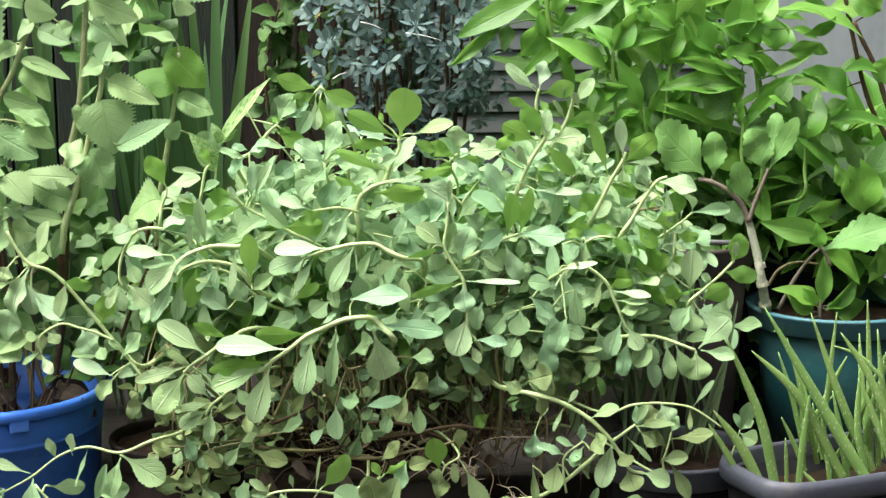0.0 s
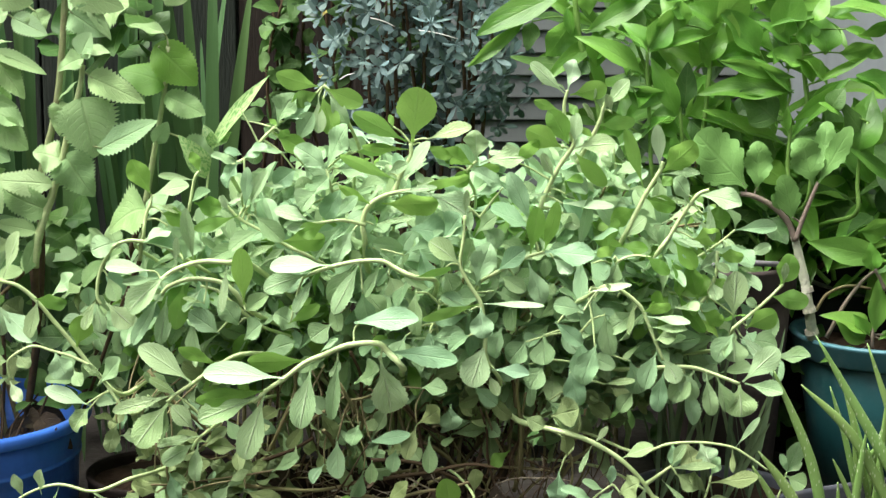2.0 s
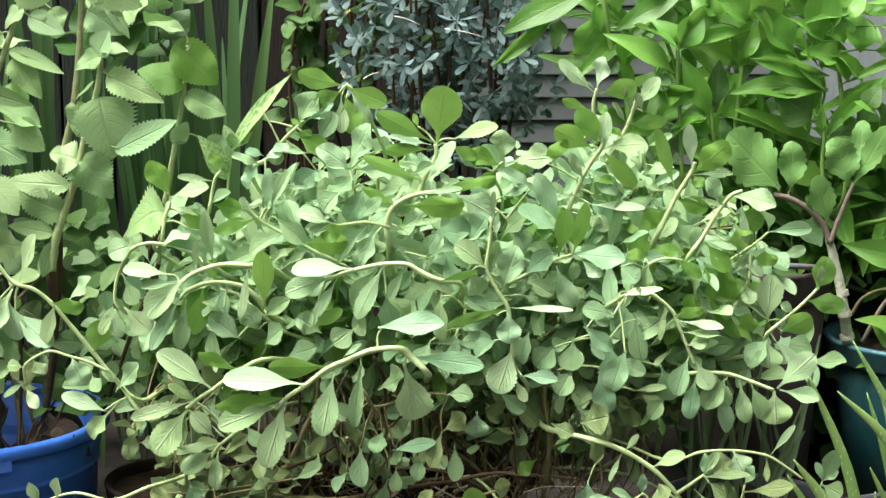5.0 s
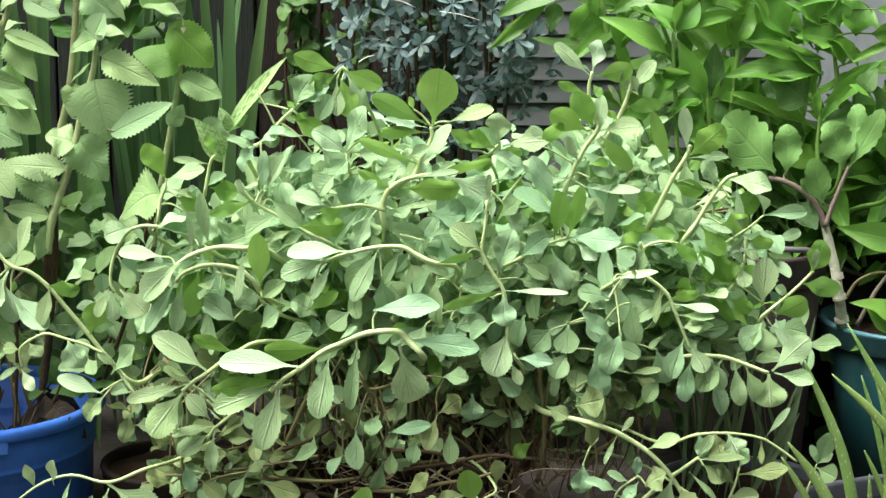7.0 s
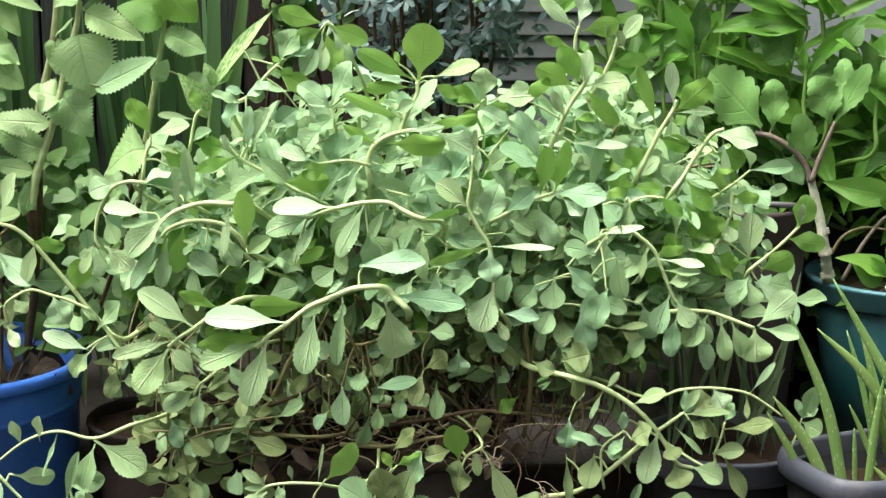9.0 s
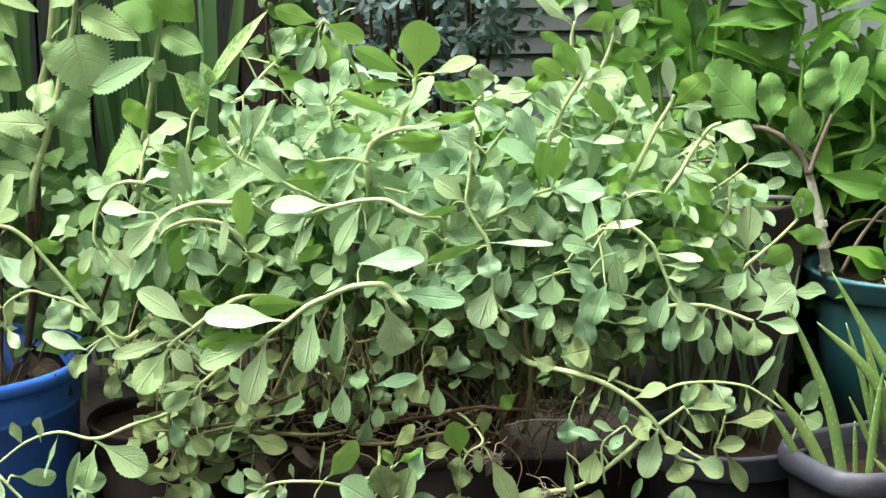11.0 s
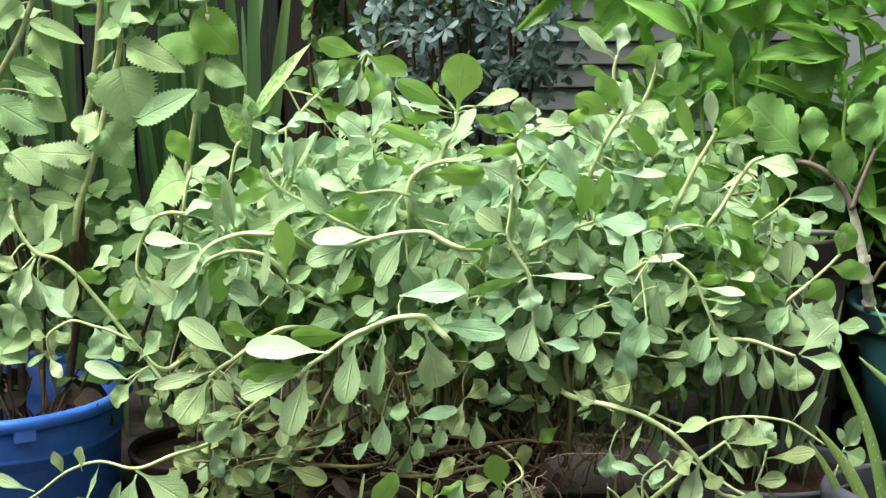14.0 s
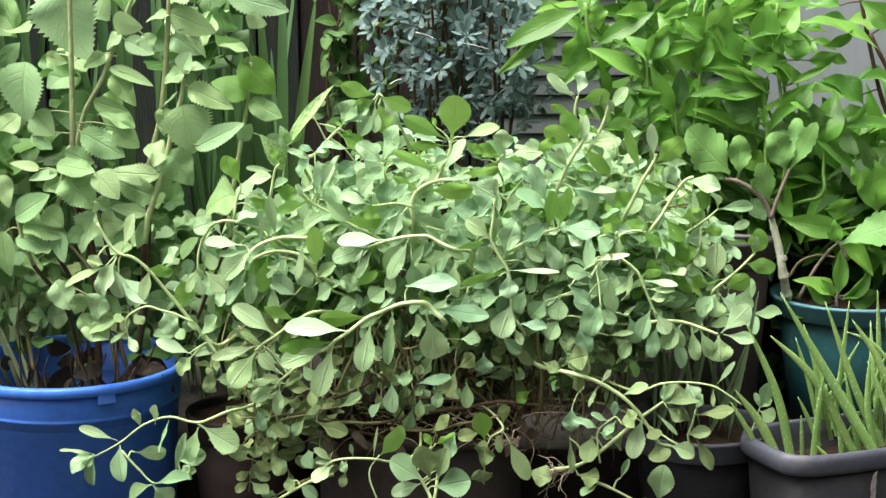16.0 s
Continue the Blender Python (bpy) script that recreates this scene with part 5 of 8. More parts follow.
shoot(bush, M_STEM, [(-0.021, 0.070, 0.320), (0.007, 0.056, 0.424), (0.027, -0.040, 0.465), (0.020, -0.060, 0.505), (0.023, -0.070, 0.539)], 0.0020, 0.0014, [
    (0.023, -0.082, 0.545, 0.070, -0.094, 0.557, 0.020, "bluish"),
    (0.062, -0.082, 0.529, 0.018, -0.094, 0.522, 0.019, "bluish"),
    (-0.006, -0.082, 0.561, -0.012, -0.094, 0.504, 0.027, "sage"),
    (0.009, -0.082, 0.507, 0.018, -0.094, 0.476, 0.028, "bluish"),
    (0.026, -0.082, 0.621, 0.050, -0.094, 0.656, 0.031, "bluish"),
    (-0.127, -0.082, 0.685, -0.150, -0.094, 0.667, 0.031, "sage"),
    (-0.018, -0.082, 0.503, -0.035, -0.094, 0.471, 0.027, "sage"),
    (0.088, -0.082, 0.559, 0.122, -0.094, 0.551, 0.016, "sage"),
    (0.006, -0.082, 0.496, 0.054, -0.094, 0.506, 0.023, "sage"),
    (-0.070, -0.082, 0.559, -0.049, -0.094, 0.534, 0.027, "sage"),
    (-0.111, -0.082, 0.517, -0.138, -0.094, 0.499, 0.030, "sage"),
    (-0.152, -0.082, 0.510, -0.179, -0.094, 0.534, 0.030, "bluish"),
    (-0.201, -0.082, 0.475, -0.165, -0.094, 0.499, 0.027, "sage"),
    (-0.084, -0.082, 0.439, -0.049, -0.094, 0.456, 0.030, "sage")])
shoot(bush, M_STEM, [(0.062, 0.060, 0.300), (0.101, 0.035, 0.369), (0.129, -0.070, 0.385), (0.179, -0.120, 0.386), (0.214, -0.120, 0.373), (0.249, -0.120, 0.351), (0.275, -0.120, 0.325), (0.293, -0.120, 0.298), (0.306, -0.120, 0.277), (0.325, -0.120, 0.271)], 0.0038, 0.0024, [
    (0.282, -0.122, 0.320, 0.262, -0.134, 0.256, 0.030, "pale"),
    (0.323, -0.122, 0.273, 0.361, -0.134, 0.264, 0.032, "pale"),
    (0.250, -0.122, 0.353, 0.285, -0.134, 0.374, 0.020, "pale"),
    (0.302, -0.122, 0.276, 0.311, -0.134, 0.250, 0.034, "old"),
    (0.292, -0.122, 0.302, 0.302, -0.134, 0.286, 0.024, "old"),
    (0.215, -0.122, 0.371, 0.230, -0.134, 0.397, 0.008, "pale"),
    (0.213, -0.122, 0.371, 0.196, -0.134, 0.339, 0.008, "pale")])
shoot(bush, M_STEM, [(0.281, -0.125, 0.321), (0.299, -0.125, 0.334), (0.312, -0.125, 0.344)], 0.0026, 0.0016, [
    (0.309, -0.127, 0.342, 0.366, -0.139, 0.347, 0.015, "old"),
    (0.316, -0.127, 0.336, 0.344, -0.139, 0.320, 0.025, "old"),
    (0.312, -0.127, 0.344, 0.324, -0.139, 0.375, 0.013, "pale"),
    (0.300, -0.127, 0.327, 0.334, -0.139, 0.295, 0.007, "pale")])
shoot(bush, M_STEM, [(0.083, 0.060, 0.300), (0.191, 0.029, 0.348), (0.270, -0.080, 0.349), (0.310, -0.110, 0.368), (0.349, -0.110, 0.370), (0.389, -0.110, 0.364), (0.415, -0.110, 0.349), (0.435, -0.110, 0.334)], 0.0022, 0.0014, [
    (0.393, -0.112, 0.363, 0.421, -0.124, 0.406, 0.009, "pale"),
    (0.349, -0.112, 0.370, 0.361, -0.124, 0.348, 0.029, "pale"),
    (0.332, -0.112, 0.372, 0.341, -0.124, 0.338, 0.029, "old"),
    (0.314, -0.112, 0.370, 0.318, -0.124, 0.344, 0.017, "bluish"),
    (0.390, -0.112, 0.364, 0.389, -0.124, 0.335, 0.007, "old")])
shoot(bush, M_STEM, [(0.094, 0.060, 0.300), (0.239, 0.017, 0.299), (0.344, -0.100, 0.265), (0.352, -0.120, 0.291), (0.359, -0.120, 0.311), (0.363, -0.120, 0.330)], 0.0020, 0.0013, [
    (0.360, -0.122, 0.321, 0.420, -0.134, 0.331, 0.019, "old"),
    (0.362, -0.122, 0.330, 0.370, -0.134, 0.356, 0.015, "bluish"),
    (0.358, -0.122, 0.308, 0.332, -0.134, 0.336, 0.020, "old"),
    (0.349, -0.122, 0.290, 0.385, -0.134, 0.299, 0.020, "old"),
    (0.361, -0.122, 0.289, 0.390, -0.134, 0.237, 0.022, "old")])
shoot(bush, M_STEM, [(0.260, -0.120, 0.301), (0.232, -0.120, 0.276), (0.206, -0.120, 0.255), (0.180, -0.120, 0.240), (0.149, -0.120, 0.235), (0.129, -0.120, 0.228)], 0.0030, 0.0026, [
    (0.204, -0.122, 0.290, 0.196, -0.134, 0.250, 0.029, "old"),
    (0.169, -0.122, 0.290, 0.172, -0.134, 0.232, 0.012, "old"),
    (0.227, -0.122, 0.290, 0.252, -0.092, 0.263, 0.029, "old"),
    (0.180, -0.122, 0.227, 0.214, -0.134, 0.221, 0.029, "old")])
shoot(bush, M_STEM, [(0.216, -0.125, 0.246), (0.212, -0.125, 0.277), (0.214, -0.125, 0.300), (0.238, -0.125, 0.320)], 0.0018, 0.0012, [
    (0.214, -0.127, 0.301, 0.178, -0.139, 0.322, 0.017, "bluish"),
    (0.227, -0.127, 0.314, 0.200, -0.139, 0.329, 0.014, "bluish"),
    (0.236, -0.127, 0.319, 0.237, -0.139, 0.345, 0.012, "bluish"),
    (0.214, -0.127, 0.296, 0.234, -0.139, 0.293, 0.015, "bluish"),
    (0.247, -0.127, 0.308, 0.266, -0.139, 0.328, 0.032, "old"),
    (0.240, -0.127, 0.314, 0.221, -0.139, 0.295, 0.015, "bluish")])
shoot(bush, M_STEM, [(0.071, 0.060, 0.300), (0.140, 0.023, 0.356), (0.190, -0.090, 0.363), (0.180, -0.110, 0.350), (0.173, -0.110, 0.330)], 0.0014, 0.0010, [
    (0.173, -0.112, 0.333, 0.170, -0.124, 0.298, 0.025, "bluish"),
    (0.183, -0.112, 0.353, 0.179, -0.124, 0.386, 0.020, "old"),
    (0.127, -0.112, 0.405, 0.153, -0.124, 0.394, 0.020, "old"),
    (0.162, -0.112, 0.405, 0.196, -0.124, 0.417, 0.037, "old")])
shoot(bush, M_STEM, [(-0.024, 0.000, 0.270), (0.028, -0.020, 0.310), (0.066, -0.120, 0.304), (0.047, -0.120, 0.286), (0.038, -0.120, 0.263)], 0.0020, 0.0012, [
    (0.038, -0.122, 0.280, 0.031, -0.134, 0.330, 0.030, "green"),
    (0.036, -0.122, 0.236, 0.035, -0.134, 0.280, 0.035, "old"),
    (0.037, -0.122, 0.211, 0.029, -0.134, 0.240, 0.034, "old"),
    (0.066, -0.122, 0.307, 0.068, -0.134, 0.345, 0.019, "old"),
    (0.057, -0.122, 0.298, 0.061, -0.134, 0.266, 0.012, "old"),
    (0.031, -0.122, 0.296, -0.004, -0.134, 0.290, 0.022, "old"),
    (-0.043, -0.122, 0.295, -0.019, -0.134, 0.325, 0.020, "old"),
    (0.075, -0.122, 0.282, 0.105, -0.134, 0.222, 0.025, "old"),
    (0.105, -0.122, 0.232, 0.140, -0.134, 0.226, 0.034, "old")])
shoot(bush, M_STEM, [(-0.023, -0.020, 0.200), (-0.033, -0.045, 0.218), (-0.041, -0.150, 0.196), (-0.051, -0.150, 0.211), (-0.061, -0.150, 0.230), (-0.067, -0.150, 0.240)], 0.0030, 0.0020, [
    (-0.061, -0.152, 0.230, -0.107, -0.164, 0.265, 0.043, "bluish"),
    (-0.046, -0.152, 0.227, -0.060, -0.164, 0.288, 0.038, "old"),
    (-0.039, -0.152, 0.217, 0.015, -0.164, 0.232, 0.043, "bluish"),
    (-0.061, -0.152, 0.223, -0.105, -0.164, 0.213, 0.022, "bluish"),
    (-0.026, -0.152, 0.246, -0.011, -0.164, 0.306, 0.027, "bluish"),
    (-0.043, -0.152, 0.281, -0.054, -0.164, 0.306, 0.012, "green"),
    (-0.040, -0.152, 0.285, -0.009, -0.164, 0.304, 0.018, "green"),
    (-0.035, -0.152, 0.228, -0.021, -0.164, 0.282, 0.030, "old")])
shoot(bush, M_STEM, [(-0.128, -0.150, 0.196), (-0.139, -0.150, 0.228), (-0.138, -0.150, 0.248), (-0.124, -0.150, 0.268)], 0.0014, 0.0010, [
    (-0.123, -0.152, 0.268, -0.086, -0.164, 0.308, 0.028, "green")])
shoot(bush, M_STEM, [(-0.061, -0.020, 0.240), (-0.063, -0.028, 0.274), (-0.065, -0.120, 0.264), (-0.100, -0.130, 0.251), (-0.134, -0.150, 0.262), (-0.169, -0.150, 0.263), (-0.195, -0.150, 0.259), (-0.211, -0.150, 0.247)], 0.0024, 0.0016, [
    (-0.195, -0.152, 0.253, -0.226, -0.164, 0.231, 0.028, "sunlit"),
    (-0.196, -0.152, 0.260, -0.221, -0.164, 0.283, 0.013, "pale"),
    (-0.196, -0.152, 0.256, -0.220, -0.164, 0.262, 0.007, "pale"),
    (-0.182, -0.152, 0.263, -0.177, -0.164, 0.247, 0.014, "pale"),
    (-0.164, -0.152, 0.265, -0.167, -0.164, 0.288, 0.007, "pale"),
    (-0.176, -0.152, 0.245, -0.182, -0.164, 0.222, 0.014, "old"),
    (-0.134, -0.152, 0.260, -0.126, -0.164, 0.317, 0.005, "pale")])
shoot(bush, M_STEM, [(-0.199, -0.100, 0.221), (-0.232, -0.130, 0.220), (-0.258, -0.130, 0.206), (-0.285, -0.130, 0.190)], 0.0024, 0.0020, [
    (-0.258, -0.132, 0.223, -0.268, -0.144, 0.210, 0.018, "old"),
    (-0.196, -0.132, 0.268, -0.225, -0.102, 0.231, 0.025, "old")])
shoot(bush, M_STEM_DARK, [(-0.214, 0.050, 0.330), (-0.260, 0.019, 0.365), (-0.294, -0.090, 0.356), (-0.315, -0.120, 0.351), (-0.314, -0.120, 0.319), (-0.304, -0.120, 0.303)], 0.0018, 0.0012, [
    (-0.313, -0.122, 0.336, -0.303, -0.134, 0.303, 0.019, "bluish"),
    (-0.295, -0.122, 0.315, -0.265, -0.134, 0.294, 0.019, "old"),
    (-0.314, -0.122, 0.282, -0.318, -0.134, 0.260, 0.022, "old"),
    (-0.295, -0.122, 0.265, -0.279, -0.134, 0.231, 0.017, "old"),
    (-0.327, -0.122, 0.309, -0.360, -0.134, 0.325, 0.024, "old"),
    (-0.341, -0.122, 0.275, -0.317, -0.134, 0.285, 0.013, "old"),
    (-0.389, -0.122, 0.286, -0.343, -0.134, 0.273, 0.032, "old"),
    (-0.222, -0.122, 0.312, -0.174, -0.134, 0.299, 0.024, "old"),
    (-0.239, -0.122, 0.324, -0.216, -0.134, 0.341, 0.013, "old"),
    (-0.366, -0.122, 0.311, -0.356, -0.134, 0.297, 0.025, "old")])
shoot(bush, M_STEM, [(-0.312, 0.060, 0.360), (-0.350, 0.035, 0.416), (-0.378, -0.070, 0.422), (-0.412, -0.070, 0.454), (-0.434, -0.070, 0.483), (-0.459, -0.070, 0.515), (-0.484, -0.070, 0.546), (-0.505, -0.070, 0.563), (-0.527, -0.070, 0.570), (-0.543, -0.070, 0.588), (-0.558, -0.070, 0.618)], 0.0032, 0.0022, [
    (-0.543, -0.072, 0.551, -0.612, -0.084, 0.526, 0.021, "pale"),
    (-0.530, -0.072, 0.564, -0.563, -0.084, 0.508, 0.039, "pale"),
    (-0.536, -0.072, 0.551, -0.523, -0.084, 0.503, 0.027, "pale"),
    (-0.532, -0.072, 0.538, -0.482, -0.084, 0.495, 0.029, "sunlit"),
    (-0.479, -0.072, 0.546, -0.489, -0.084, 0.498, 0.022, "old"),
    (-0.521, -0.072, 0.573, -0.497, -0.084, 0.633, 0.026, "pale"),
    (-0.485, -0.072, 0.547, -0.442, -0.084, 0.542, 0.021, "green"),
    (-0.462, -0.072, 0.549, -0.435, -0.084, 0.580, 0.024, "bluish"),
    (-0.450, -0.072, 0.497, -0.407, -0.084, 0.544, 0.007, "pale"),
    (-0.433, -0.072, 0.484, -0.421, -0.084, 0.526, 0.029, "green"),
    (-0.557, -0.072, 0.569, -0.568, -0.084, 0.554, 0.026, "old")])
shoot(bush, M_STEM, [(-0.309, 0.060, 0.360), (-0.341, 0.023, 0.404), (-0.363, -0.090, 0.402), (-0.405, -0.090, 0.456), (-0.431, -0.090, 0.474), (-0.461, -0.090, 0.484), (-0.483, -0.090, 0.490), (-0.504, -0.090, 0.481), (-0.516, -0.090, 0.469), (-0.514, -0.090, 0.446)], 0.0024, 0.0014, [
    (-0.514, -0.092, 0.446, -0.499, -0.104, 0.422, 0.015, "sunlit"),
    (-0.515, -0.092, 0.470, -0.529, -0.104, 0.478, 0.017, "pale"),
    (-0.504, -0.092, 0.479, -0.488, -0.104, 0.467, 0.019, "old"),
    (-0.513, -0.092, 0.453, -0.539, -0.104, 0.437, 0.009, "pale"),
    (-0.456, -0.092, 0.482, -0.443, -0.104, 0.451, 0.031, "bluish"),
    (-0.415, -0.092, 0.414, -0.467, -0.104, 0.440, 0.021, "sunlit"),
    (-0.413, -0.092, 0.413, -0.439, -0.104, 0.390, 0.032, "pale"),
    (-0.405, -0.092, 0.439, -0.372, -0.104, 0.477, 0.022, "bluish"),
    (-0.396, -0.092, 0.448, -0.416, -0.104, 0.468, 0.012, "pale")])
sprig(bush, "sage", M_STEM, [(-0.286, 0.000, 0.331), (-0.324, -0.100, 0.334), (-0.353, -0.180, 0.346), (-0.396, -0.180, 0.330), (-0.439, -0.180, 0.339), (-0.478, -0.180, 0.327), (-0.517, -0.180, 0.298), (-0.557, -0.180, 0.276)], 0.0027, 0.0016, [
    (-0.518, -0.182, 0.303, -0.575, -0.187, 0.325, 0.016, 0, "pale"),
    (-0.554, -0.182, 0.282, -0.597, -0.216, 0.301, 0.011, 0, "pale"),
    (-0.554, -0.182, 0.281, -0.596, -0.187, 0.263, 0.035, 0),
    (-0.556, -0.182, 0.276, -0.564, -0.189, 0.234, 0.022, 10),
    (-0.482, -0.182, 0.323, -0.490, -0.192, 0.357, 0.013, 0),
    (-0.460, -0.182, 0.327, -0.459, -0.206, 0.361, 0.016, 0),
    (-0.515, -0.182, 0.296, -0.514, -0.202, 0.245, 0.031, 0),
    (-0.395, -0.182, 0.324, -0.411, -0.205, 0.278, 0.026, 0),
    (-0.396, -0.182, 0.329, -0.337, -0.186, 0.290, 0.038, 0),
    (-0.439, -0.182, 0.336, -0.451, -0.207, 0.291, 0.010, 20)])
sprig(bush, "sage", M_STEM, [(-0.516, -0.170, 0.283), (-0.491, -0.170, 0.254), (-0.466, -0.170, 0.231), (-0.426, -0.170, 0.245)], 0.0022, 0.0011, [
    (-0.468, -0.172, 0.231, -0.412, -0.197, 0.252, 0.026, 0),
    (-0.498, -0.172, 0.282, -0.449, -0.173, 0.278, 0.028, 30),
    (-0.472, -0.172, 0.230, -0.512, -0.173, 0.210, 0.031, 10),
    (-0.434, -0.172, 0.268, -0.386, -0.171, 0.277, 0.028, 20),
    (-0.470, -0.172, 0.230, -0.444, -0.178, 0.203, 0.038, 20),
    (-0.435, -0.172, 0.246, -0.414, -0.207, 0.319, 0.014, 0)])
sprig(bush, "sage", M_STEM_DARK, [(-0.153, -0.090, 0.335), (-0.224, -0.090, 0.322), (-0.295, -0.090, 0.313)], 0.0017, 0.0011, [
    (-0.224, -0.092, 0.306, -0.183, -0.113, 0.292, 0.023, 0),
    (-0.242, -0.092, 0.311, -0.260, -0.095, 0.284, 0.023, 10),
    (-0.277, -0.092, 0.311, -0.294, -0.107, 0.279, 0.027, 0),
    (-0.189, -0.092, 0.327, -0.151, -0.119, 0.354, 0.020, 10)])
sprig(bush, "sage", M_STEM_DARK, [(-0.225, -0.100, 0.217), (-0.252, -0.100, 0.208), (-0.288, -0.100, 0.188)], 0.0028, 0.0022, [
    (-0.285, -0.102, 0.309, -0.272, -0.104, 0.285, 0.025, 0),
    (-0.291, -0.102, 0.259, -0.276, -0.125, 0.233, 0.023, 0),
    (-0.269, -0.102, 0.224, -0.264, -0.133, 0.209, 0.018, 0),
    (-0.237, -0.102, 0.263, -0.235, -0.127, 0.244, 0.029, 20),
    (-0.252, -0.102, 0.207, -0.225, -0.116, 0.190, 0.021, 10)])
sprig(bush, "sage", M_STEM, [(0.189, -0.120, 0.221), (0.228, -0.120, 0.206), (0.277, -0.120, 0.180)], 0.0033, 0.0022, [
    (0.307, -0.122, 0.180, 0.307, -0.158, 0.240, 0.041, 0),
    (0.248, -0.122, 0.219, 0.259, -0.134, 0.254, 0.011, 0),
    (0.215, -0.122, 0.212, 0.188, -0.136, 0.195, 0.027, 20)])
sprig(bush, "sage", M_STEM, [(0.465, -0.030, 0.266), (0.472, -0.030, 0.289), (0.477, -0.030, 0.306)], 0.0017, 0.0011, [
    (0.477, -0.032, 0.307, 0.484, -0.061, 0.350, 0.022, 0),
    (0.474, -0.032, 0.303, 0.498, -0.053, 0.294, 0.026, 0)])


def fill_bush():
    rng = random.Random(5)
    mid, rad = Vector((0.03, 0.15, 0.515)), Vector((0.41, 0.15, 0.175))
    root = Vector((-0.03, 0.08, 0.30))
    items = []
    kinds = ("sage", "sage", "sage", "sage", "bluish", "green")
    n = 0
    while n < 250:
        d = Vector((rng.uniform(-1, 1), rng.uniform(-1, 0.6), rng.uniform(-0.85, 1))).normalized()
        k = rng.uniform(0.45, 1.0) ** 0.6
        p = mid + Vector((d.x * rad.x, d.y * rad.y, d.z * rad.z)) * k
        if p.z < 0.4 or (p.x < -0.25 and p.z > 0.62):
            continue
        n += 1
        axis = d * 0.7 + Vector((rng.uniform(-0.4, 0.4), -0.35 + rng.uniform(-0.3, 0.3), rng.uniform(-0.1, 0.9)))
        pairs = rng.choice((2, 3, 3, 4))
        fill_shoot(items, kinds[rng.randrange(6)], rng, p, axis, pairs, rng.uniform(0.05, 0.088), rng.uniform(0.02, 0.031), 0.85, 0.3)
        if n % 3 == 0:
            foot = root + Vector((rng.uniform(-0.12, 0.14), rng.uniform(-0.02, 0.06), 0))
            bend = foot.lerp(p, 0.55) + Vector((0, 0.02, rng.uniform(0.0, 0.07)))
            part("stem", tube("stem", [foot, bend, p, p + axis.normalized() * (0.022 * pairs - 0.022)], 0.0032, 0.0015, M_STEM if n % 2 else M_STEM_DARK, 6, 4), bush)
    # the low flanks, over the neighbouring pots
    for i in range(40):
        low = Vector((-0.36, 0.08, 0.43)) if i % 3 else Vector((0.36, 0.1, 0.46))
        p = low + Vector((rng.uniform(-0.1, 0.12), rng.uniform(-0.06, 0.08), rng.uniform(-0.055, 0.09)))
        axis = Vector((rng.uniform(-0.7, 0.7), -0.5, rng.uniform(-0.3, 0.8)))
        fill_shoot(items, kinds[rng.randrange(6)], rng, p, axis, 2, rng.uniform(0.04, 0.065), rng.uniform(0.02, 0.03))
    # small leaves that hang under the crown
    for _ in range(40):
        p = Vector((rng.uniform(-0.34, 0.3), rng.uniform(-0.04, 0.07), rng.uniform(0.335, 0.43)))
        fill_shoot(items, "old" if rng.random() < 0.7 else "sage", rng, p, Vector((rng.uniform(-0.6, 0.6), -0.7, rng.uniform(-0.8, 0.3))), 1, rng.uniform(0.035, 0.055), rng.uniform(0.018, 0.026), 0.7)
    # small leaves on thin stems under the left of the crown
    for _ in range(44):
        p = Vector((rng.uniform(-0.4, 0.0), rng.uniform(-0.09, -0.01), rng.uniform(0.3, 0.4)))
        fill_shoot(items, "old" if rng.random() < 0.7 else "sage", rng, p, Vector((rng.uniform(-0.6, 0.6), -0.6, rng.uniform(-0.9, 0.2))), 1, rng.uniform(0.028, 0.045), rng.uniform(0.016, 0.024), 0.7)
        part("stem", tube("stem", [p + Vector((rng.uniform(-0.03, 0.05), 0.05, 0.06)), p + Vector((0, 0.015, 0.025)), p], 0.0014, 0.001, M_STEM_DARK, 5, 3), bush)
    # the front of the crown, behind the long shoots
    for i in range(118):
        p = Vector((rng.uniform(-0.3, 0.34), rng.uniform(-0.03, 0.05), rng.uniform(0.42, 0.62)))
        axis = Vector((rng.uniform(-0.6, 0.6), -0.5, rng.uniform(-0.1, 0.9)))
        fill_shoot(items, kinds[rng.randrange(6)], rng, p, axis, 2, rng.uniform(0.05, 0.08), rng.uniform(0.019, 0.029), 0.85, 0.4)
    # olive leaves low in the crown over the bag's mouth, shade in their colour
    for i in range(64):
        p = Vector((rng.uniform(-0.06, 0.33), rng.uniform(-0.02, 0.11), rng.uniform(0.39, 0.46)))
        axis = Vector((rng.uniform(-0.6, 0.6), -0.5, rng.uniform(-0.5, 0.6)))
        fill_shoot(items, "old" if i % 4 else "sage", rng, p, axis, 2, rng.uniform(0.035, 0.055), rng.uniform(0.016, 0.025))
    # thin trailing shoots over the pots' edges
    for i in range(7):
        a = Vector((rng.uniform(-0.42, -0.16), rng.uniform(-0.05, 0.0), rng.uniform(0.3, 0.36)))
        c = a + Vector((rng.uniform(-0.09, 0.09), rng.uniform(-0.06, -0.02), rng.uniform(-0.15, -0.05)))
        mid_way = a.lerp(c, 0.45) + Vector((0, -0.03, rng.uniform(0.0, 0.03)))
        path = smooth_path([a, mid_way, c], 5)
        part("stem", tube("stem", [a, mid_way, c], 0.0016, 0.0009, M_STEM_DARK if i % 3 else M_STEM, 5, 4), bush)
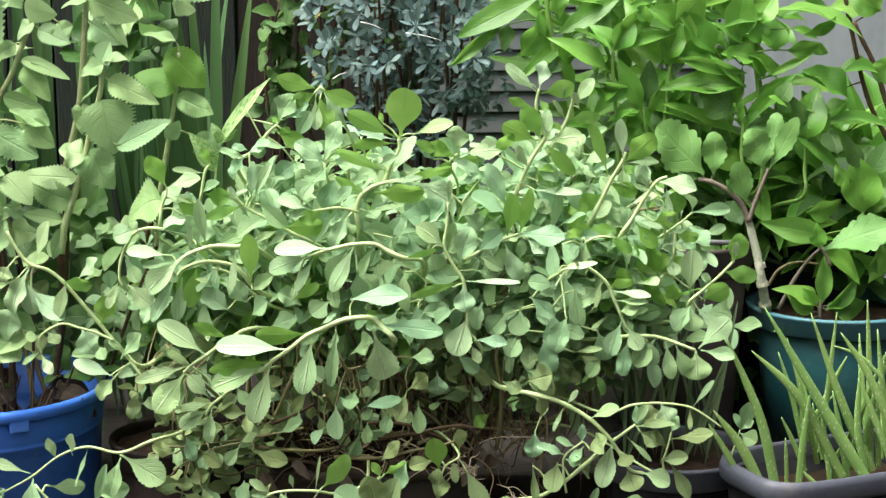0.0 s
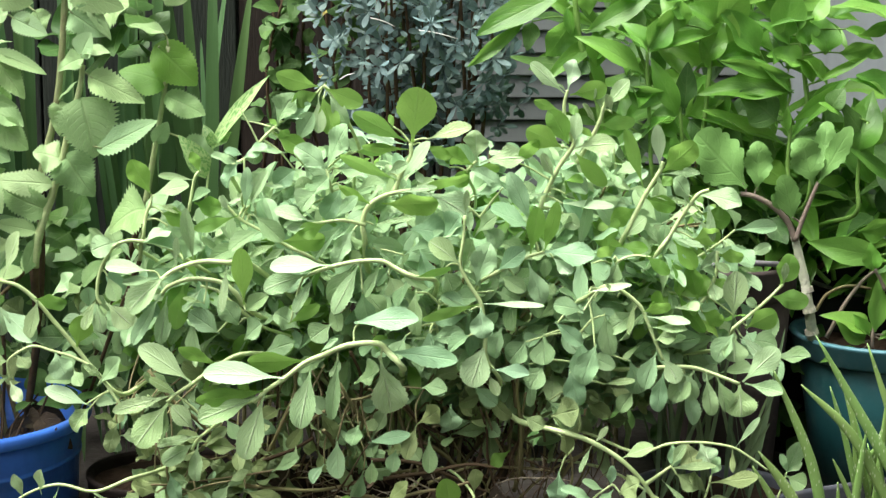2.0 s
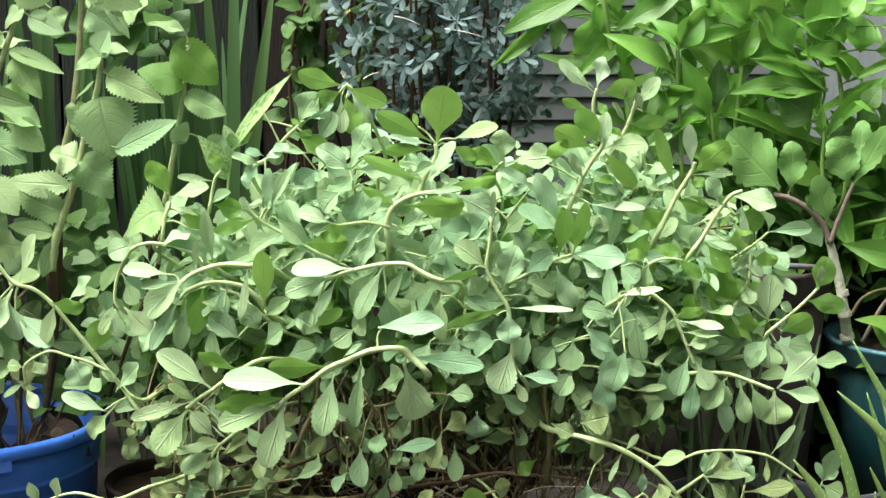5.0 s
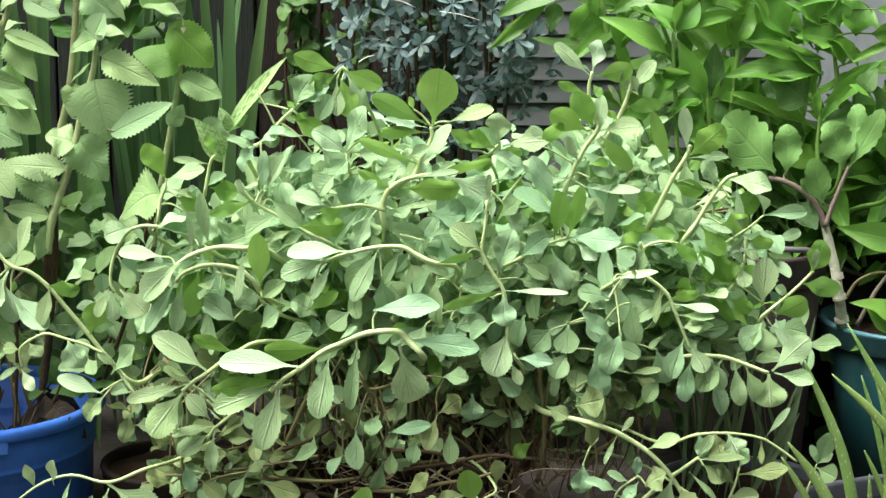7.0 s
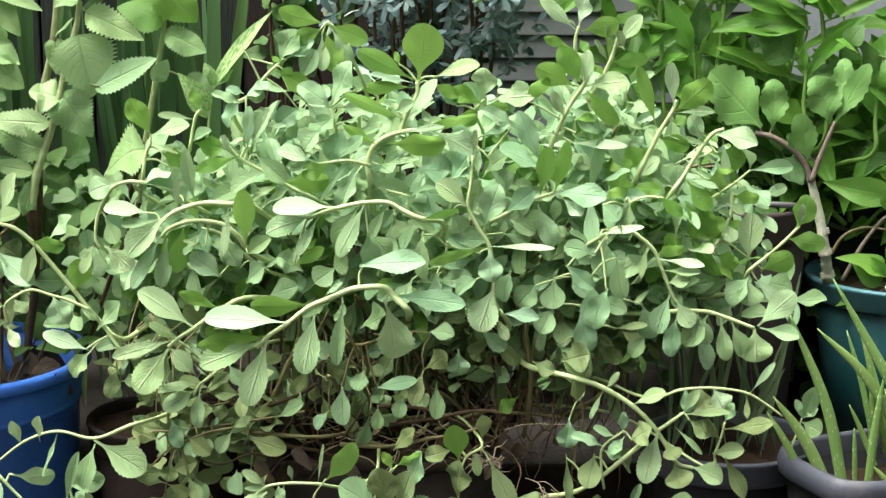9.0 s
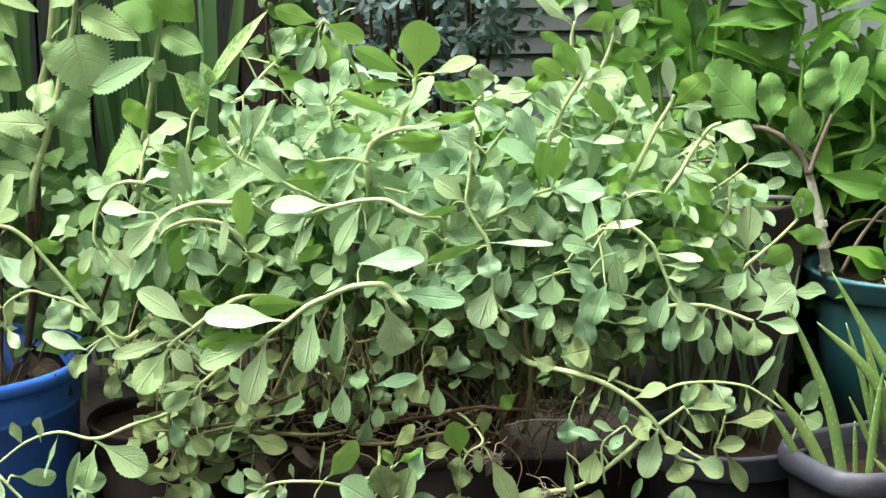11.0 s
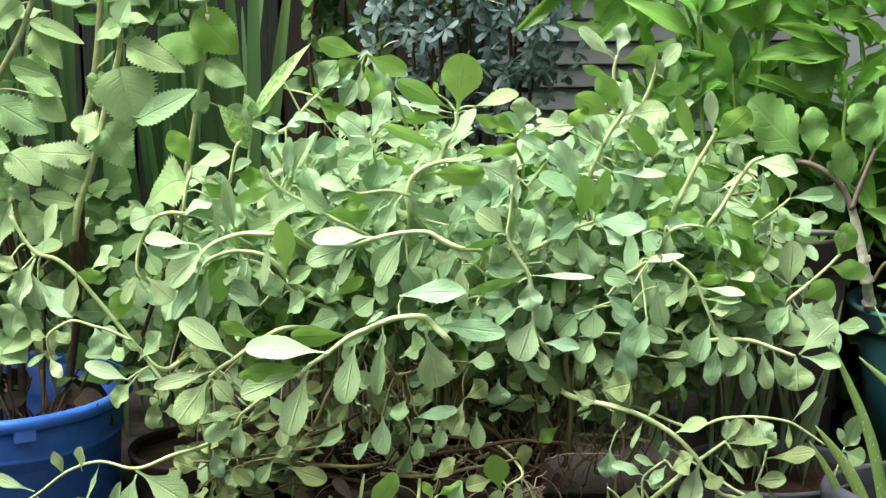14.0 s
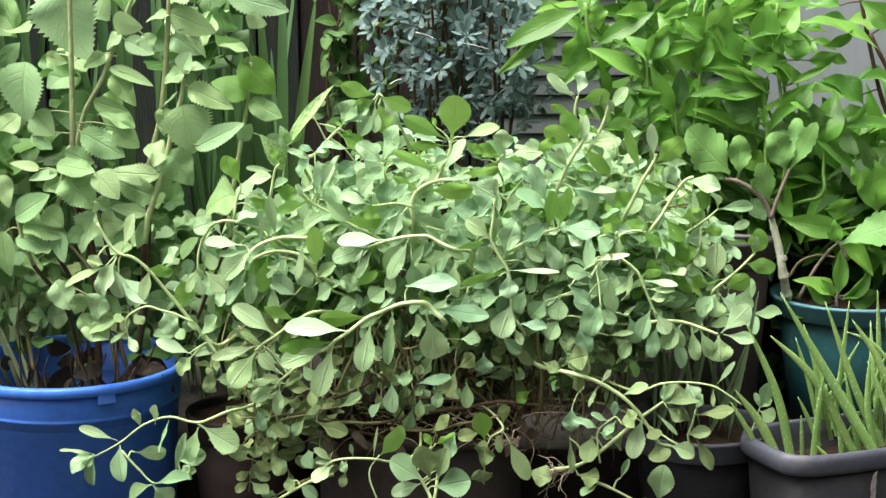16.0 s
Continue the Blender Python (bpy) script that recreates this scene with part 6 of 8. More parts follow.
        for k in range(3, len(path)):
            if rng.random() < 0.75:
                for s in (1, -1):
                    d = Vector((s * rng.uniform(0.5, 1.0), rng.uniform(-0.7, 0.1), rng.uniform(-0.7, 0.6))).normalized()
                    n = rng.uniform(0.022, 0.045)
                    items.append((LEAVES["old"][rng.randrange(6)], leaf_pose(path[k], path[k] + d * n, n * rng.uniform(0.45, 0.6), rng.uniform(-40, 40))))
    place_items(bush, items, 0)


fill_bush()


def straggle(rng, start, way, long, kinks, sway):
    """A line that wanders from start along way."""
    out, p, d = [start], start, way.normalized()
    for _ in range(kinks):
        d = (d + Vector((rng.gauss(0, sway), rng.gauss(0, sway * 0.6), rng.gauss(0, sway)))).normalized()
        p = p + d * (long / kinks)
        out.append(p)
    return out


def roots():
    rng = random.Random(8)
    e = thing("root_tangle", (-0.05, -0.04, 0.28), "tangle of brown roots and bare stems over the planter's edge", "roots")
    # bare stems that rise from the bag
    for i in range(64):
        x = rng.uniform(0.03, 0.2) if i % 2 else rng.uniform(-0.26, 0.1)
        a = Vector((x, rng.uniform(-0.04, 0.06), rng.uniform(0.24, 0.3) if x > 0.08 else 0.3))
        r = rng.choice((0.0012, 0.002, 0.003))
        part("dry_stem", tube("dry_stem", straggle(rng, a, Vector((rng.uniform(-0.5, 0.5), rng.uniform(-0.3, 0.1), 1)), rng.uniform(0.1, 0.2), 4, 0.25), r, r * 0.7, (M_TWIG, M_STEM_DARK, M_STEM_DARK)[i % 3], 5, 3, 0.15), e)
    # stems that lie along the mouth of the bag
    for i in range(7):
        a = Vector((rng.uniform(-0.3, 0.05), rng.uniform(-0.09, -0.04), rng.uniform(0.285, 0.34)))
        part("dry_stem", tube("dry_stem", straggle(rng, a, Vector((1, rng.uniform(-0.1, 0.3), rng.uniform(-0.1, 0.15))), rng.uniform(0.14, 0.26), 5, 0.14), 0.0026, 0.0018, M_TWIG if i % 2 else M_STEM_DARK, 6, 3, 0.2), e)
    # litter of fine roots and dead leaves over the soil
    for i in range(70):
        a = Vector((rng.uniform(-0.22, 0.1), rng.uniform(-0.09, 0.03), rng.uniform(0.27, 0.315)))
        r = rng.choice((0.0006, 0.001, 0.0016))
        part("root", tube("root", straggle(rng, a, Vector((rng.uniform(-1, 1), -0.2, rng.uniform(-0.4, 0.5))), rng.uniform(0.04, 0.1), 5, 0.45), r, r * 0.5, (M_TWIG, M_STEM_DARK, M_TWIG, M_ROOT)[i % 4] if i % 8 else M_ROOT, 5, 3), e)
    for i in range(36):
        b = Vector((rng.uniform(-0.25, 0.12), rng.uniform(-0.1, 0.02), rng.uniform(0.265, 0.31)))
        t = b + Vector((rng.uniform(-0.03, 0.03), rng.uniform(-0.03, 0.0), rng.uniform(-0.03, 0.02)))
        leaf_on(e, "dead", b, t, rng.uniform(0.014, 0.026), rng.uniform(-60, 60))
    # fine roots that hang over its edge and in the gap beside it
    for i in range(78):
        gap = i % 2
        a = Vector((rng.uniform(0.1, 0.26) if gap else rng.uniform(-0.27, 0.1), rng.uniform(-0.06, 0.05), rng.uniform(0.28, 0.36)))
        r = rng.choice((0.0006, 0.0008, 0.0014))
        part("root", tube("root", straggle(rng, a, Vector((rng.uniform(-0.6, 0.6), -0.15, -1)), rng.uniform(0.04, 0.13 if gap else 0.07), 5, 0.4), r, r * 0.4, M_ROOT if i % 5 == 0 else M_TWIG, 5, 3), e)
    # pale roots on the end of the trailing stem, and where a shoot has rooted over the lip
    for tip, count in ((Vector((0.152, -0.122, 0.232)), 26), (Vector((0.075, -0.122, 0.285)), 16)):
        for i in range(count):
            a = tip + Vector((rng.uniform(-0.012, 0.02), 0, rng.uniform(-0.004, 0.004)))
            part("root", tube("root", straggle(rng, a, Vector((rng.uniform(-1, 0.15), rng.uniform(-0.4, 0.4), rng.uniform(-0.9, 0.45))), rng.uniform(0.02, 0.055), 5, 0.35), 0.001, 0.0004, M_ROOT, 5, 3), e)


roots()

# -- the fuzzy-leaved plant in the blue bucket --
coleus = thing("leafy_herb", (-0.622, 0.10, 0.30), "tall leafy herb with scalloped fuzzy yellow-green leaves in the blue bucket", "plant")
part("stem", tube("stem", [(-0.561, 0.120, 0.245), (-0.522, 0.100, 0.445), (-0.503, 0.020, 0.569)], 0.0046, 0.0061, M_TWIG, knots=0.1), coleus)
shoot(coleus, M_STEM_TAN, [(-0.503, 0.020, 0.569), (-0.495, 0.020, 0.611), (-0.477, 0.020, 0.661), (-0.462, 0.020, 0.706), (-0.451, 0.020, 0.751), (-0.436, 0.020, 0.800), (-0.431, 0.020, 0.831)], 0.0062, 0.0035, [
    (-0.458, 0.018, 0.717, -0.424, 0.006, 0.664, 0.053, "fuzzy"),
    (-0.474, 0.018, 0.678, -0.552, 0.006, 0.687, 0.032, "fuzzy"),
    (-0.481, 0.018, 0.645, -0.546, 0.006, 0.668, 0.043, "soft"),
    (-0.498, 0.018, 0.617, -0.551, 0.006, 0.631, 0.023, "fuzzy"),
    (-0.434, 0.018, 0.790, -0.415, 0.006, 0.716, 0.074, "soft"),
    (-0.416, 0.018, 0.722, -0.336, 0.006, 0.762, 0.035, "fuzzy"),
    (-0.430, 0.018, 0.841, -0.461, 0.006, 0.830, 0.025, "fuzzy"),
    (-0.429, 0.018, 0.847, -0.399, 0.006, 0.856, 0.021, "fuzzy"),
    (-0.433, 0.018, 0.843, -0.417, 0.006, 0.873, 0.034, "fuzzy"),
    (-0.424, 0.018, 0.817, -0.353, 0.006, 0.787, 0.037, "fuzzy"),
    (-0.461, 0.018, 0.710, -0.492, 0.006, 0.726, 0.044, "fuzzy"),
    (-0.499, 0.018, 0.606, -0.510, 0.006, 0.563, 0.023, "soft")])
part("stem", tube("stem", [(-0.560, 0.120, 0.245), (-0.519, 0.120, 0.502), (-0.499, 0.060, 0.682)], 0.0041, 0.0054, M_TWIG, knots=0.1), coleus)
shoot(coleus, M_STEM_TAN, [(-0.499, 0.060, 0.682), (-0.486, 0.060, 0.728), (-0.475, 0.060, 0.773), (-0.466, 0.060, 0.836), (-0.460, 0.060, 0.899), (-0.453, 0.060, 0.978)], 0.0055, 0.0040, [
    (-0.455, 0.058, 0.932, -0.381, 0.046, 0.901, 0.045, "soft"),
    (-0.455, 0.058, 0.929, -0.491, 0.046, 0.926, 0.020, "fuzzy"),
    (-0.452, 0.058, 0.897, -0.409, 0.046, 0.867, 0.038, "soft"),
    (-0.429, 0.058, 0.907, -0.398, 0.046, 0.864, 0.018, "fuzzy"),
    (-0.474, 0.058, 0.782, -0.444, 0.046, 0.810, 0.007, "fuzzy"),
    (-0.470, 0.058, 0.782, -0.469, 0.046, 0.738, 0.027, "soft"),
    (-0.455, 0.058, 0.952, -0.412, 0.046, 0.970, 0.040, "fuzzy")])
part("stem", tube("stem", [(-0.609, 0.120, 0.245), (-0.606, 0.120, 0.488), (-0.622, 0.060, 0.655)], 0.0037, 0.0049, M_TWIG, knots=0.1), coleus)
shoot(coleus, M_STEM_TAN, [(-0.622, 0.060, 0.655), (-0.610, 0.060, 0.728), (-0.595, 0.060, 0.778), (-0.569, 0.060, 0.823), (-0.552, 0.060, 0.864), (-0.532, 0.060, 0.912), (-0.508, 0.060, 0.970)], 0.0050, 0.0034, [
    (-0.527, 0.058, 0.889, -0.480, 0.046, 0.868, 0.029, "fuzzy"),
    (-0.553, 0.058, 0.846, -0.483, 0.046, 0.820, 0.023, "fuzzy"),
    (-0.549, 0.058, 0.837, -0.513, 0.046, 0.786, 0.034, "soft"),
    (-0.545, 0.058, 0.922, -0.497, 0.046, 0.909, 0.038, "soft"),
    (-0.637, 0.058, 0.975, -0.597, 0.046, 0.860, 0.095, "fuzzy"),
    (-0.561, 0.058, 0.868, -0.591, 0.046, 0.847, 0.023, "soft"),
    (-0.582, 0.058, 0.792, -0.522, 0.046, 0.775, 0.027, "soft"),
    (-0.533, 0.058, 0.899, -0.558, 0.046, 0.882, 0.022, "fuzzy"),
    (-0.497, 0.058, 0.899, -0.487, 0.046, 0.873, 0.031, "soft")])
part("stem", tube("stem", [(-0.606, 0.120, 0.245), (-0.600, 0.105, 0.509), (-0.614, 0.030, 0.696)], 0.0037, 0.0049, M_TWIG, knots=0.1), coleus)
shoot(coleus, M_STEM_TAN, [(-0.614, 0.030, 0.696), (-0.610, 0.030, 0.777), (-0.608, 0.030, 0.866), (-0.605, 0.030, 1.007)], 0.0050, 0.0036, [
    (-0.679, 0.028, 0.858, -0.693, 0.016, 0.767, 0.089, "fuzzy"),
    (-0.647, 0.028, 0.867, -0.612, 0.016, 0.857, 0.023, "soft"),
    (-0.598, 0.028, 0.747, -0.529, 0.016, 0.710, 0.044, "fuzzy"),
    (-0.511, 0.028, 0.754, -0.564, 0.016, 0.780, 0.027, "fuzzy"),
    (-0.542, 0.028, 0.757, -0.504, 0.016, 0.723, 0.041, "soft"),
    (-0.624, 0.028, 0.715, -0.578, 0.016, 0.698, 0.032, "soft"),
    (-0.671, 0.028, 0.778, -0.638, 0.016, 0.743, 0.044, "soft"),
    (-0.677, 0.028, 0.742, -0.642, 0.016, 0.723, 0.023, "fuzzy")])
part("stem", tube("stem", [(-0.617, 0.120, 0.245), (-0.620, 0.090, 0.443), (-0.643, 0.000, 0.565)], 0.0030, 0.0039, M_TWIG, knots=0.1), coleus)
shoot(coleus, M_STEM_TAN, [(-0.643, 0.000, 0.565), (-0.636, 0.000, 0.619), (-0.627, 0.000, 0.665), (-0.622, 0.000, 0.691)], 0.0040, 0.0030, [
    (-0.632, -0.002, 0.699, -0.570, -0.014, 0.690, 0.033, "fuzzy"),
    (-0.617, -0.002, 0.681, -0.574, -0.014, 0.632, 0.062, "fuzzy"),
    (-0.572, -0.002, 0.686, -0.532, -0.014, 0.650, 0.044, "fuzzy"),
    (-0.631, -0.002, 0.686, -0.675, -0.014, 0.680, 0.023, "fuzzy"),
    (-0.659, -0.002, 0.692, -0.702, -0.014, 0.706, 0.019, "fuzzy"),
    (-0.624, -0.002, 0.674, -0.653, -0.014, 0.662, 0.035, "fuzzy"),
    (-0.570, -0.002, 0.646, -0.548, -0.014, 0.630, 0.025, "fuzzy")])
part("stem", tube("stem", [(-0.630, 0.120, 0.245), (-0.642, 0.088, 0.430), (-0.675, -0.005, 0.539)], 0.0026, 0.0034, M_TWIG, knots=0.1), coleus)
shoot(coleus, M_STEM_TAN, [(-0.675, -0.005, 0.539), (-0.691, -0.005, 0.584), (-0.698, -0.005, 0.616)], 0.0035, 0.0025, [
    (-0.699, -0.007, 0.616, -0.642, -0.019, 0.654, 0.044, "fuzzy"),
    (-0.689, -0.007, 0.603, -0.620, -0.019, 0.606, 0.047, "fuzzy"),
    (-0.699, -0.007, 0.585, -0.642, -0.019, 0.567, 0.039, "fuzzy"),
    (-0.636, -0.007, 0.595, -0.624, -0.019, 0.545, 0.026, "fuzzy"),
    (-0.719, -0.007, 0.684, -0.707, -0.019, 0.634, 0.030, "fuzzy"),
    (-0.721, -0.007, 0.594, -0.715, -0.019, 0.523, 0.040, "fuzzy"),
    (-0.652, -0.007, 0.630, -0.624, -0.019, 0.605, 0.035, "fuzzy")])
part("stem", tube("stem", [(-0.585, 0.120, 0.245), (-0.563, 0.090, 0.452), (-0.562, 0.000, 0.583)], 0.0023, 0.0029, M_TWIG, knots=0.1), coleus)
shoot(coleus, M_STEM_TAN, [(-0.562, 0.000, 0.583), (-0.567, 0.000, 0.605), (-0.573, 0.000, 0.626)], 0.0030, 0.0020, [
    (-0.575, -0.002, 0.625, -0.600, -0.014, 0.561, 0.044, "fuzzy"),
    (-0.591, -0.002, 0.629, -0.548, -0.014, 0.644, 0.018, "soft"),
    (-0.565, -0.002, 0.610, -0.527, -0.014, 0.603, 0.039, "soft"),
    (-0.592, -0.002, 0.601, -0.617, -0.014, 0.576, 0.026, "soft")])
shoot(coleus, M_STEM_TAN, [(-0.563, -0.060, 0.486), (-0.584, -0.060, 0.504), (-0.619, -0.060, 0.522)], 0.0018, 0.0012, [
    (-0.627, -0.062, 0.525, -0.608, -0.074, 0.481, 0.040, "fuzzy"),
    (-0.556, -0.062, 0.504, -0.573, -0.074, 0.465, 0.038, "fuzzy"),
    (-0.586, -0.062, 0.459, -0.547, -0.074, 0.435, 0.045, "fuzzy"),
    (-0.588, -0.062, 0.505, -0.597, -0.074, 0.475, 0.026, "soft"),
    (-0.537, -0.062, 0.466, -0.586, -0.074, 0.444, 0.028, "fuzzy"),
    (-0.553, -0.062, 0.500, -0.526, -0.074, 0.475, 0.022, "soft"),
    (-0.594, -0.062, 0.469, -0.566, -0.074, 0.449, 0.029, "fuzzy")])
part("stem", tube("stem", [(-0.508, 0.120, 0.245), (-0.428, 0.140, 0.480), (-0.369, 0.100, 0.638)], 0.0034, 0.0044, M_TWIG, knots=0.1), coleus)
shoot(coleus, M_STEM_TAN, [(-0.369, 0.100, 0.638), (-0.360, 0.100, 0.685), (-0.350, 0.100, 0.736), (-0.339, 0.100, 0.795), (-0.333, 0.100, 0.850)], 0.0045, 0.0030, [
    (-0.350, 0.098, 0.852, -0.295, 0.086, 0.804, 0.056, "fresh"),
    (-0.337, 0.098, 0.799, -0.387, 0.086, 0.830, 0.052, "fresh"),
    (-0.339, 0.098, 0.786, -0.285, 0.086, 0.763, 0.035, "fuzzy"),
    (-0.354, 0.098, 0.722, -0.334, 0.086, 0.751, 0.022, "soft"),
    (-0.313, 0.098, 0.726, -0.276, 0.086, 0.705, 0.033, "soft"),
    (-0.370, 0.098, 0.958, -0.270, 0.086, 0.931, 0.040, "soft"),
    (-0.337, 0.098, 0.868, -0.380, 0.086, 0.883, 0.018, "fuzzy"),
    (-0.340, 0.098, 0.922, -0.307, 0.086, 0.909, 0.027, "soft")])
part("stem", tube("stem", [(-0.504, 0.120, 0.245), (-0.422, 0.080, 0.453), (-0.359, -0.020, 0.585)], 0.0023, 0.0029, M_TWIG, knots=0.1), coleus)
shoot(coleus, M_STEM_TAN, [(-0.359, -0.020, 0.585), (-0.355, -0.020, 0.617), (-0.349, -0.020, 0.648)], 0.0030, 0.0024, [
    (-0.349, -0.022, 0.652, -0.395, -0.034, 0.649, 0.063, "fuzzy"),
    (-0.348, -0.022, 0.648, -0.318, -0.034, 0.677, 0.026, "fuzzy")])


def fill_coleus():
    rng = random.Random(21)
    items = []
    # inner leaves, mostly the dark vine kind: shade put in by colour
    for i in range(56):
        p = Vector((rng.uniform(-0.88, -0.36), rng.uniform(0.15, 0.36), rng.uniform(0.5, 0.98)))
        fill_shoot(items, "vine" if i % 3 else "fuzzy", rng, p, Vector((rng.uniform(-0.4, 0.4), -0.4, rng.uniform(0.3, 1))), rng.choice((1, 2)), rng.uniform(0.05, 0.085), rng.uniform(0.045, 0.07), 1.0)
        if i % 17 == 0:
            foot = Vector((-0.622 + rng.uniform(-0.09, 0.09), 0.1 + rng.uniform(-0.06, 0.08), 0.29))
            part("stem", tube("stem", [foot, foot.lerp(p, 0.5) + Vector((rng.uniform(-0.03, 0.03), 0.02, 0.03)), p], 0.004, 0.0025, M_STEM_DARK, 7, 5), coleus)
    for i in range(34):
        p = Vector((rng.uniform(-0.82, -0.42), rng.uniform(0.12, 0.3), rng.uniform(0.42, 0.56)))
        fill_shoot(items, "fuzzy", rng, p, Vector((rng.uniform(-0.4, 0.4), -0.4, rng.uniform(0, 1))), 1, rng.uniform(0.03, 0.05), rng.uniform(0.025, 0.04), 1.0)
    # small leaves low over the bucket, in darker kinds that carry its shade
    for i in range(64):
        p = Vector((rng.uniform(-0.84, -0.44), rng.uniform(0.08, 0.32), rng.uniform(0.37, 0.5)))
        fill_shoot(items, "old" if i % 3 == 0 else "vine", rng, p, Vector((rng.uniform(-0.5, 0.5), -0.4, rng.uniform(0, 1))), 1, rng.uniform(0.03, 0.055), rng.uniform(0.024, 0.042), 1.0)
    # leaves added out of view on the left to keep sun off the bucket
    for i in range(34):
        p = Vector((rng.uniform(-1.02, -0.82), rng.uniform(0.0, 0.3), rng.uniform(0.45, 1.0)))
        fill_shoot(items, "fuzzy", rng, p, Vector((rng.uniform(-0.5, 0.5), -0.4, rng.uniform(0.3, 1))), rng.choice((1, 2)), rng.uniform(0.06, 0.1), rng.uniform(0.05, 0.08), 1.0)
        if i % 10 == 0:
            foot = Vector((-0.72 + rng.uniform(-0.05, 0.05), 0.1 + rng.uniform(-0.06, 0.08), 0.3))
            part("stem", tube("stem", [foot, foot.lerp(p, 0.5) + Vector((0, 0.02, 0.05)), p], 0.004, 0.0025, M_STEM_TAN, 7, 5), coleus)
    place_items(coleus, items, 90)
    # leaves with shade in their colour, dead leaves and twigs low over the soil
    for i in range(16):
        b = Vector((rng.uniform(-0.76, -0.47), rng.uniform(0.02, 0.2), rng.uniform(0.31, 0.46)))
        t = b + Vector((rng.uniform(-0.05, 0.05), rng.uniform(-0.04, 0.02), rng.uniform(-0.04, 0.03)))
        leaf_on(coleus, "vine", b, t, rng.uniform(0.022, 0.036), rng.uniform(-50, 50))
    for i in range(28):
        b = Vector((-0.644 + rng.uniform(-0.13, 0.13), 0.1 + rng.uniform(-0.06, 0.13), rng.uniform(0.262, 0.37)))
        t = b + Vector((rng.uniform(-0.04, 0.04), rng.uniform(-0.04, 0.02), rng.uniform(-0.04, 0.02)))
        leaf_on(coleus, "dead", b, t, rng.uniform(0.022, 0.036), rng.uniform(-60, 60))
    for i in range(28):
        b = Vector((-0.63 + rng.uniform(-0.1, 0.1), 0.1 + rng.uniform(-0.09, 0.09), 0.24))
        part("twig", tube("twig", straggle(rng, b, Vector((rng.uniform(-0.6, 0.6), rng.uniform(-0.3, 0.3), 1)), rng.uniform(0.1, 0.24), 5, 0.25), 0.0022, 0.0012, M_TWIG, 5, 3), coleus)


fill_coleus()

# -- plants behind --
strap_plant = thing("strap_leaf_plant", (-0.5, 0.55, 0.18), "dark green strap-leaved plant standing against the boards", "plant")


def fill_straps():
    rng = random.Random(31)
    for i in range(84):
        b = Vector((rng.uniform(-1.05, -0.3), rng.uniform(0.42, 0.62), 0.18))
        t = b + Vector((rng.uniform(-0.12, 0.12), rng.uniform(-0.08, 0.08), rng.uniform(0.55, 0.9)))
        leaf_on(strap_plant, "strap", b, t, rng.uniform(0.018, 0.03), rng.uniform(-50, 50))


fill_straps()

variegated = thing("variegated_plant", (-0.33, 0.22, 0.18), "plant with a pointed green leaf speckled in cream", "plant")
sprig(variegated, "varieg", M_STEM, [(-0.288, 0.100, 0.647), (-0.282, 0.100, 0.694), (-0.277, 0.100, 0.717)], 0.0018, 0.0014, [
    (-0.281, 0.098, 0.710, -0.207, 0.095, 0.817, 0.025, 0),
    (-0.287, 0.098, 0.675, -0.310, 0.072, 0.734, 0.033, 20)])

vine = thing("climbing_vine", (-0.2, 0.78, 0.18), "thin woody vine with small green leaves climbing the boards", "vine")


def fill_vine():
    rng = random.Random(41)
    for i in range(16):
        x = rng.uniform(-0.36, 0.02)
        foot = Vector((x, rng.uniform(0.7, 0.85), 0.18))
        pts = [foot + Vector((rng.uniform(-0.035, 0.035), rng.uniform(-0.03, 0.03), 0.2 * k)) for k in range(6)]
        part("stem", tube("stem", pts, 0.004, 0.002, M_TWIG, 6, 4), vine)
        for k in range(24):
            b = pts[rng.randrange(3, 6)] + Vector((0, -0.01, rng.uniform(-0.1, 0.1)))
            t = b + Vector((rng.uniform(-0.045, 0.045), rng.uniform(-0.04, 0), rng.uniform(-0.045, 0.02)))
            leaf_on(vine, "yellow" if rng.random() < 0.015 else "vine", b, t, rng.uniform(0.018, 0.036), rng.uniform(-30, 30))


fill_vine()

blue_shrub = thing("blue_grey_shrub", (0.0, 0.62, 0.18), "blue-grey shrub of many small lobed leaves", "shrub")


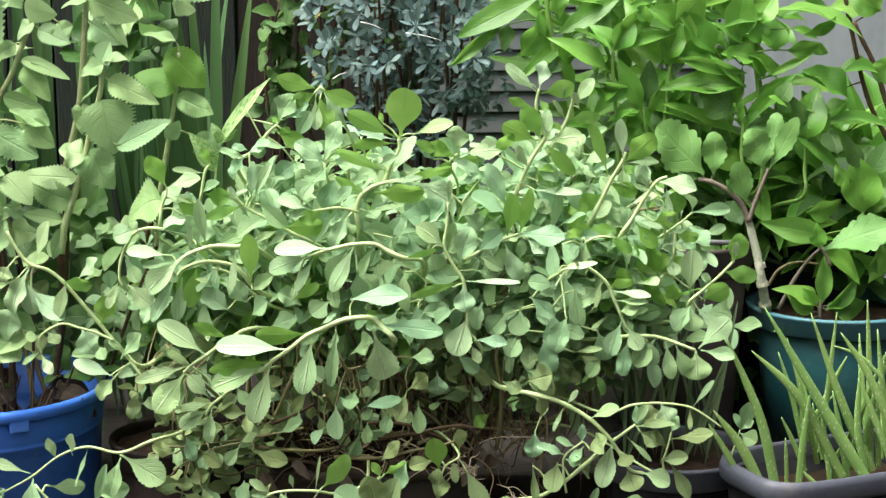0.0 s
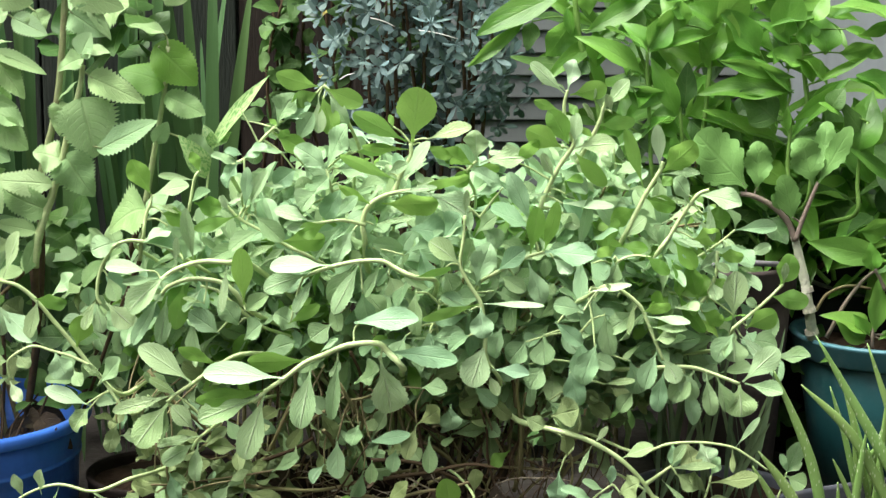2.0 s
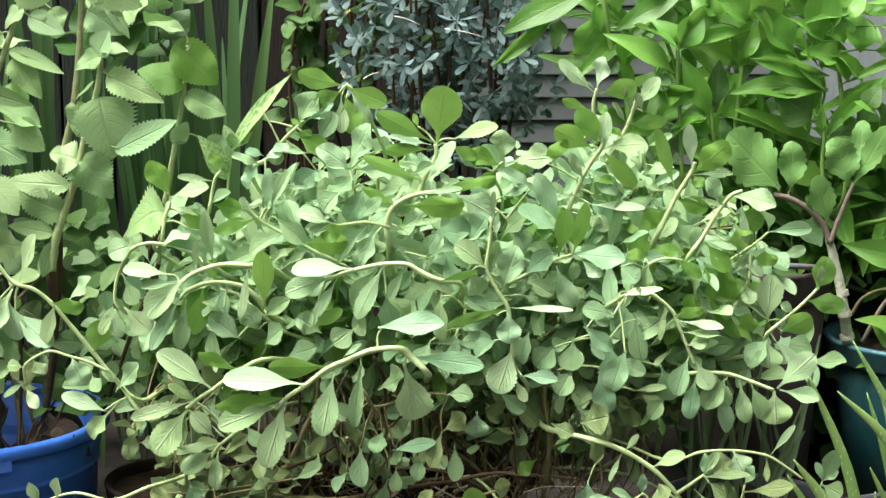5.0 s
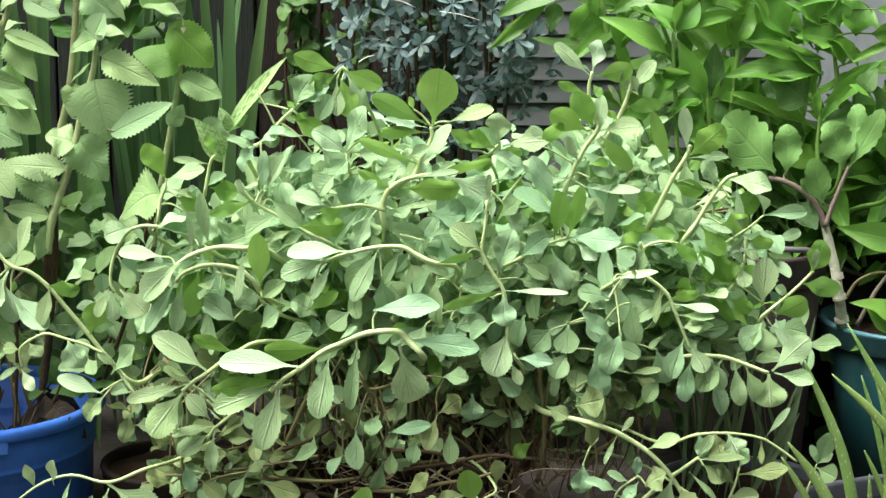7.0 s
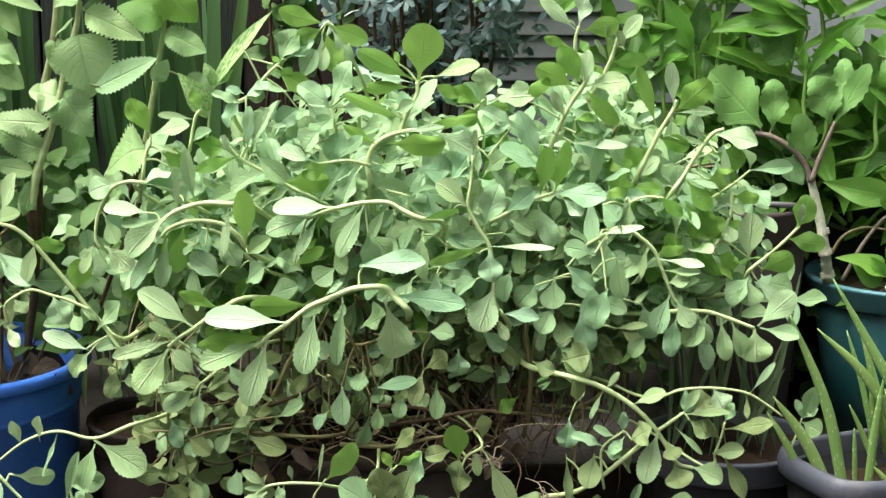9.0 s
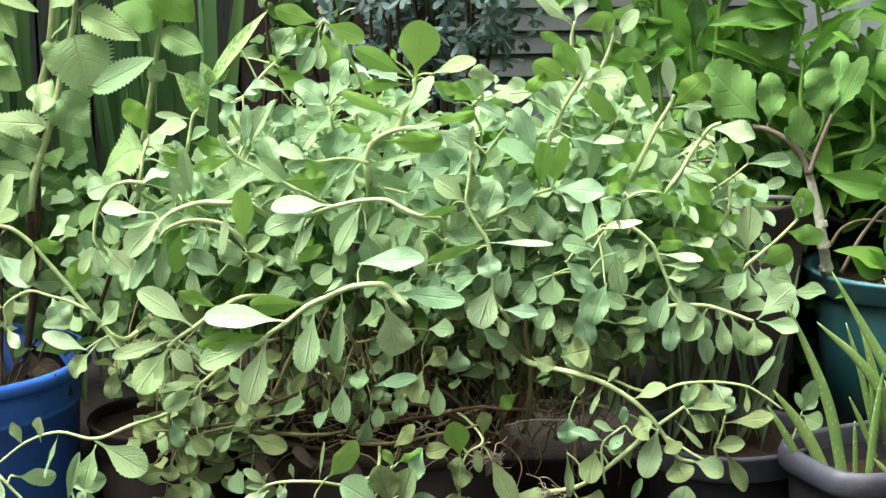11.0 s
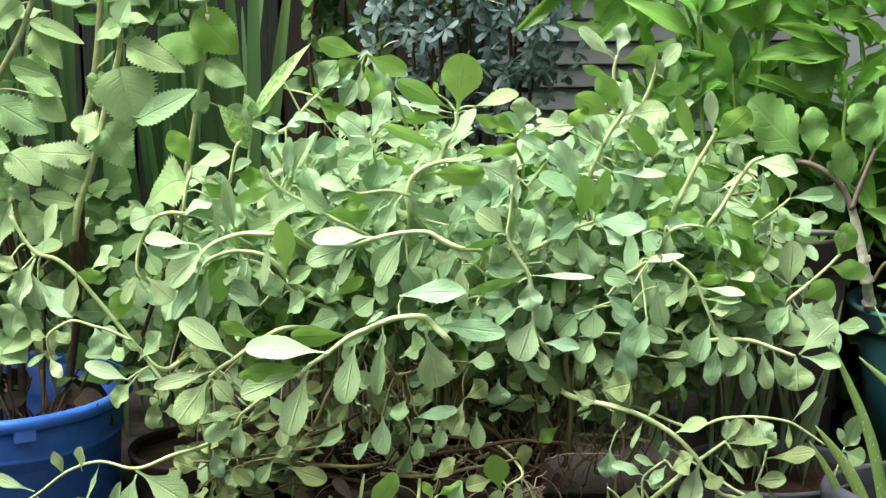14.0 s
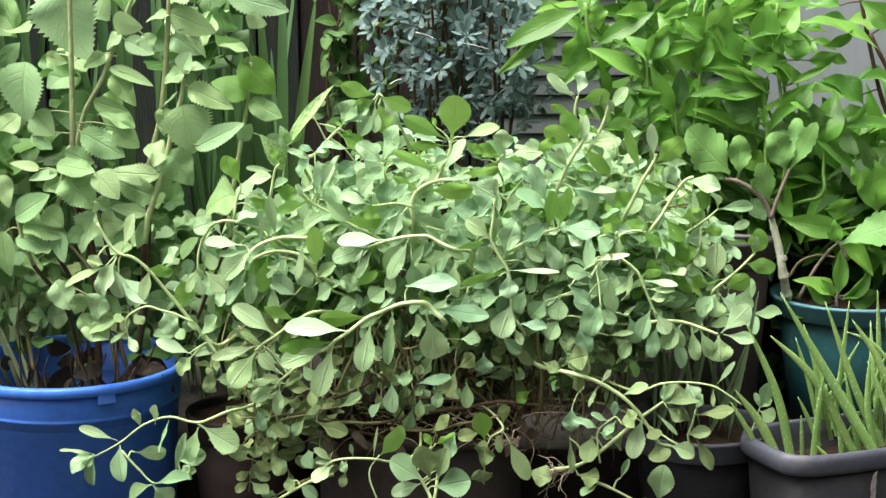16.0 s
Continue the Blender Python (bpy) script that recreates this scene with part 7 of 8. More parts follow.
def fill_blue():
    rng = random.Random(51)
    items = []
    mid = Vector((0.005, 0.620, 0.858))
    for i in range(285):
        d = Vector((rng.gauss(0, 1), rng.gauss(0, 1), rng.gauss(0, 1))).normalized()
        k = rng.random() ** 0.4
        p = mid + Vector((d.x * 0.185, d.y * 0.12, d.z * 0.25)) * k
        axis = (d + Vector((0, -0.5, 0.3))).normalized()
        side = axis.orthogonal().normalized()
        for q in range(7):
            out = side.copy()
            out.rotate(Matrix.Rotation(q * 0.9 + rng.uniform(-0.2, 0.2), 3, axis))
            t = p + (axis * rng.uniform(0.3, 0.9) + out) .normalized() * rng.uniform(0.016, 0.036)
            items.append((LEAVES["blue"][rng.randrange(3)], leaf_pose(p, t, rng.uniform(0.007, 0.0125), rng.uniform(-30, 30))))
    for a, c in (((-0.078, 0.500, 0.869), (-0.040, 0.500, 0.856)), ((-0.003, 0.500, 0.850), (0.057, 0.500, 0.837)), ((-0.126, 0.500, 0.774), (-0.103, 0.500, 0.784))):
        a, c = Vector(a), Vector(c)
        part("dry_twig", tube("dry_twig", [a, a.lerp(c, 0.5) + Vector((0, 0, 0.002)), c], 0.0011, 0.0007, M_DRYTWIG, 5, 3), blue_shrub, None, "bleached dry twig")
    for i in range(15):
        foot = Vector((mid.x + rng.uniform(-0.06, 0.08), 0.62 + rng.uniform(-0.05, 0.05), 0.18))
        top = mid + Vector((rng.uniform(-0.12, 0.12), rng.uniform(-0.05, 0.05), rng.uniform(0, 0.2)))
        part("stem", tube("stem", [foot, foot.lerp(top, 0.5) + Vector((rng.uniform(-0.03, 0.03), 0, 0)), top], 0.006, 0.002, M_TWIG, 6, 6), blue_shrub)
    place_items(blue_shrub, items, 240)


fill_blue()

broadleaf = thing("broadleaf_plant", (0.47, 0.36, 0.5), "lush glossy bright-green broad-leaved plant", "plant")
shoot(broadleaf, M_STEM_LEAFY, [(0.484, 0.380, 0.460), (0.367, 0.418, 0.603), (0.283, 0.360, 0.672), (0.259, 0.360, 0.764), (0.250, 0.360, 0.799), (0.236, 0.360, 0.828), (0.229, 0.360, 0.864), (0.223, 0.360, 0.927)], 0.0062, 0.0045, [
    (0.215, 0.358, 0.915, 0.078, 0.346, 0.859, 0.042, "glossy"),
    (0.156, 0.358, 0.876, 0.068, 0.346, 0.804, 0.020, "glossy_back"),
    (0.231, 0.358, 0.922, 0.253, 0.346, 0.890, 0.040, "glossy"),
    (0.240, 0.358, 0.854, 0.339, 0.346, 0.913, 0.033, "glossy"),
    (0.220, 0.358, 0.874, 0.190, 0.346, 0.817, 0.047, "glossy_back"),
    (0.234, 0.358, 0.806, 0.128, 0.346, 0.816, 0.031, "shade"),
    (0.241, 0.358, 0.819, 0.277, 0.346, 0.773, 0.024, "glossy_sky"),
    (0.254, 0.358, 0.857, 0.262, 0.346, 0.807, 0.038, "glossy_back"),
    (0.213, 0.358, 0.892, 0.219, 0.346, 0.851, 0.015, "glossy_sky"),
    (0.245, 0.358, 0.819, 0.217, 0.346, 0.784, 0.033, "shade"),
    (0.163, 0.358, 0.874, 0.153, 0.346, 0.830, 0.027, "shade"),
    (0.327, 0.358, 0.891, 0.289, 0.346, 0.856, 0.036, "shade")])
shoot(broadleaf, M_STEM_LEAFY, [(0.494, 0.380, 0.460), (0.407, 0.401, 0.583), (0.344, 0.330, 0.638), (0.334, 0.330, 0.730), (0.329, 0.330, 0.793), (0.329, 0.330, 0.838), (0.335, 0.330, 0.861)], 0.0035, 0.0025, [
    (0.324, 0.328, 0.796, 0.236, 0.316, 0.863, 0.031, "glossy"),
    (0.328, 0.328, 0.833, 0.308, 0.316, 0.872, 0.032, "glossy"),
    (0.331, 0.328, 0.833, 0.359, 0.316, 0.880, 0.038, "glossy_back"),
    (0.328, 0.328, 0.828, 0.426, 0.316, 0.863, 0.022, "glossy"),
    (0.297, 0.328, 0.776, 0.352, 0.316, 0.762, 0.034, "glossy_back"),
    (0.320, 0.328, 0.794, 0.278, 0.316, 0.768, 0.032, "shade"),
    (0.333, 0.328, 0.856, 0.393, 0.316, 0.892, 0.031, "glossy_back"),
    (0.359, 0.328, 0.892, 0.385, 0.316, 0.883, 0.027, "glossy_sky")])
shoot(broadleaf, M_STEM_LEAFY, [(0.500, 0.380, 0.460), (0.436, 0.401, 0.578), (0.390, 0.330, 0.629), (0.383, 0.330, 0.693), (0.379, 0.330, 0.734), (0.377, 0.330, 0.759)], 0.0035, 0.0025, [
    (0.377, 0.328, 0.735, 0.335, 0.316, 0.815, 0.031, "glossy"),
    (0.372, 0.328, 0.733, 0.339, 0.316, 0.746, 0.038, "glossy"),
    (0.385, 0.328, 0.739, 0.523, 0.316, 0.708, 0.032, "glossy"),
    (0.535, 0.328, 0.692, 0.410, 0.316, 0.749, 0.027, "glossy_sky"),
    (0.384, 0.328, 0.733, 0.419, 0.316, 0.767, 0.029, "glossy_back"),
    (0.370, 0.328, 0.730, 0.351, 0.316, 0.709, 0.031, "glossy_back"),
    (0.384, 0.328, 0.739, 0.386, 0.316, 0.814, 0.031, "shade"),
    (0.388, 0.328, 0.734, 0.433, 0.316, 0.694, 0.040, "shade")])
shoot(broadleaf, M_STEM_LEAFY, [(0.523, 0.380, 0.460), (0.532, 0.389, 0.563), (0.539, 0.310, 0.602), (0.534, 0.310, 0.666), (0.536, 0.310, 0.712), (0.531, 0.310, 0.753)], 0.0038, 0.0025, [
    (0.538, 0.308, 0.707, 0.614, 0.296, 0.796, 0.032, "glossy_sky"),
    (0.540, 0.308, 0.772, 0.406, 0.296, 0.792, 0.041, "glossy"),
    (0.540, 0.308, 0.775, 0.454, 0.296, 0.775, 0.022, "glossy"),
    (0.478, 0.308, 0.823, 0.535, 0.296, 0.776, 0.020, "glossy_sky"),
    (0.521, 0.308, 0.727, 0.464, 0.296, 0.777, 0.054, "shade"),
    (0.532, 0.308, 0.714, 0.528, 0.296, 0.751, 0.012, "glossy_sky"),
    (0.539, 0.308, 0.730, 0.608, 0.296, 0.785, 0.022, "glossy_back"),
    (0.538, 0.308, 0.703, 0.591, 0.296, 0.731, 0.039, "shade"),
    (0.540, 0.308, 0.793, 0.428, 0.296, 0.818, 0.022, "glossy_back")])
shoot(broadleaf, M_STEM_LEAFY, [(0.504, 0.380, 0.460), (0.451, 0.401, 0.604), (0.412, 0.330, 0.674), (0.418, 0.330, 0.774), (0.423, 0.330, 0.855), (0.427, 0.330, 0.936)], 0.0038, 0.0030, [
    (0.492, 0.328, 0.823, 0.434, 0.316, 0.892, 0.042, "glossy_sky"),
    (0.456, 0.328, 0.830, 0.445, 0.316, 0.887, 0.020, "glossy_sky"),
    (0.427, 0.328, 0.865, 0.393, 0.316, 0.901, 0.042, "glossy"),
    (0.427, 0.328, 0.873, 0.474, 0.316, 0.914, 0.054, "glossy_back"),
    (0.414, 0.328, 0.811, 0.434, 0.316, 0.874, 0.036, "glossy"),
    (0.419, 0.328, 0.802, 0.403, 0.316, 0.848, 0.014, "glossy_sky"),
    (0.432, 0.328, 0.820, 0.484, 0.316, 0.829, 0.036, "glossy"),
    (0.387, 0.328, 0.865, 0.349, 0.316, 0.901, 0.040, "glossy_back")])
shoot(broadleaf, M_STEM_LEAFY, [(0.527, 0.380, 0.460), (0.550, 0.395, 0.567), (0.567, 0.320, 0.610), (0.570, 0.320, 0.692), (0.559, 0.320, 0.774), (0.548, 0.320, 0.855), (0.550, 0.320, 0.926)], 0.0035, 0.0028, [
    (0.535, 0.318, 0.837, 0.494, 0.306, 0.881, 0.020, "glossy_sky"),
    (0.520, 0.318, 0.845, 0.536, 0.306, 0.921, 0.050, "glossy_back"),
    (0.590, 0.318, 0.886, 0.500, 0.306, 0.869, 0.013, "glossy_sky"),
    (0.586, 0.318, 0.826, 0.581, 0.306, 0.880, 0.041, "glossy_back"),
    (0.604, 0.318, 0.828, 0.657, 0.306, 0.833, 0.027, "glossy_back"),
    (0.539, 0.318, 0.824, 0.602, 0.306, 0.800, 0.038, "glossy"),
    (0.548, 0.318, 0.819, 0.571, 0.306, 0.791, 0.031, "glossy_sky"),
    (0.556, 0.318, 0.873, 0.579, 0.306, 0.918, 0.040, "glossy"),
    (0.561, 0.318, 0.837, 0.544, 0.306, 0.883, 0.036, "glossy"),
    (0.557, 0.318, 0.810, 0.501, 0.306, 0.830, 0.036, "glossy"),
    (0.567, 0.318, 0.783, 0.645, 0.306, 0.824, 0.013, "glossy"),
    (0.610, 0.318, 0.863, 0.653, 0.306, 0.855, 0.018, "glossy_sky")])
shoot(broadleaf, M_STEM_LEAFY, [(0.536, 0.380, 0.460), (0.589, 0.372, 0.559), (0.628, 0.280, 0.597), (0.630, 0.280, 0.642), (0.632, 0.280, 0.687), (0.642, 0.280, 0.732)], 0.0038, 0.0025, [
    (0.629, 0.278, 0.686, 0.637, 0.266, 0.769, 0.055, "glossy"),
    (0.621, 0.278, 0.799, 0.697, 0.266, 0.763, 0.053, "glossy_sky"),
    (0.608, 0.278, 0.795, 0.692, 0.266, 0.772, 0.020, "glossy"),
    (0.569, 0.278, 0.760, 0.600, 0.266, 0.747, 0.020, "glossy_sky"),
    (0.664, 0.278, 0.721, 0.762, 0.266, 0.720, 0.028, "glossy_sky"),
    (0.610, 0.278, 0.700, 0.690, 0.266, 0.644, 0.027, "glossy"),
    (0.669, 0.278, 0.714, 0.711, 0.266, 0.660, 0.020, "glossy"),
    (0.633, 0.278, 0.715, 0.602, 0.266, 0.761, 0.030, "shade"),
    (0.659, 0.278, 0.732, 0.682, 0.266, 0.756, 0.032, "glossy"),
    (0.587, 0.278, 0.751, 0.597, 0.266, 0.779, 0.030, "shade"),
    (0.742, 0.278, 0.794, 0.689, 0.266, 0.810, 0.025, "glossy_sky"),
    (0.583, 0.278, 0.897, 0.724, 0.266, 0.885, 0.046, "glossy_sky"),
    (0.672, 0.278, 0.883, 0.635, 0.266, 0.849, 0.027, "glossy_back"),
    (0.647, 0.278, 0.697, 0.665, 0.266, 0.734, 0.021, "glossy_back")])
shoot(broadleaf, M_TWIG, [(0.562, 0.380, 0.460), (0.701, 0.418, 0.578), (0.802, 0.360, 0.629), (0.771, 0.360, 0.759), (0.754, 0.360, 0.805), (0.737, 0.360, 0.837), (0.721, 0.360, 0.869)], 0.0045, 0.0035, [
    (0.769, 0.358, 0.768, 0.777, 0.346, 0.815, 0.046, "glossy"),
    (0.764, 0.358, 0.887, 0.714, 0.346, 0.915, 0.046, "glossy_back")])
shoot(broadleaf, M_STEM_LEAFY, [(0.634, 0.380, 0.460), (0.682, 0.360, 0.513), (0.716, 0.260, 0.517), (0.719, 0.260, 0.553), (0.720, 0.260, 0.576)], 0.0032, 0.0025, [
    (0.720, 0.258, 0.574, 0.706, 0.246, 0.664, 0.060, "glossy"),
    (0.666, 0.258, 0.540, 0.566, 0.246, 0.558, 0.040, "glossy_back"),
    (0.628, 0.258, 0.577, 0.685, 0.246, 0.583, 0.032, "glossy_back"),
    (0.722, 0.258, 0.581, 0.757, 0.246, 0.655, 0.053, "glossy"),
    (0.679, 0.258, 0.518, 0.741, 0.246, 0.525, 0.015, "glossy"),
    (0.751, 0.258, 0.526, 0.746, 0.246, 0.461, 0.037, "glossy_back"),
    (0.705, 0.258, 0.508, 0.747, 0.246, 0.481, 0.026, "glossy"),
    (0.694, 0.258, 0.618, 0.672, 0.246, 0.647, 0.026, "glossy_back"),
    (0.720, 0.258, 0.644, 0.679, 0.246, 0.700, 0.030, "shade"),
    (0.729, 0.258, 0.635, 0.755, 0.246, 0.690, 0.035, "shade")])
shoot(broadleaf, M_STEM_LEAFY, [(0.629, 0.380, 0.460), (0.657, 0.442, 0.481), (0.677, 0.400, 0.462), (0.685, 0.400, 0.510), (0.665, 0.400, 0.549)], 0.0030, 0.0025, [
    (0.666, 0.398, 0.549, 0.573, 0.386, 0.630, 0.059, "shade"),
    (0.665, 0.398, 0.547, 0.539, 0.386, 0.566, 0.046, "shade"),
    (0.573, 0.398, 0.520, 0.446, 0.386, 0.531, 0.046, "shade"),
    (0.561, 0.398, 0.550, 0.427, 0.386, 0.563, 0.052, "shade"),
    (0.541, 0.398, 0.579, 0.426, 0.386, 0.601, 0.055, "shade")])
shoot(broadleaf, M_STEM_PURPLE, [(0.664, 0.230, 0.496), (0.653, 0.230, 0.519), (0.646, 0.230, 0.525)], 0.0030, 0.0025, [
    (0.651, 0.228, 0.522, 0.756, 0.216, 0.568, 0.063, "scallop"),
    (0.645, 0.228, 0.524, 0.637, 0.216, 0.562, 0.026, "glossy")])
shoot(broadleaf, M_TWIG, [(0.797, 0.400, 0.666), (0.756, 0.400, 0.747), (0.724, 0.400, 0.868), (0.709, 0.400, 0.937)], 0.0042, 0.0035, [
    (0.696, 0.398, 0.886, 0.614, 0.386, 0.901, 0.032, "glossy_sky"),
    (0.748, 0.398, 0.885, 0.691, 0.386, 0.900, 0.042, "glossy_sky"),
    (0.723, 0.398, 0.756, 0.635, 0.386, 0.795, 0.046, "glossy"),
    (0.763, 0.398, 0.795, 0.704, 0.386, 0.803, 0.030, "glossy_sky"),
    (0.767, 0.398, 0.705, 0.685, 0.386, 0.712, 0.028, "glossy_sky"),
    (0.648, 0.398, 0.756, 0.674, 0.386, 0.693, 0.034, "glossy_back"),
    (0.635, 0.398, 0.698, 0.702, 0.386, 0.638, 0.026, "glossy"),
    (0.601, 0.398, 0.874, 0.602, 0.386, 0.824, 0.040, "glossy_back"),
    (0.660, 0.398, 0.833, 0.686, 0.386, 0.817, 0.020, "glossy_back"),
    (0.743, 0.398, 0.626, 0.693, 0.386, 0.666, 0.040, "glossy"),
    (0.677, 0.398, 0.916, 0.625, 0.386, 0.934, 0.030, "glossy_sky"),
    (0.730, 0.398, 0.692, 0.702, 0.386, 0.648, 0.030, "glossy_back")])


def fill_broad():
    rng = random.Random(61)
    items = []
    for i in range(150):
        p = Vector((rng.uniform(0.22, 0.95), rng.uniform(0.38, 0.64), rng.uniform(0.46, 0.98)))
        if (p.x < 0.3 and p.z < 0.74) or (p.x > 0.58 + 0.2 * (p.y - 0.4) and p.z > 0.66):
            continue
        fill_shoot(items, "glossy", rng, p, Vector((rng.uniform(-0.5, 0.5), -0.4, rng.uniform(0.2, 1))), rng.choice((1, 2)), rng.uniform(0.09, 0.16), rng.uniform(0.03, 0.05), 1.0, 0.15)
        if i % 9 == 0:
            foot = Vector((0.5 + rng.uniform(-0.08, 0.25), 0.4 + rng.uniform(-0.05, 0.15), 0.48))
            part("stem", tube("stem", [foot, foot.lerp(p, 0.5) + Vector((0, 0.02, 0.03)), p], 0.004, 0.0025, M_STEM_LEAFY, 7, 5), broadleaf)
    # the lower leaves over the rim of the pot behind
    for i in range(60):
        p = Vector((rng.uniform(0.5, 1.0), rng.uniform(0.42, 0.56), rng.uniform(0.46, 0.66)))
        fill_shoot(items, "glossy", rng, p, Vector((rng.uniform(-0.5, 0.5), -0.4, rng.uniform(0.2, 1))), 2, rng.uniform(0.09, 0.15), rng.uniform(0.04, 0.06), 1.0, 0.3)
    place_items(broadleaf, items, 110)


fill_broad()

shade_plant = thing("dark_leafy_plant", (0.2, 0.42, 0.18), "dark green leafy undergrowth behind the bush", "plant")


def fill_shade():
    rng = random.Random(66)
    items = []
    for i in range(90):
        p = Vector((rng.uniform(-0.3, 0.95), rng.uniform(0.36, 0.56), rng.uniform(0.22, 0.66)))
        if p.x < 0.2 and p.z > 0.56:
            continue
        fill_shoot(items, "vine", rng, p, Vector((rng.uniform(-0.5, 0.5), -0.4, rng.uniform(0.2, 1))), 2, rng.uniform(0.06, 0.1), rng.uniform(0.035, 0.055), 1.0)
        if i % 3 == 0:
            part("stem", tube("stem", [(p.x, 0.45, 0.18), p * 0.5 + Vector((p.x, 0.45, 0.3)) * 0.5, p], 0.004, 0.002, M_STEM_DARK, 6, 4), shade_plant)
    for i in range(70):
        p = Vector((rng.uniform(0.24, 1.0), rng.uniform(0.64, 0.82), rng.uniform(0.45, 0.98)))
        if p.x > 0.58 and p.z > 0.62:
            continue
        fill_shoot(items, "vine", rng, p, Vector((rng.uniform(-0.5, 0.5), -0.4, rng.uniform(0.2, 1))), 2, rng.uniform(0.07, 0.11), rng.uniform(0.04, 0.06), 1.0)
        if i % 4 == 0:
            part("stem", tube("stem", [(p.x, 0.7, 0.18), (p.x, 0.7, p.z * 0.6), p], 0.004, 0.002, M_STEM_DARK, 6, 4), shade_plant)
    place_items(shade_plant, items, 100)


fill_shade()

kalanchoe = thing("scalloped_succulent", (0.585, 0.28, 0.4), "arching succulent stem with scalloped leaves", "plant")
shoot(kalanchoe, M_STEM_GREY, [(0.572, 0.270, 0.417), (0.560, 0.250, 0.466), (0.551, 0.250, 0.512), (0.542, 0.250, 0.546), (0.535, 0.250, 0.571)], 0.0082, 0.0055, [])
shoot(kalanchoe, M_STEM_PURPLE, [(0.536, 0.245, 0.565), (0.523, 0.245, 0.594), (0.500, 0.245, 0.616), (0.475, 0.245, 0.629), (0.455, 0.245, 0.633)], 0.0048, 0.0034, [
    (0.463, 0.243, 0.642, 0.388, 0.231, 0.721, 0.082, "scallop"),
    (0.478, 0.243, 0.637, 0.477, 0.231, 0.707, 0.040, "scallop"),
    (0.456, 0.243, 0.633, 0.425, 0.231, 0.651, 0.026, "scallop"),
    (0.512, 0.243, 0.608, 0.500, 0.231, 0.633, 0.014, "scallop")])
shoot(kalanchoe, M_STEM_PURPLE, [(0.535, 0.240, 0.566), (0.544, 0.240, 0.597), (0.556, 0.240, 0.629), (0.564, 0.240, 0.650)], 0.0036, 0.0025, [
    (0.530, 0.238, 0.595, 0.512, 0.226, 0.661, 0.037, "scallop"),
    (0.557, 0.238, 0.646, 0.537, 0.226, 0.712, 0.051, "scallop"),
    (0.564, 0.238, 0.649, 0.605, 0.226, 0.731, 0.031, "scallop"),
    (0.567, 0.238, 0.656, 0.579, 0.258, 0.737, 0.031, "scallop")])

# swollen rings where old leaves were shed
for x, y, z, r in ((0.557, 0.250, 0.493, 0.0078), (0.561, 0.251, 0.463, 0.0088), (0.569, 0.266, 0.427, 0.0094)):
    part("node", tube("node", [(x - 0.0008, y, z + 0.0035), (x, y, z), (x + 0.0008, y, z - 0.0035)], r, r * 1.05, M_NODE, 12, 3, 0.12), kalanchoe)

pot_sprout = thing("young_sprout", (0.68, 0.30, 0.4), "young green sprout in the teal pot", "plant")
shoot(pot_sprout, M_STEM_PURPLE, [(0.654, 0.250, 0.407), (0.654, 0.250, 0.423), (0.656, 0.250, 0.437)], 0.0032, 0.0026, [
    (0.651, 0.248, 0.424, 0.596, 0.236, 0.472, 0.033, "glossy_sky"),
    (0.657, 0.248, 0.430, 0.656, 0.236, 0.509, 0.026, "glossy"),
    (0.666, 0.248, 0.423, 0.713, 0.236, 0.468, 0.025, "glossy_back"),
    (0.671, 0.248, 0.422, 0.727, 0.236, 0.425, 0.037, "glossy_back"),
    (0.649, 0.248, 0.427, 0.626, 0.236, 0.455, 0.019, "glossy_back"),
    (0.642, 0.248, 0.404, 0.577, 0.236, 0.393, 0.019, "glossy"),
    (0.662, 0.248, 0.419, 0.695, 0.236, 0.440, 0.021, "glossy"),
    (0.644, 0.248, 0.414, 0.605, 0.236, 0.441, 0.026, "glossy_back")])
shoot(pot_sprout, M_STEM_PURPLE, [(0.592, 0.270, 0.417), (0.616, 0.270, 0.466), (0.642, 0.270, 0.502), (0.662, 0.270, 0.519)], 0.0032, 0.0022, [])
shoot(pot_sprout, M_STEM_DARK, [(0.577, 0.280, 0.455), (0.593, 0.280, 0.480), (0.622, 0.280, 0.492), (0.656, 0.280, 0.488)], 0.0026, 0.0020, [])

HOSE = [(0.392, 0.330, 0.480), (0.410, 0.240, 0.527), (0.452, 0.220, 0.537), (0.505, 0.240, 0.532), (0.556, 0.330, 0.512), (0.585, 0.400, 0.482), (0.625, 0.400, 0.466), (0.690, 0.400, 0.452)]
hose = thing("garden_hose", HOSE[2], "thin grey plastic hose lying over the rim of the clay pot", "hose")
part("tube", tube("tube", HOSE, 0.0042, 0.0042, M_HOSE, 10, 6), hose)

# -- stalky shoots in the black pot --
stalks = thing("stalky_shoots", (0.37, 0.07, 0.24), "thin grey-green upright stalks in the black pot", "plant")


def fill_stalks():
    rng = random.Random(71)
    for i in range(30):
        b = Vector((0.40 + rng.uniform(-0.09, 0.09), 0.07 + rng.uniform(-0.06, 0.06), 0.235))
        t = b + Vector((rng.uniform(-0.06, 0.08), rng.uniform(-0.05, 0.05), rng.uniform(0.12, 0.31)))
        leaf_on(stalks, "stalk", b, t, rng.uniform(0.004, 0.0075), rng.uniform(-40, 40))


fill_stalks()

# -- aloe --
aloe = thing("aloe_plant", (0.62, -0.04, 0.25), "clump of upright fleshy aloe leaves with pale flecks", "aloe")


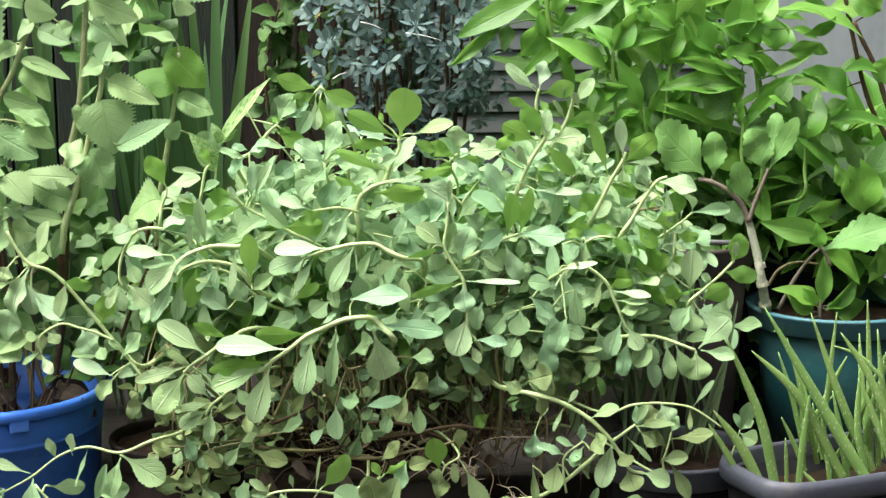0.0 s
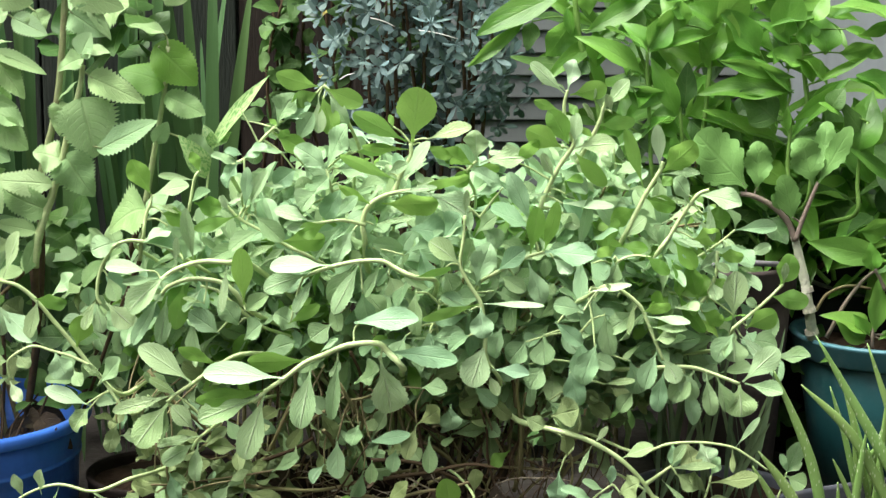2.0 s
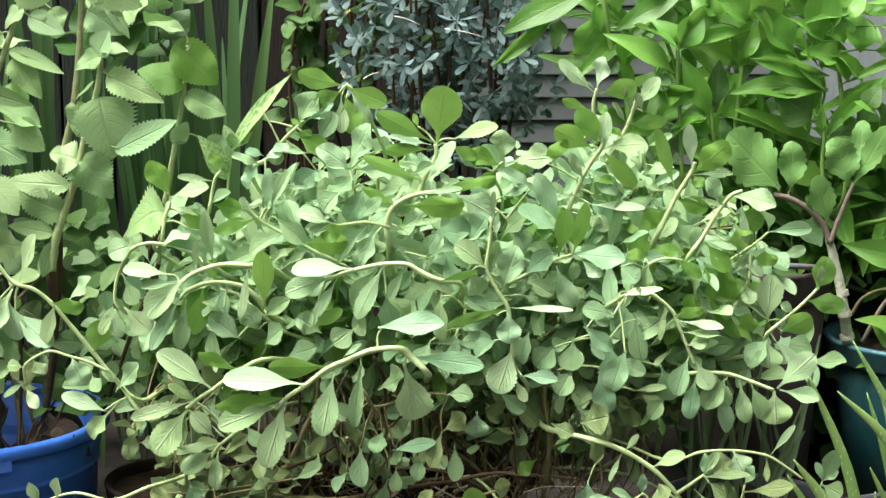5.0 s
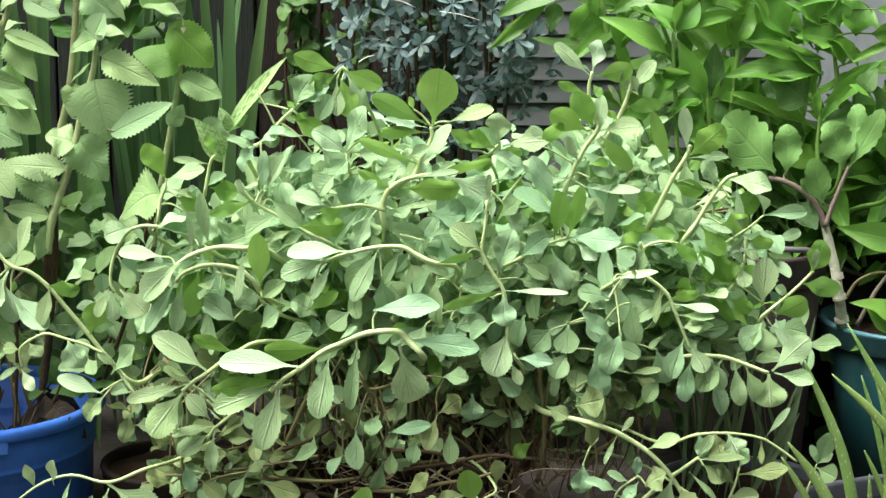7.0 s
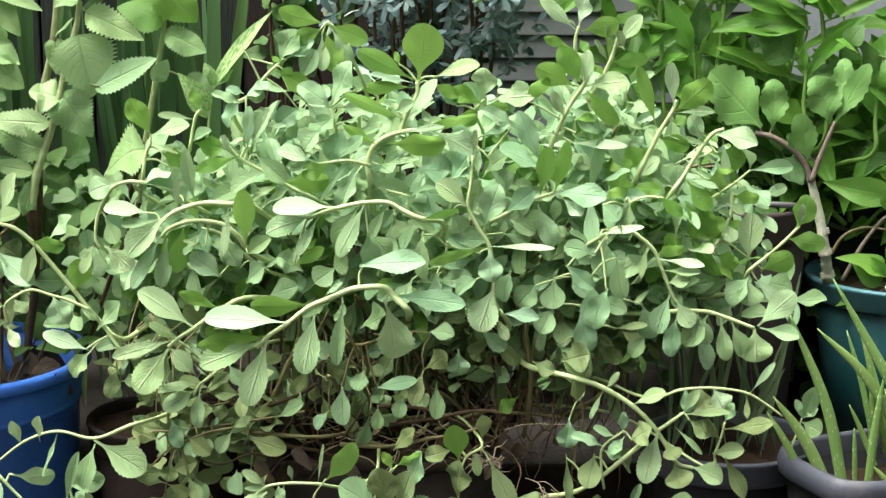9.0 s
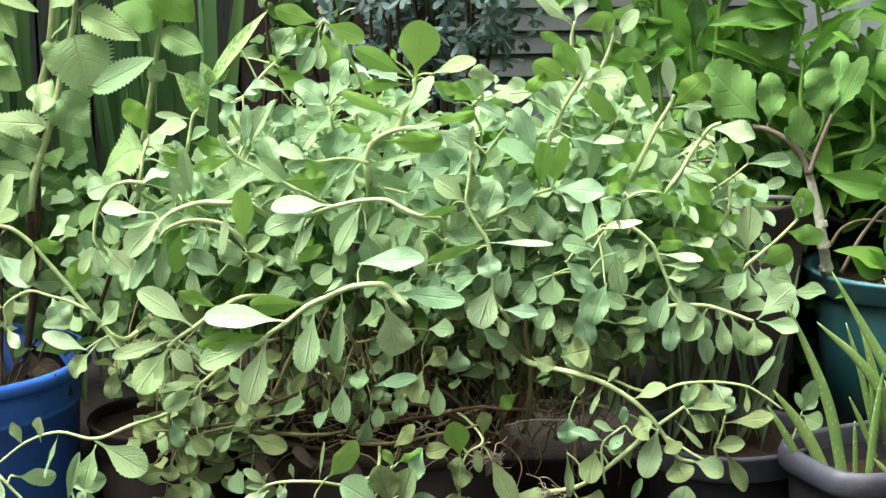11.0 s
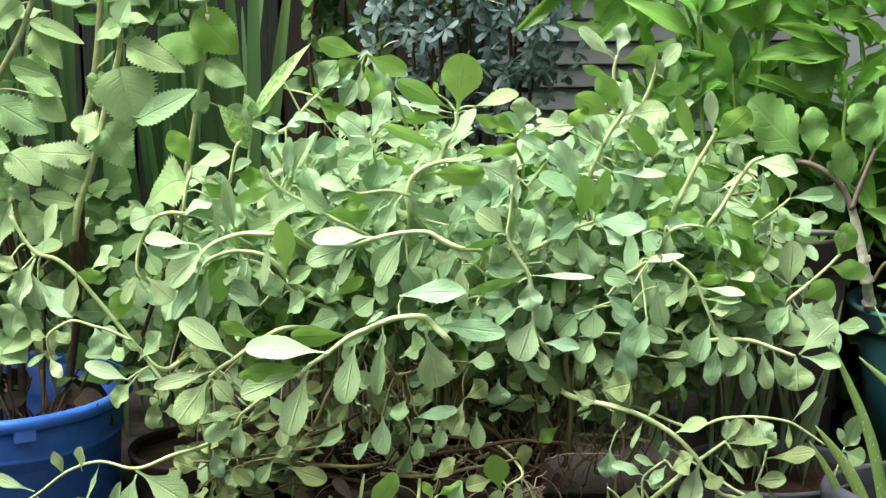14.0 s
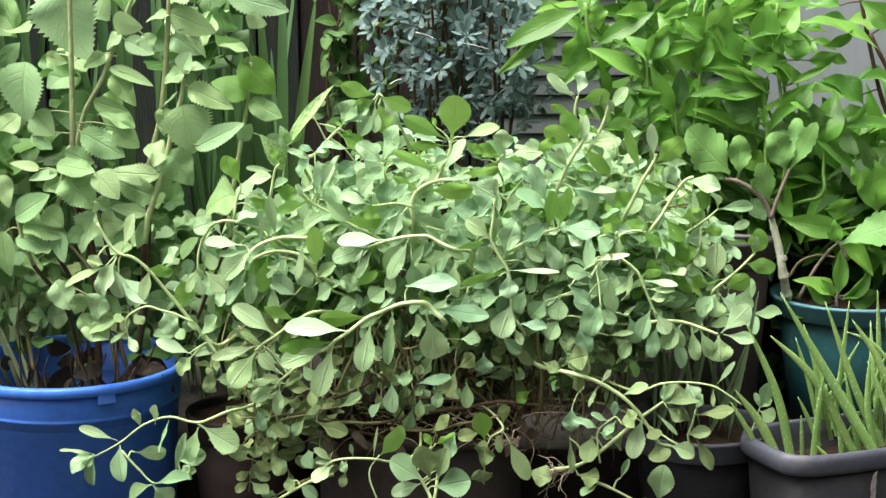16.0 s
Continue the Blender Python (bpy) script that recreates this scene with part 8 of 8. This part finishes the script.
def aloe_leaf(base, mid, tip, width):
    """A fleshy tapering leaf, half-round behind and hollowed in front, with small teeth."""
    path = smooth_path([base, mid, tip], 7)
    n = len(path)
    sides = 10
    verts, faces = [], []
    for i, c in enumerate(path):
        d = (path[min(i + 1, n - 1)] - path[max(i - 1, 0)]).normalized()
        f = i / (n - 1)
        x = d.cross(Vector((0, -1, 0.1))).normalized()
        z = x.cross(d).normalized()
        w = width * 0.39 * (1 - f ** 2.4) ** 0.95 * (0.86 + 0.3 * f) + 0.0006
        for k in range(sides):
            a = 2 * math.pi * k / sides
            lift = math.sin(a)
            verts.append(c + x * w * math.cos(a) + z * w * (0.85 * lift if lift < 0 else 0.4 * lift))
    for i in range(n - 1):
        for k in range(sides):
            j = (k + 1) % sides
            faces.append((i * sides + k, i * sides + j, (i + 1) * sides + j, (i + 1) * sides + k))
    faces.append(tuple((n - 1) * sides + k for k in range(sides)))
    leaf = part("leaf", mesh_from("aloe_leaf", verts, faces, M_ALOE), aloe)
    return leaf


aloe_leaf((0.518, -0.090, 0.238), (0.493, -0.090, 0.343), (0.440, -0.090, 0.464), 0.019)
aloe_leaf((0.498, -0.090, 0.238), (0.468, -0.090, 0.298), (0.427, -0.090, 0.353), 0.020)
aloe_leaf((0.475, -0.080, 0.238), (0.447, -0.080, 0.290), (0.422, -0.080, 0.330), 0.012)
aloe_leaf((0.624, -0.050, 0.239), (0.557, -0.050, 0.359), (0.487, -0.050, 0.429), 0.018)
aloe_leaf((0.653, -0.060, 0.242), (0.591, -0.060, 0.344), (0.501, -0.060, 0.496), 0.022)
aloe_leaf((0.675, -0.020, 0.238), (0.631, -0.020, 0.332), (0.577, -0.020, 0.477), 0.018)
aloe_leaf((0.602, 0.000, 0.261), (0.612, 0.000, 0.374), (0.620, 0.000, 0.473), 0.011)
aloe_leaf((0.690, -0.060, 0.315), (0.651, -0.060, 0.398), (0.612, -0.060, 0.456), 0.014)
aloe_leaf((0.677, 0.000, 0.261), (0.670, 0.000, 0.392), (0.664, 0.000, 0.490), 0.012)
aloe_leaf((0.579, 0.000, 0.261), (0.558, 0.000, 0.346), (0.536, 0.000, 0.414), 0.010)
aloe_leaf((0.558, -0.060, 0.228), (0.564, -0.060, 0.307), (0.571, -0.060, 0.371), 0.014)
aloe_leaf((0.541, -0.060, 0.231), (0.539, -0.060, 0.270), (0.537, -0.060, 0.302), 0.008)
aloe_leaf((0.576, -0.020, 0.239), (0.556, -0.020, 0.286), (0.539, -0.020, 0.321), 0.009)
aloe_leaf((0.619, -0.030, 0.232), (0.598, -0.030, 0.279), (0.581, -0.030, 0.345), 0.011)
aloe_leaf((0.606, -0.050, 0.229), (0.599, -0.050, 0.285), (0.591, -0.050, 0.341), 0.010)
aloe_leaf((0.638, -0.030, 0.223), (0.626, -0.030, 0.289), (0.610, -0.030, 0.363), 0.013)
aloe_leaf((0.678, -0.040, 0.384), (0.646, -0.040, 0.416), (0.608, -0.040, 0.432), 0.007)
aloe_leaf((0.662, -0.040, 0.235), (0.646, -0.040, 0.310), (0.647, -0.040, 0.402), 0.015)
aloe_leaf((0.709, -0.030, 0.232), (0.688, -0.030, 0.326), (0.672, -0.030, 0.454), 0.017)
aloe_leaf((0.582, -0.080, 0.234), (0.568, -0.080, 0.248), (0.559, -0.080, 0.258), 0.008)
aloe_leaf((0.689, -0.070, 0.263), (0.660, -0.070, 0.337), (0.636, -0.070, 0.392), 0.012)


def fill_aloe():
    rng = random.Random(81)
    for i in range(22):
        b = Vector((rng.uniform(0.56, 0.82), rng.uniform(-0.03, 0.05), 0.235))
        t = b + Vector((rng.uniform(-0.06, 0.05), rng.uniform(-0.05, 0.05), rng.uniform(0.08, 0.2)))
        aloe_leaf(b, b.lerp(t, 0.5) + Vector((rng.uniform(-0.01, 0.01), 0, 0.01)), t, rng.uniform(0.007, 0.014))


fill_aloe()

for plant in (variegated,):
    for me, m in TIPS.pop(plant.name, []):
        part("leaf", me, plant, m)
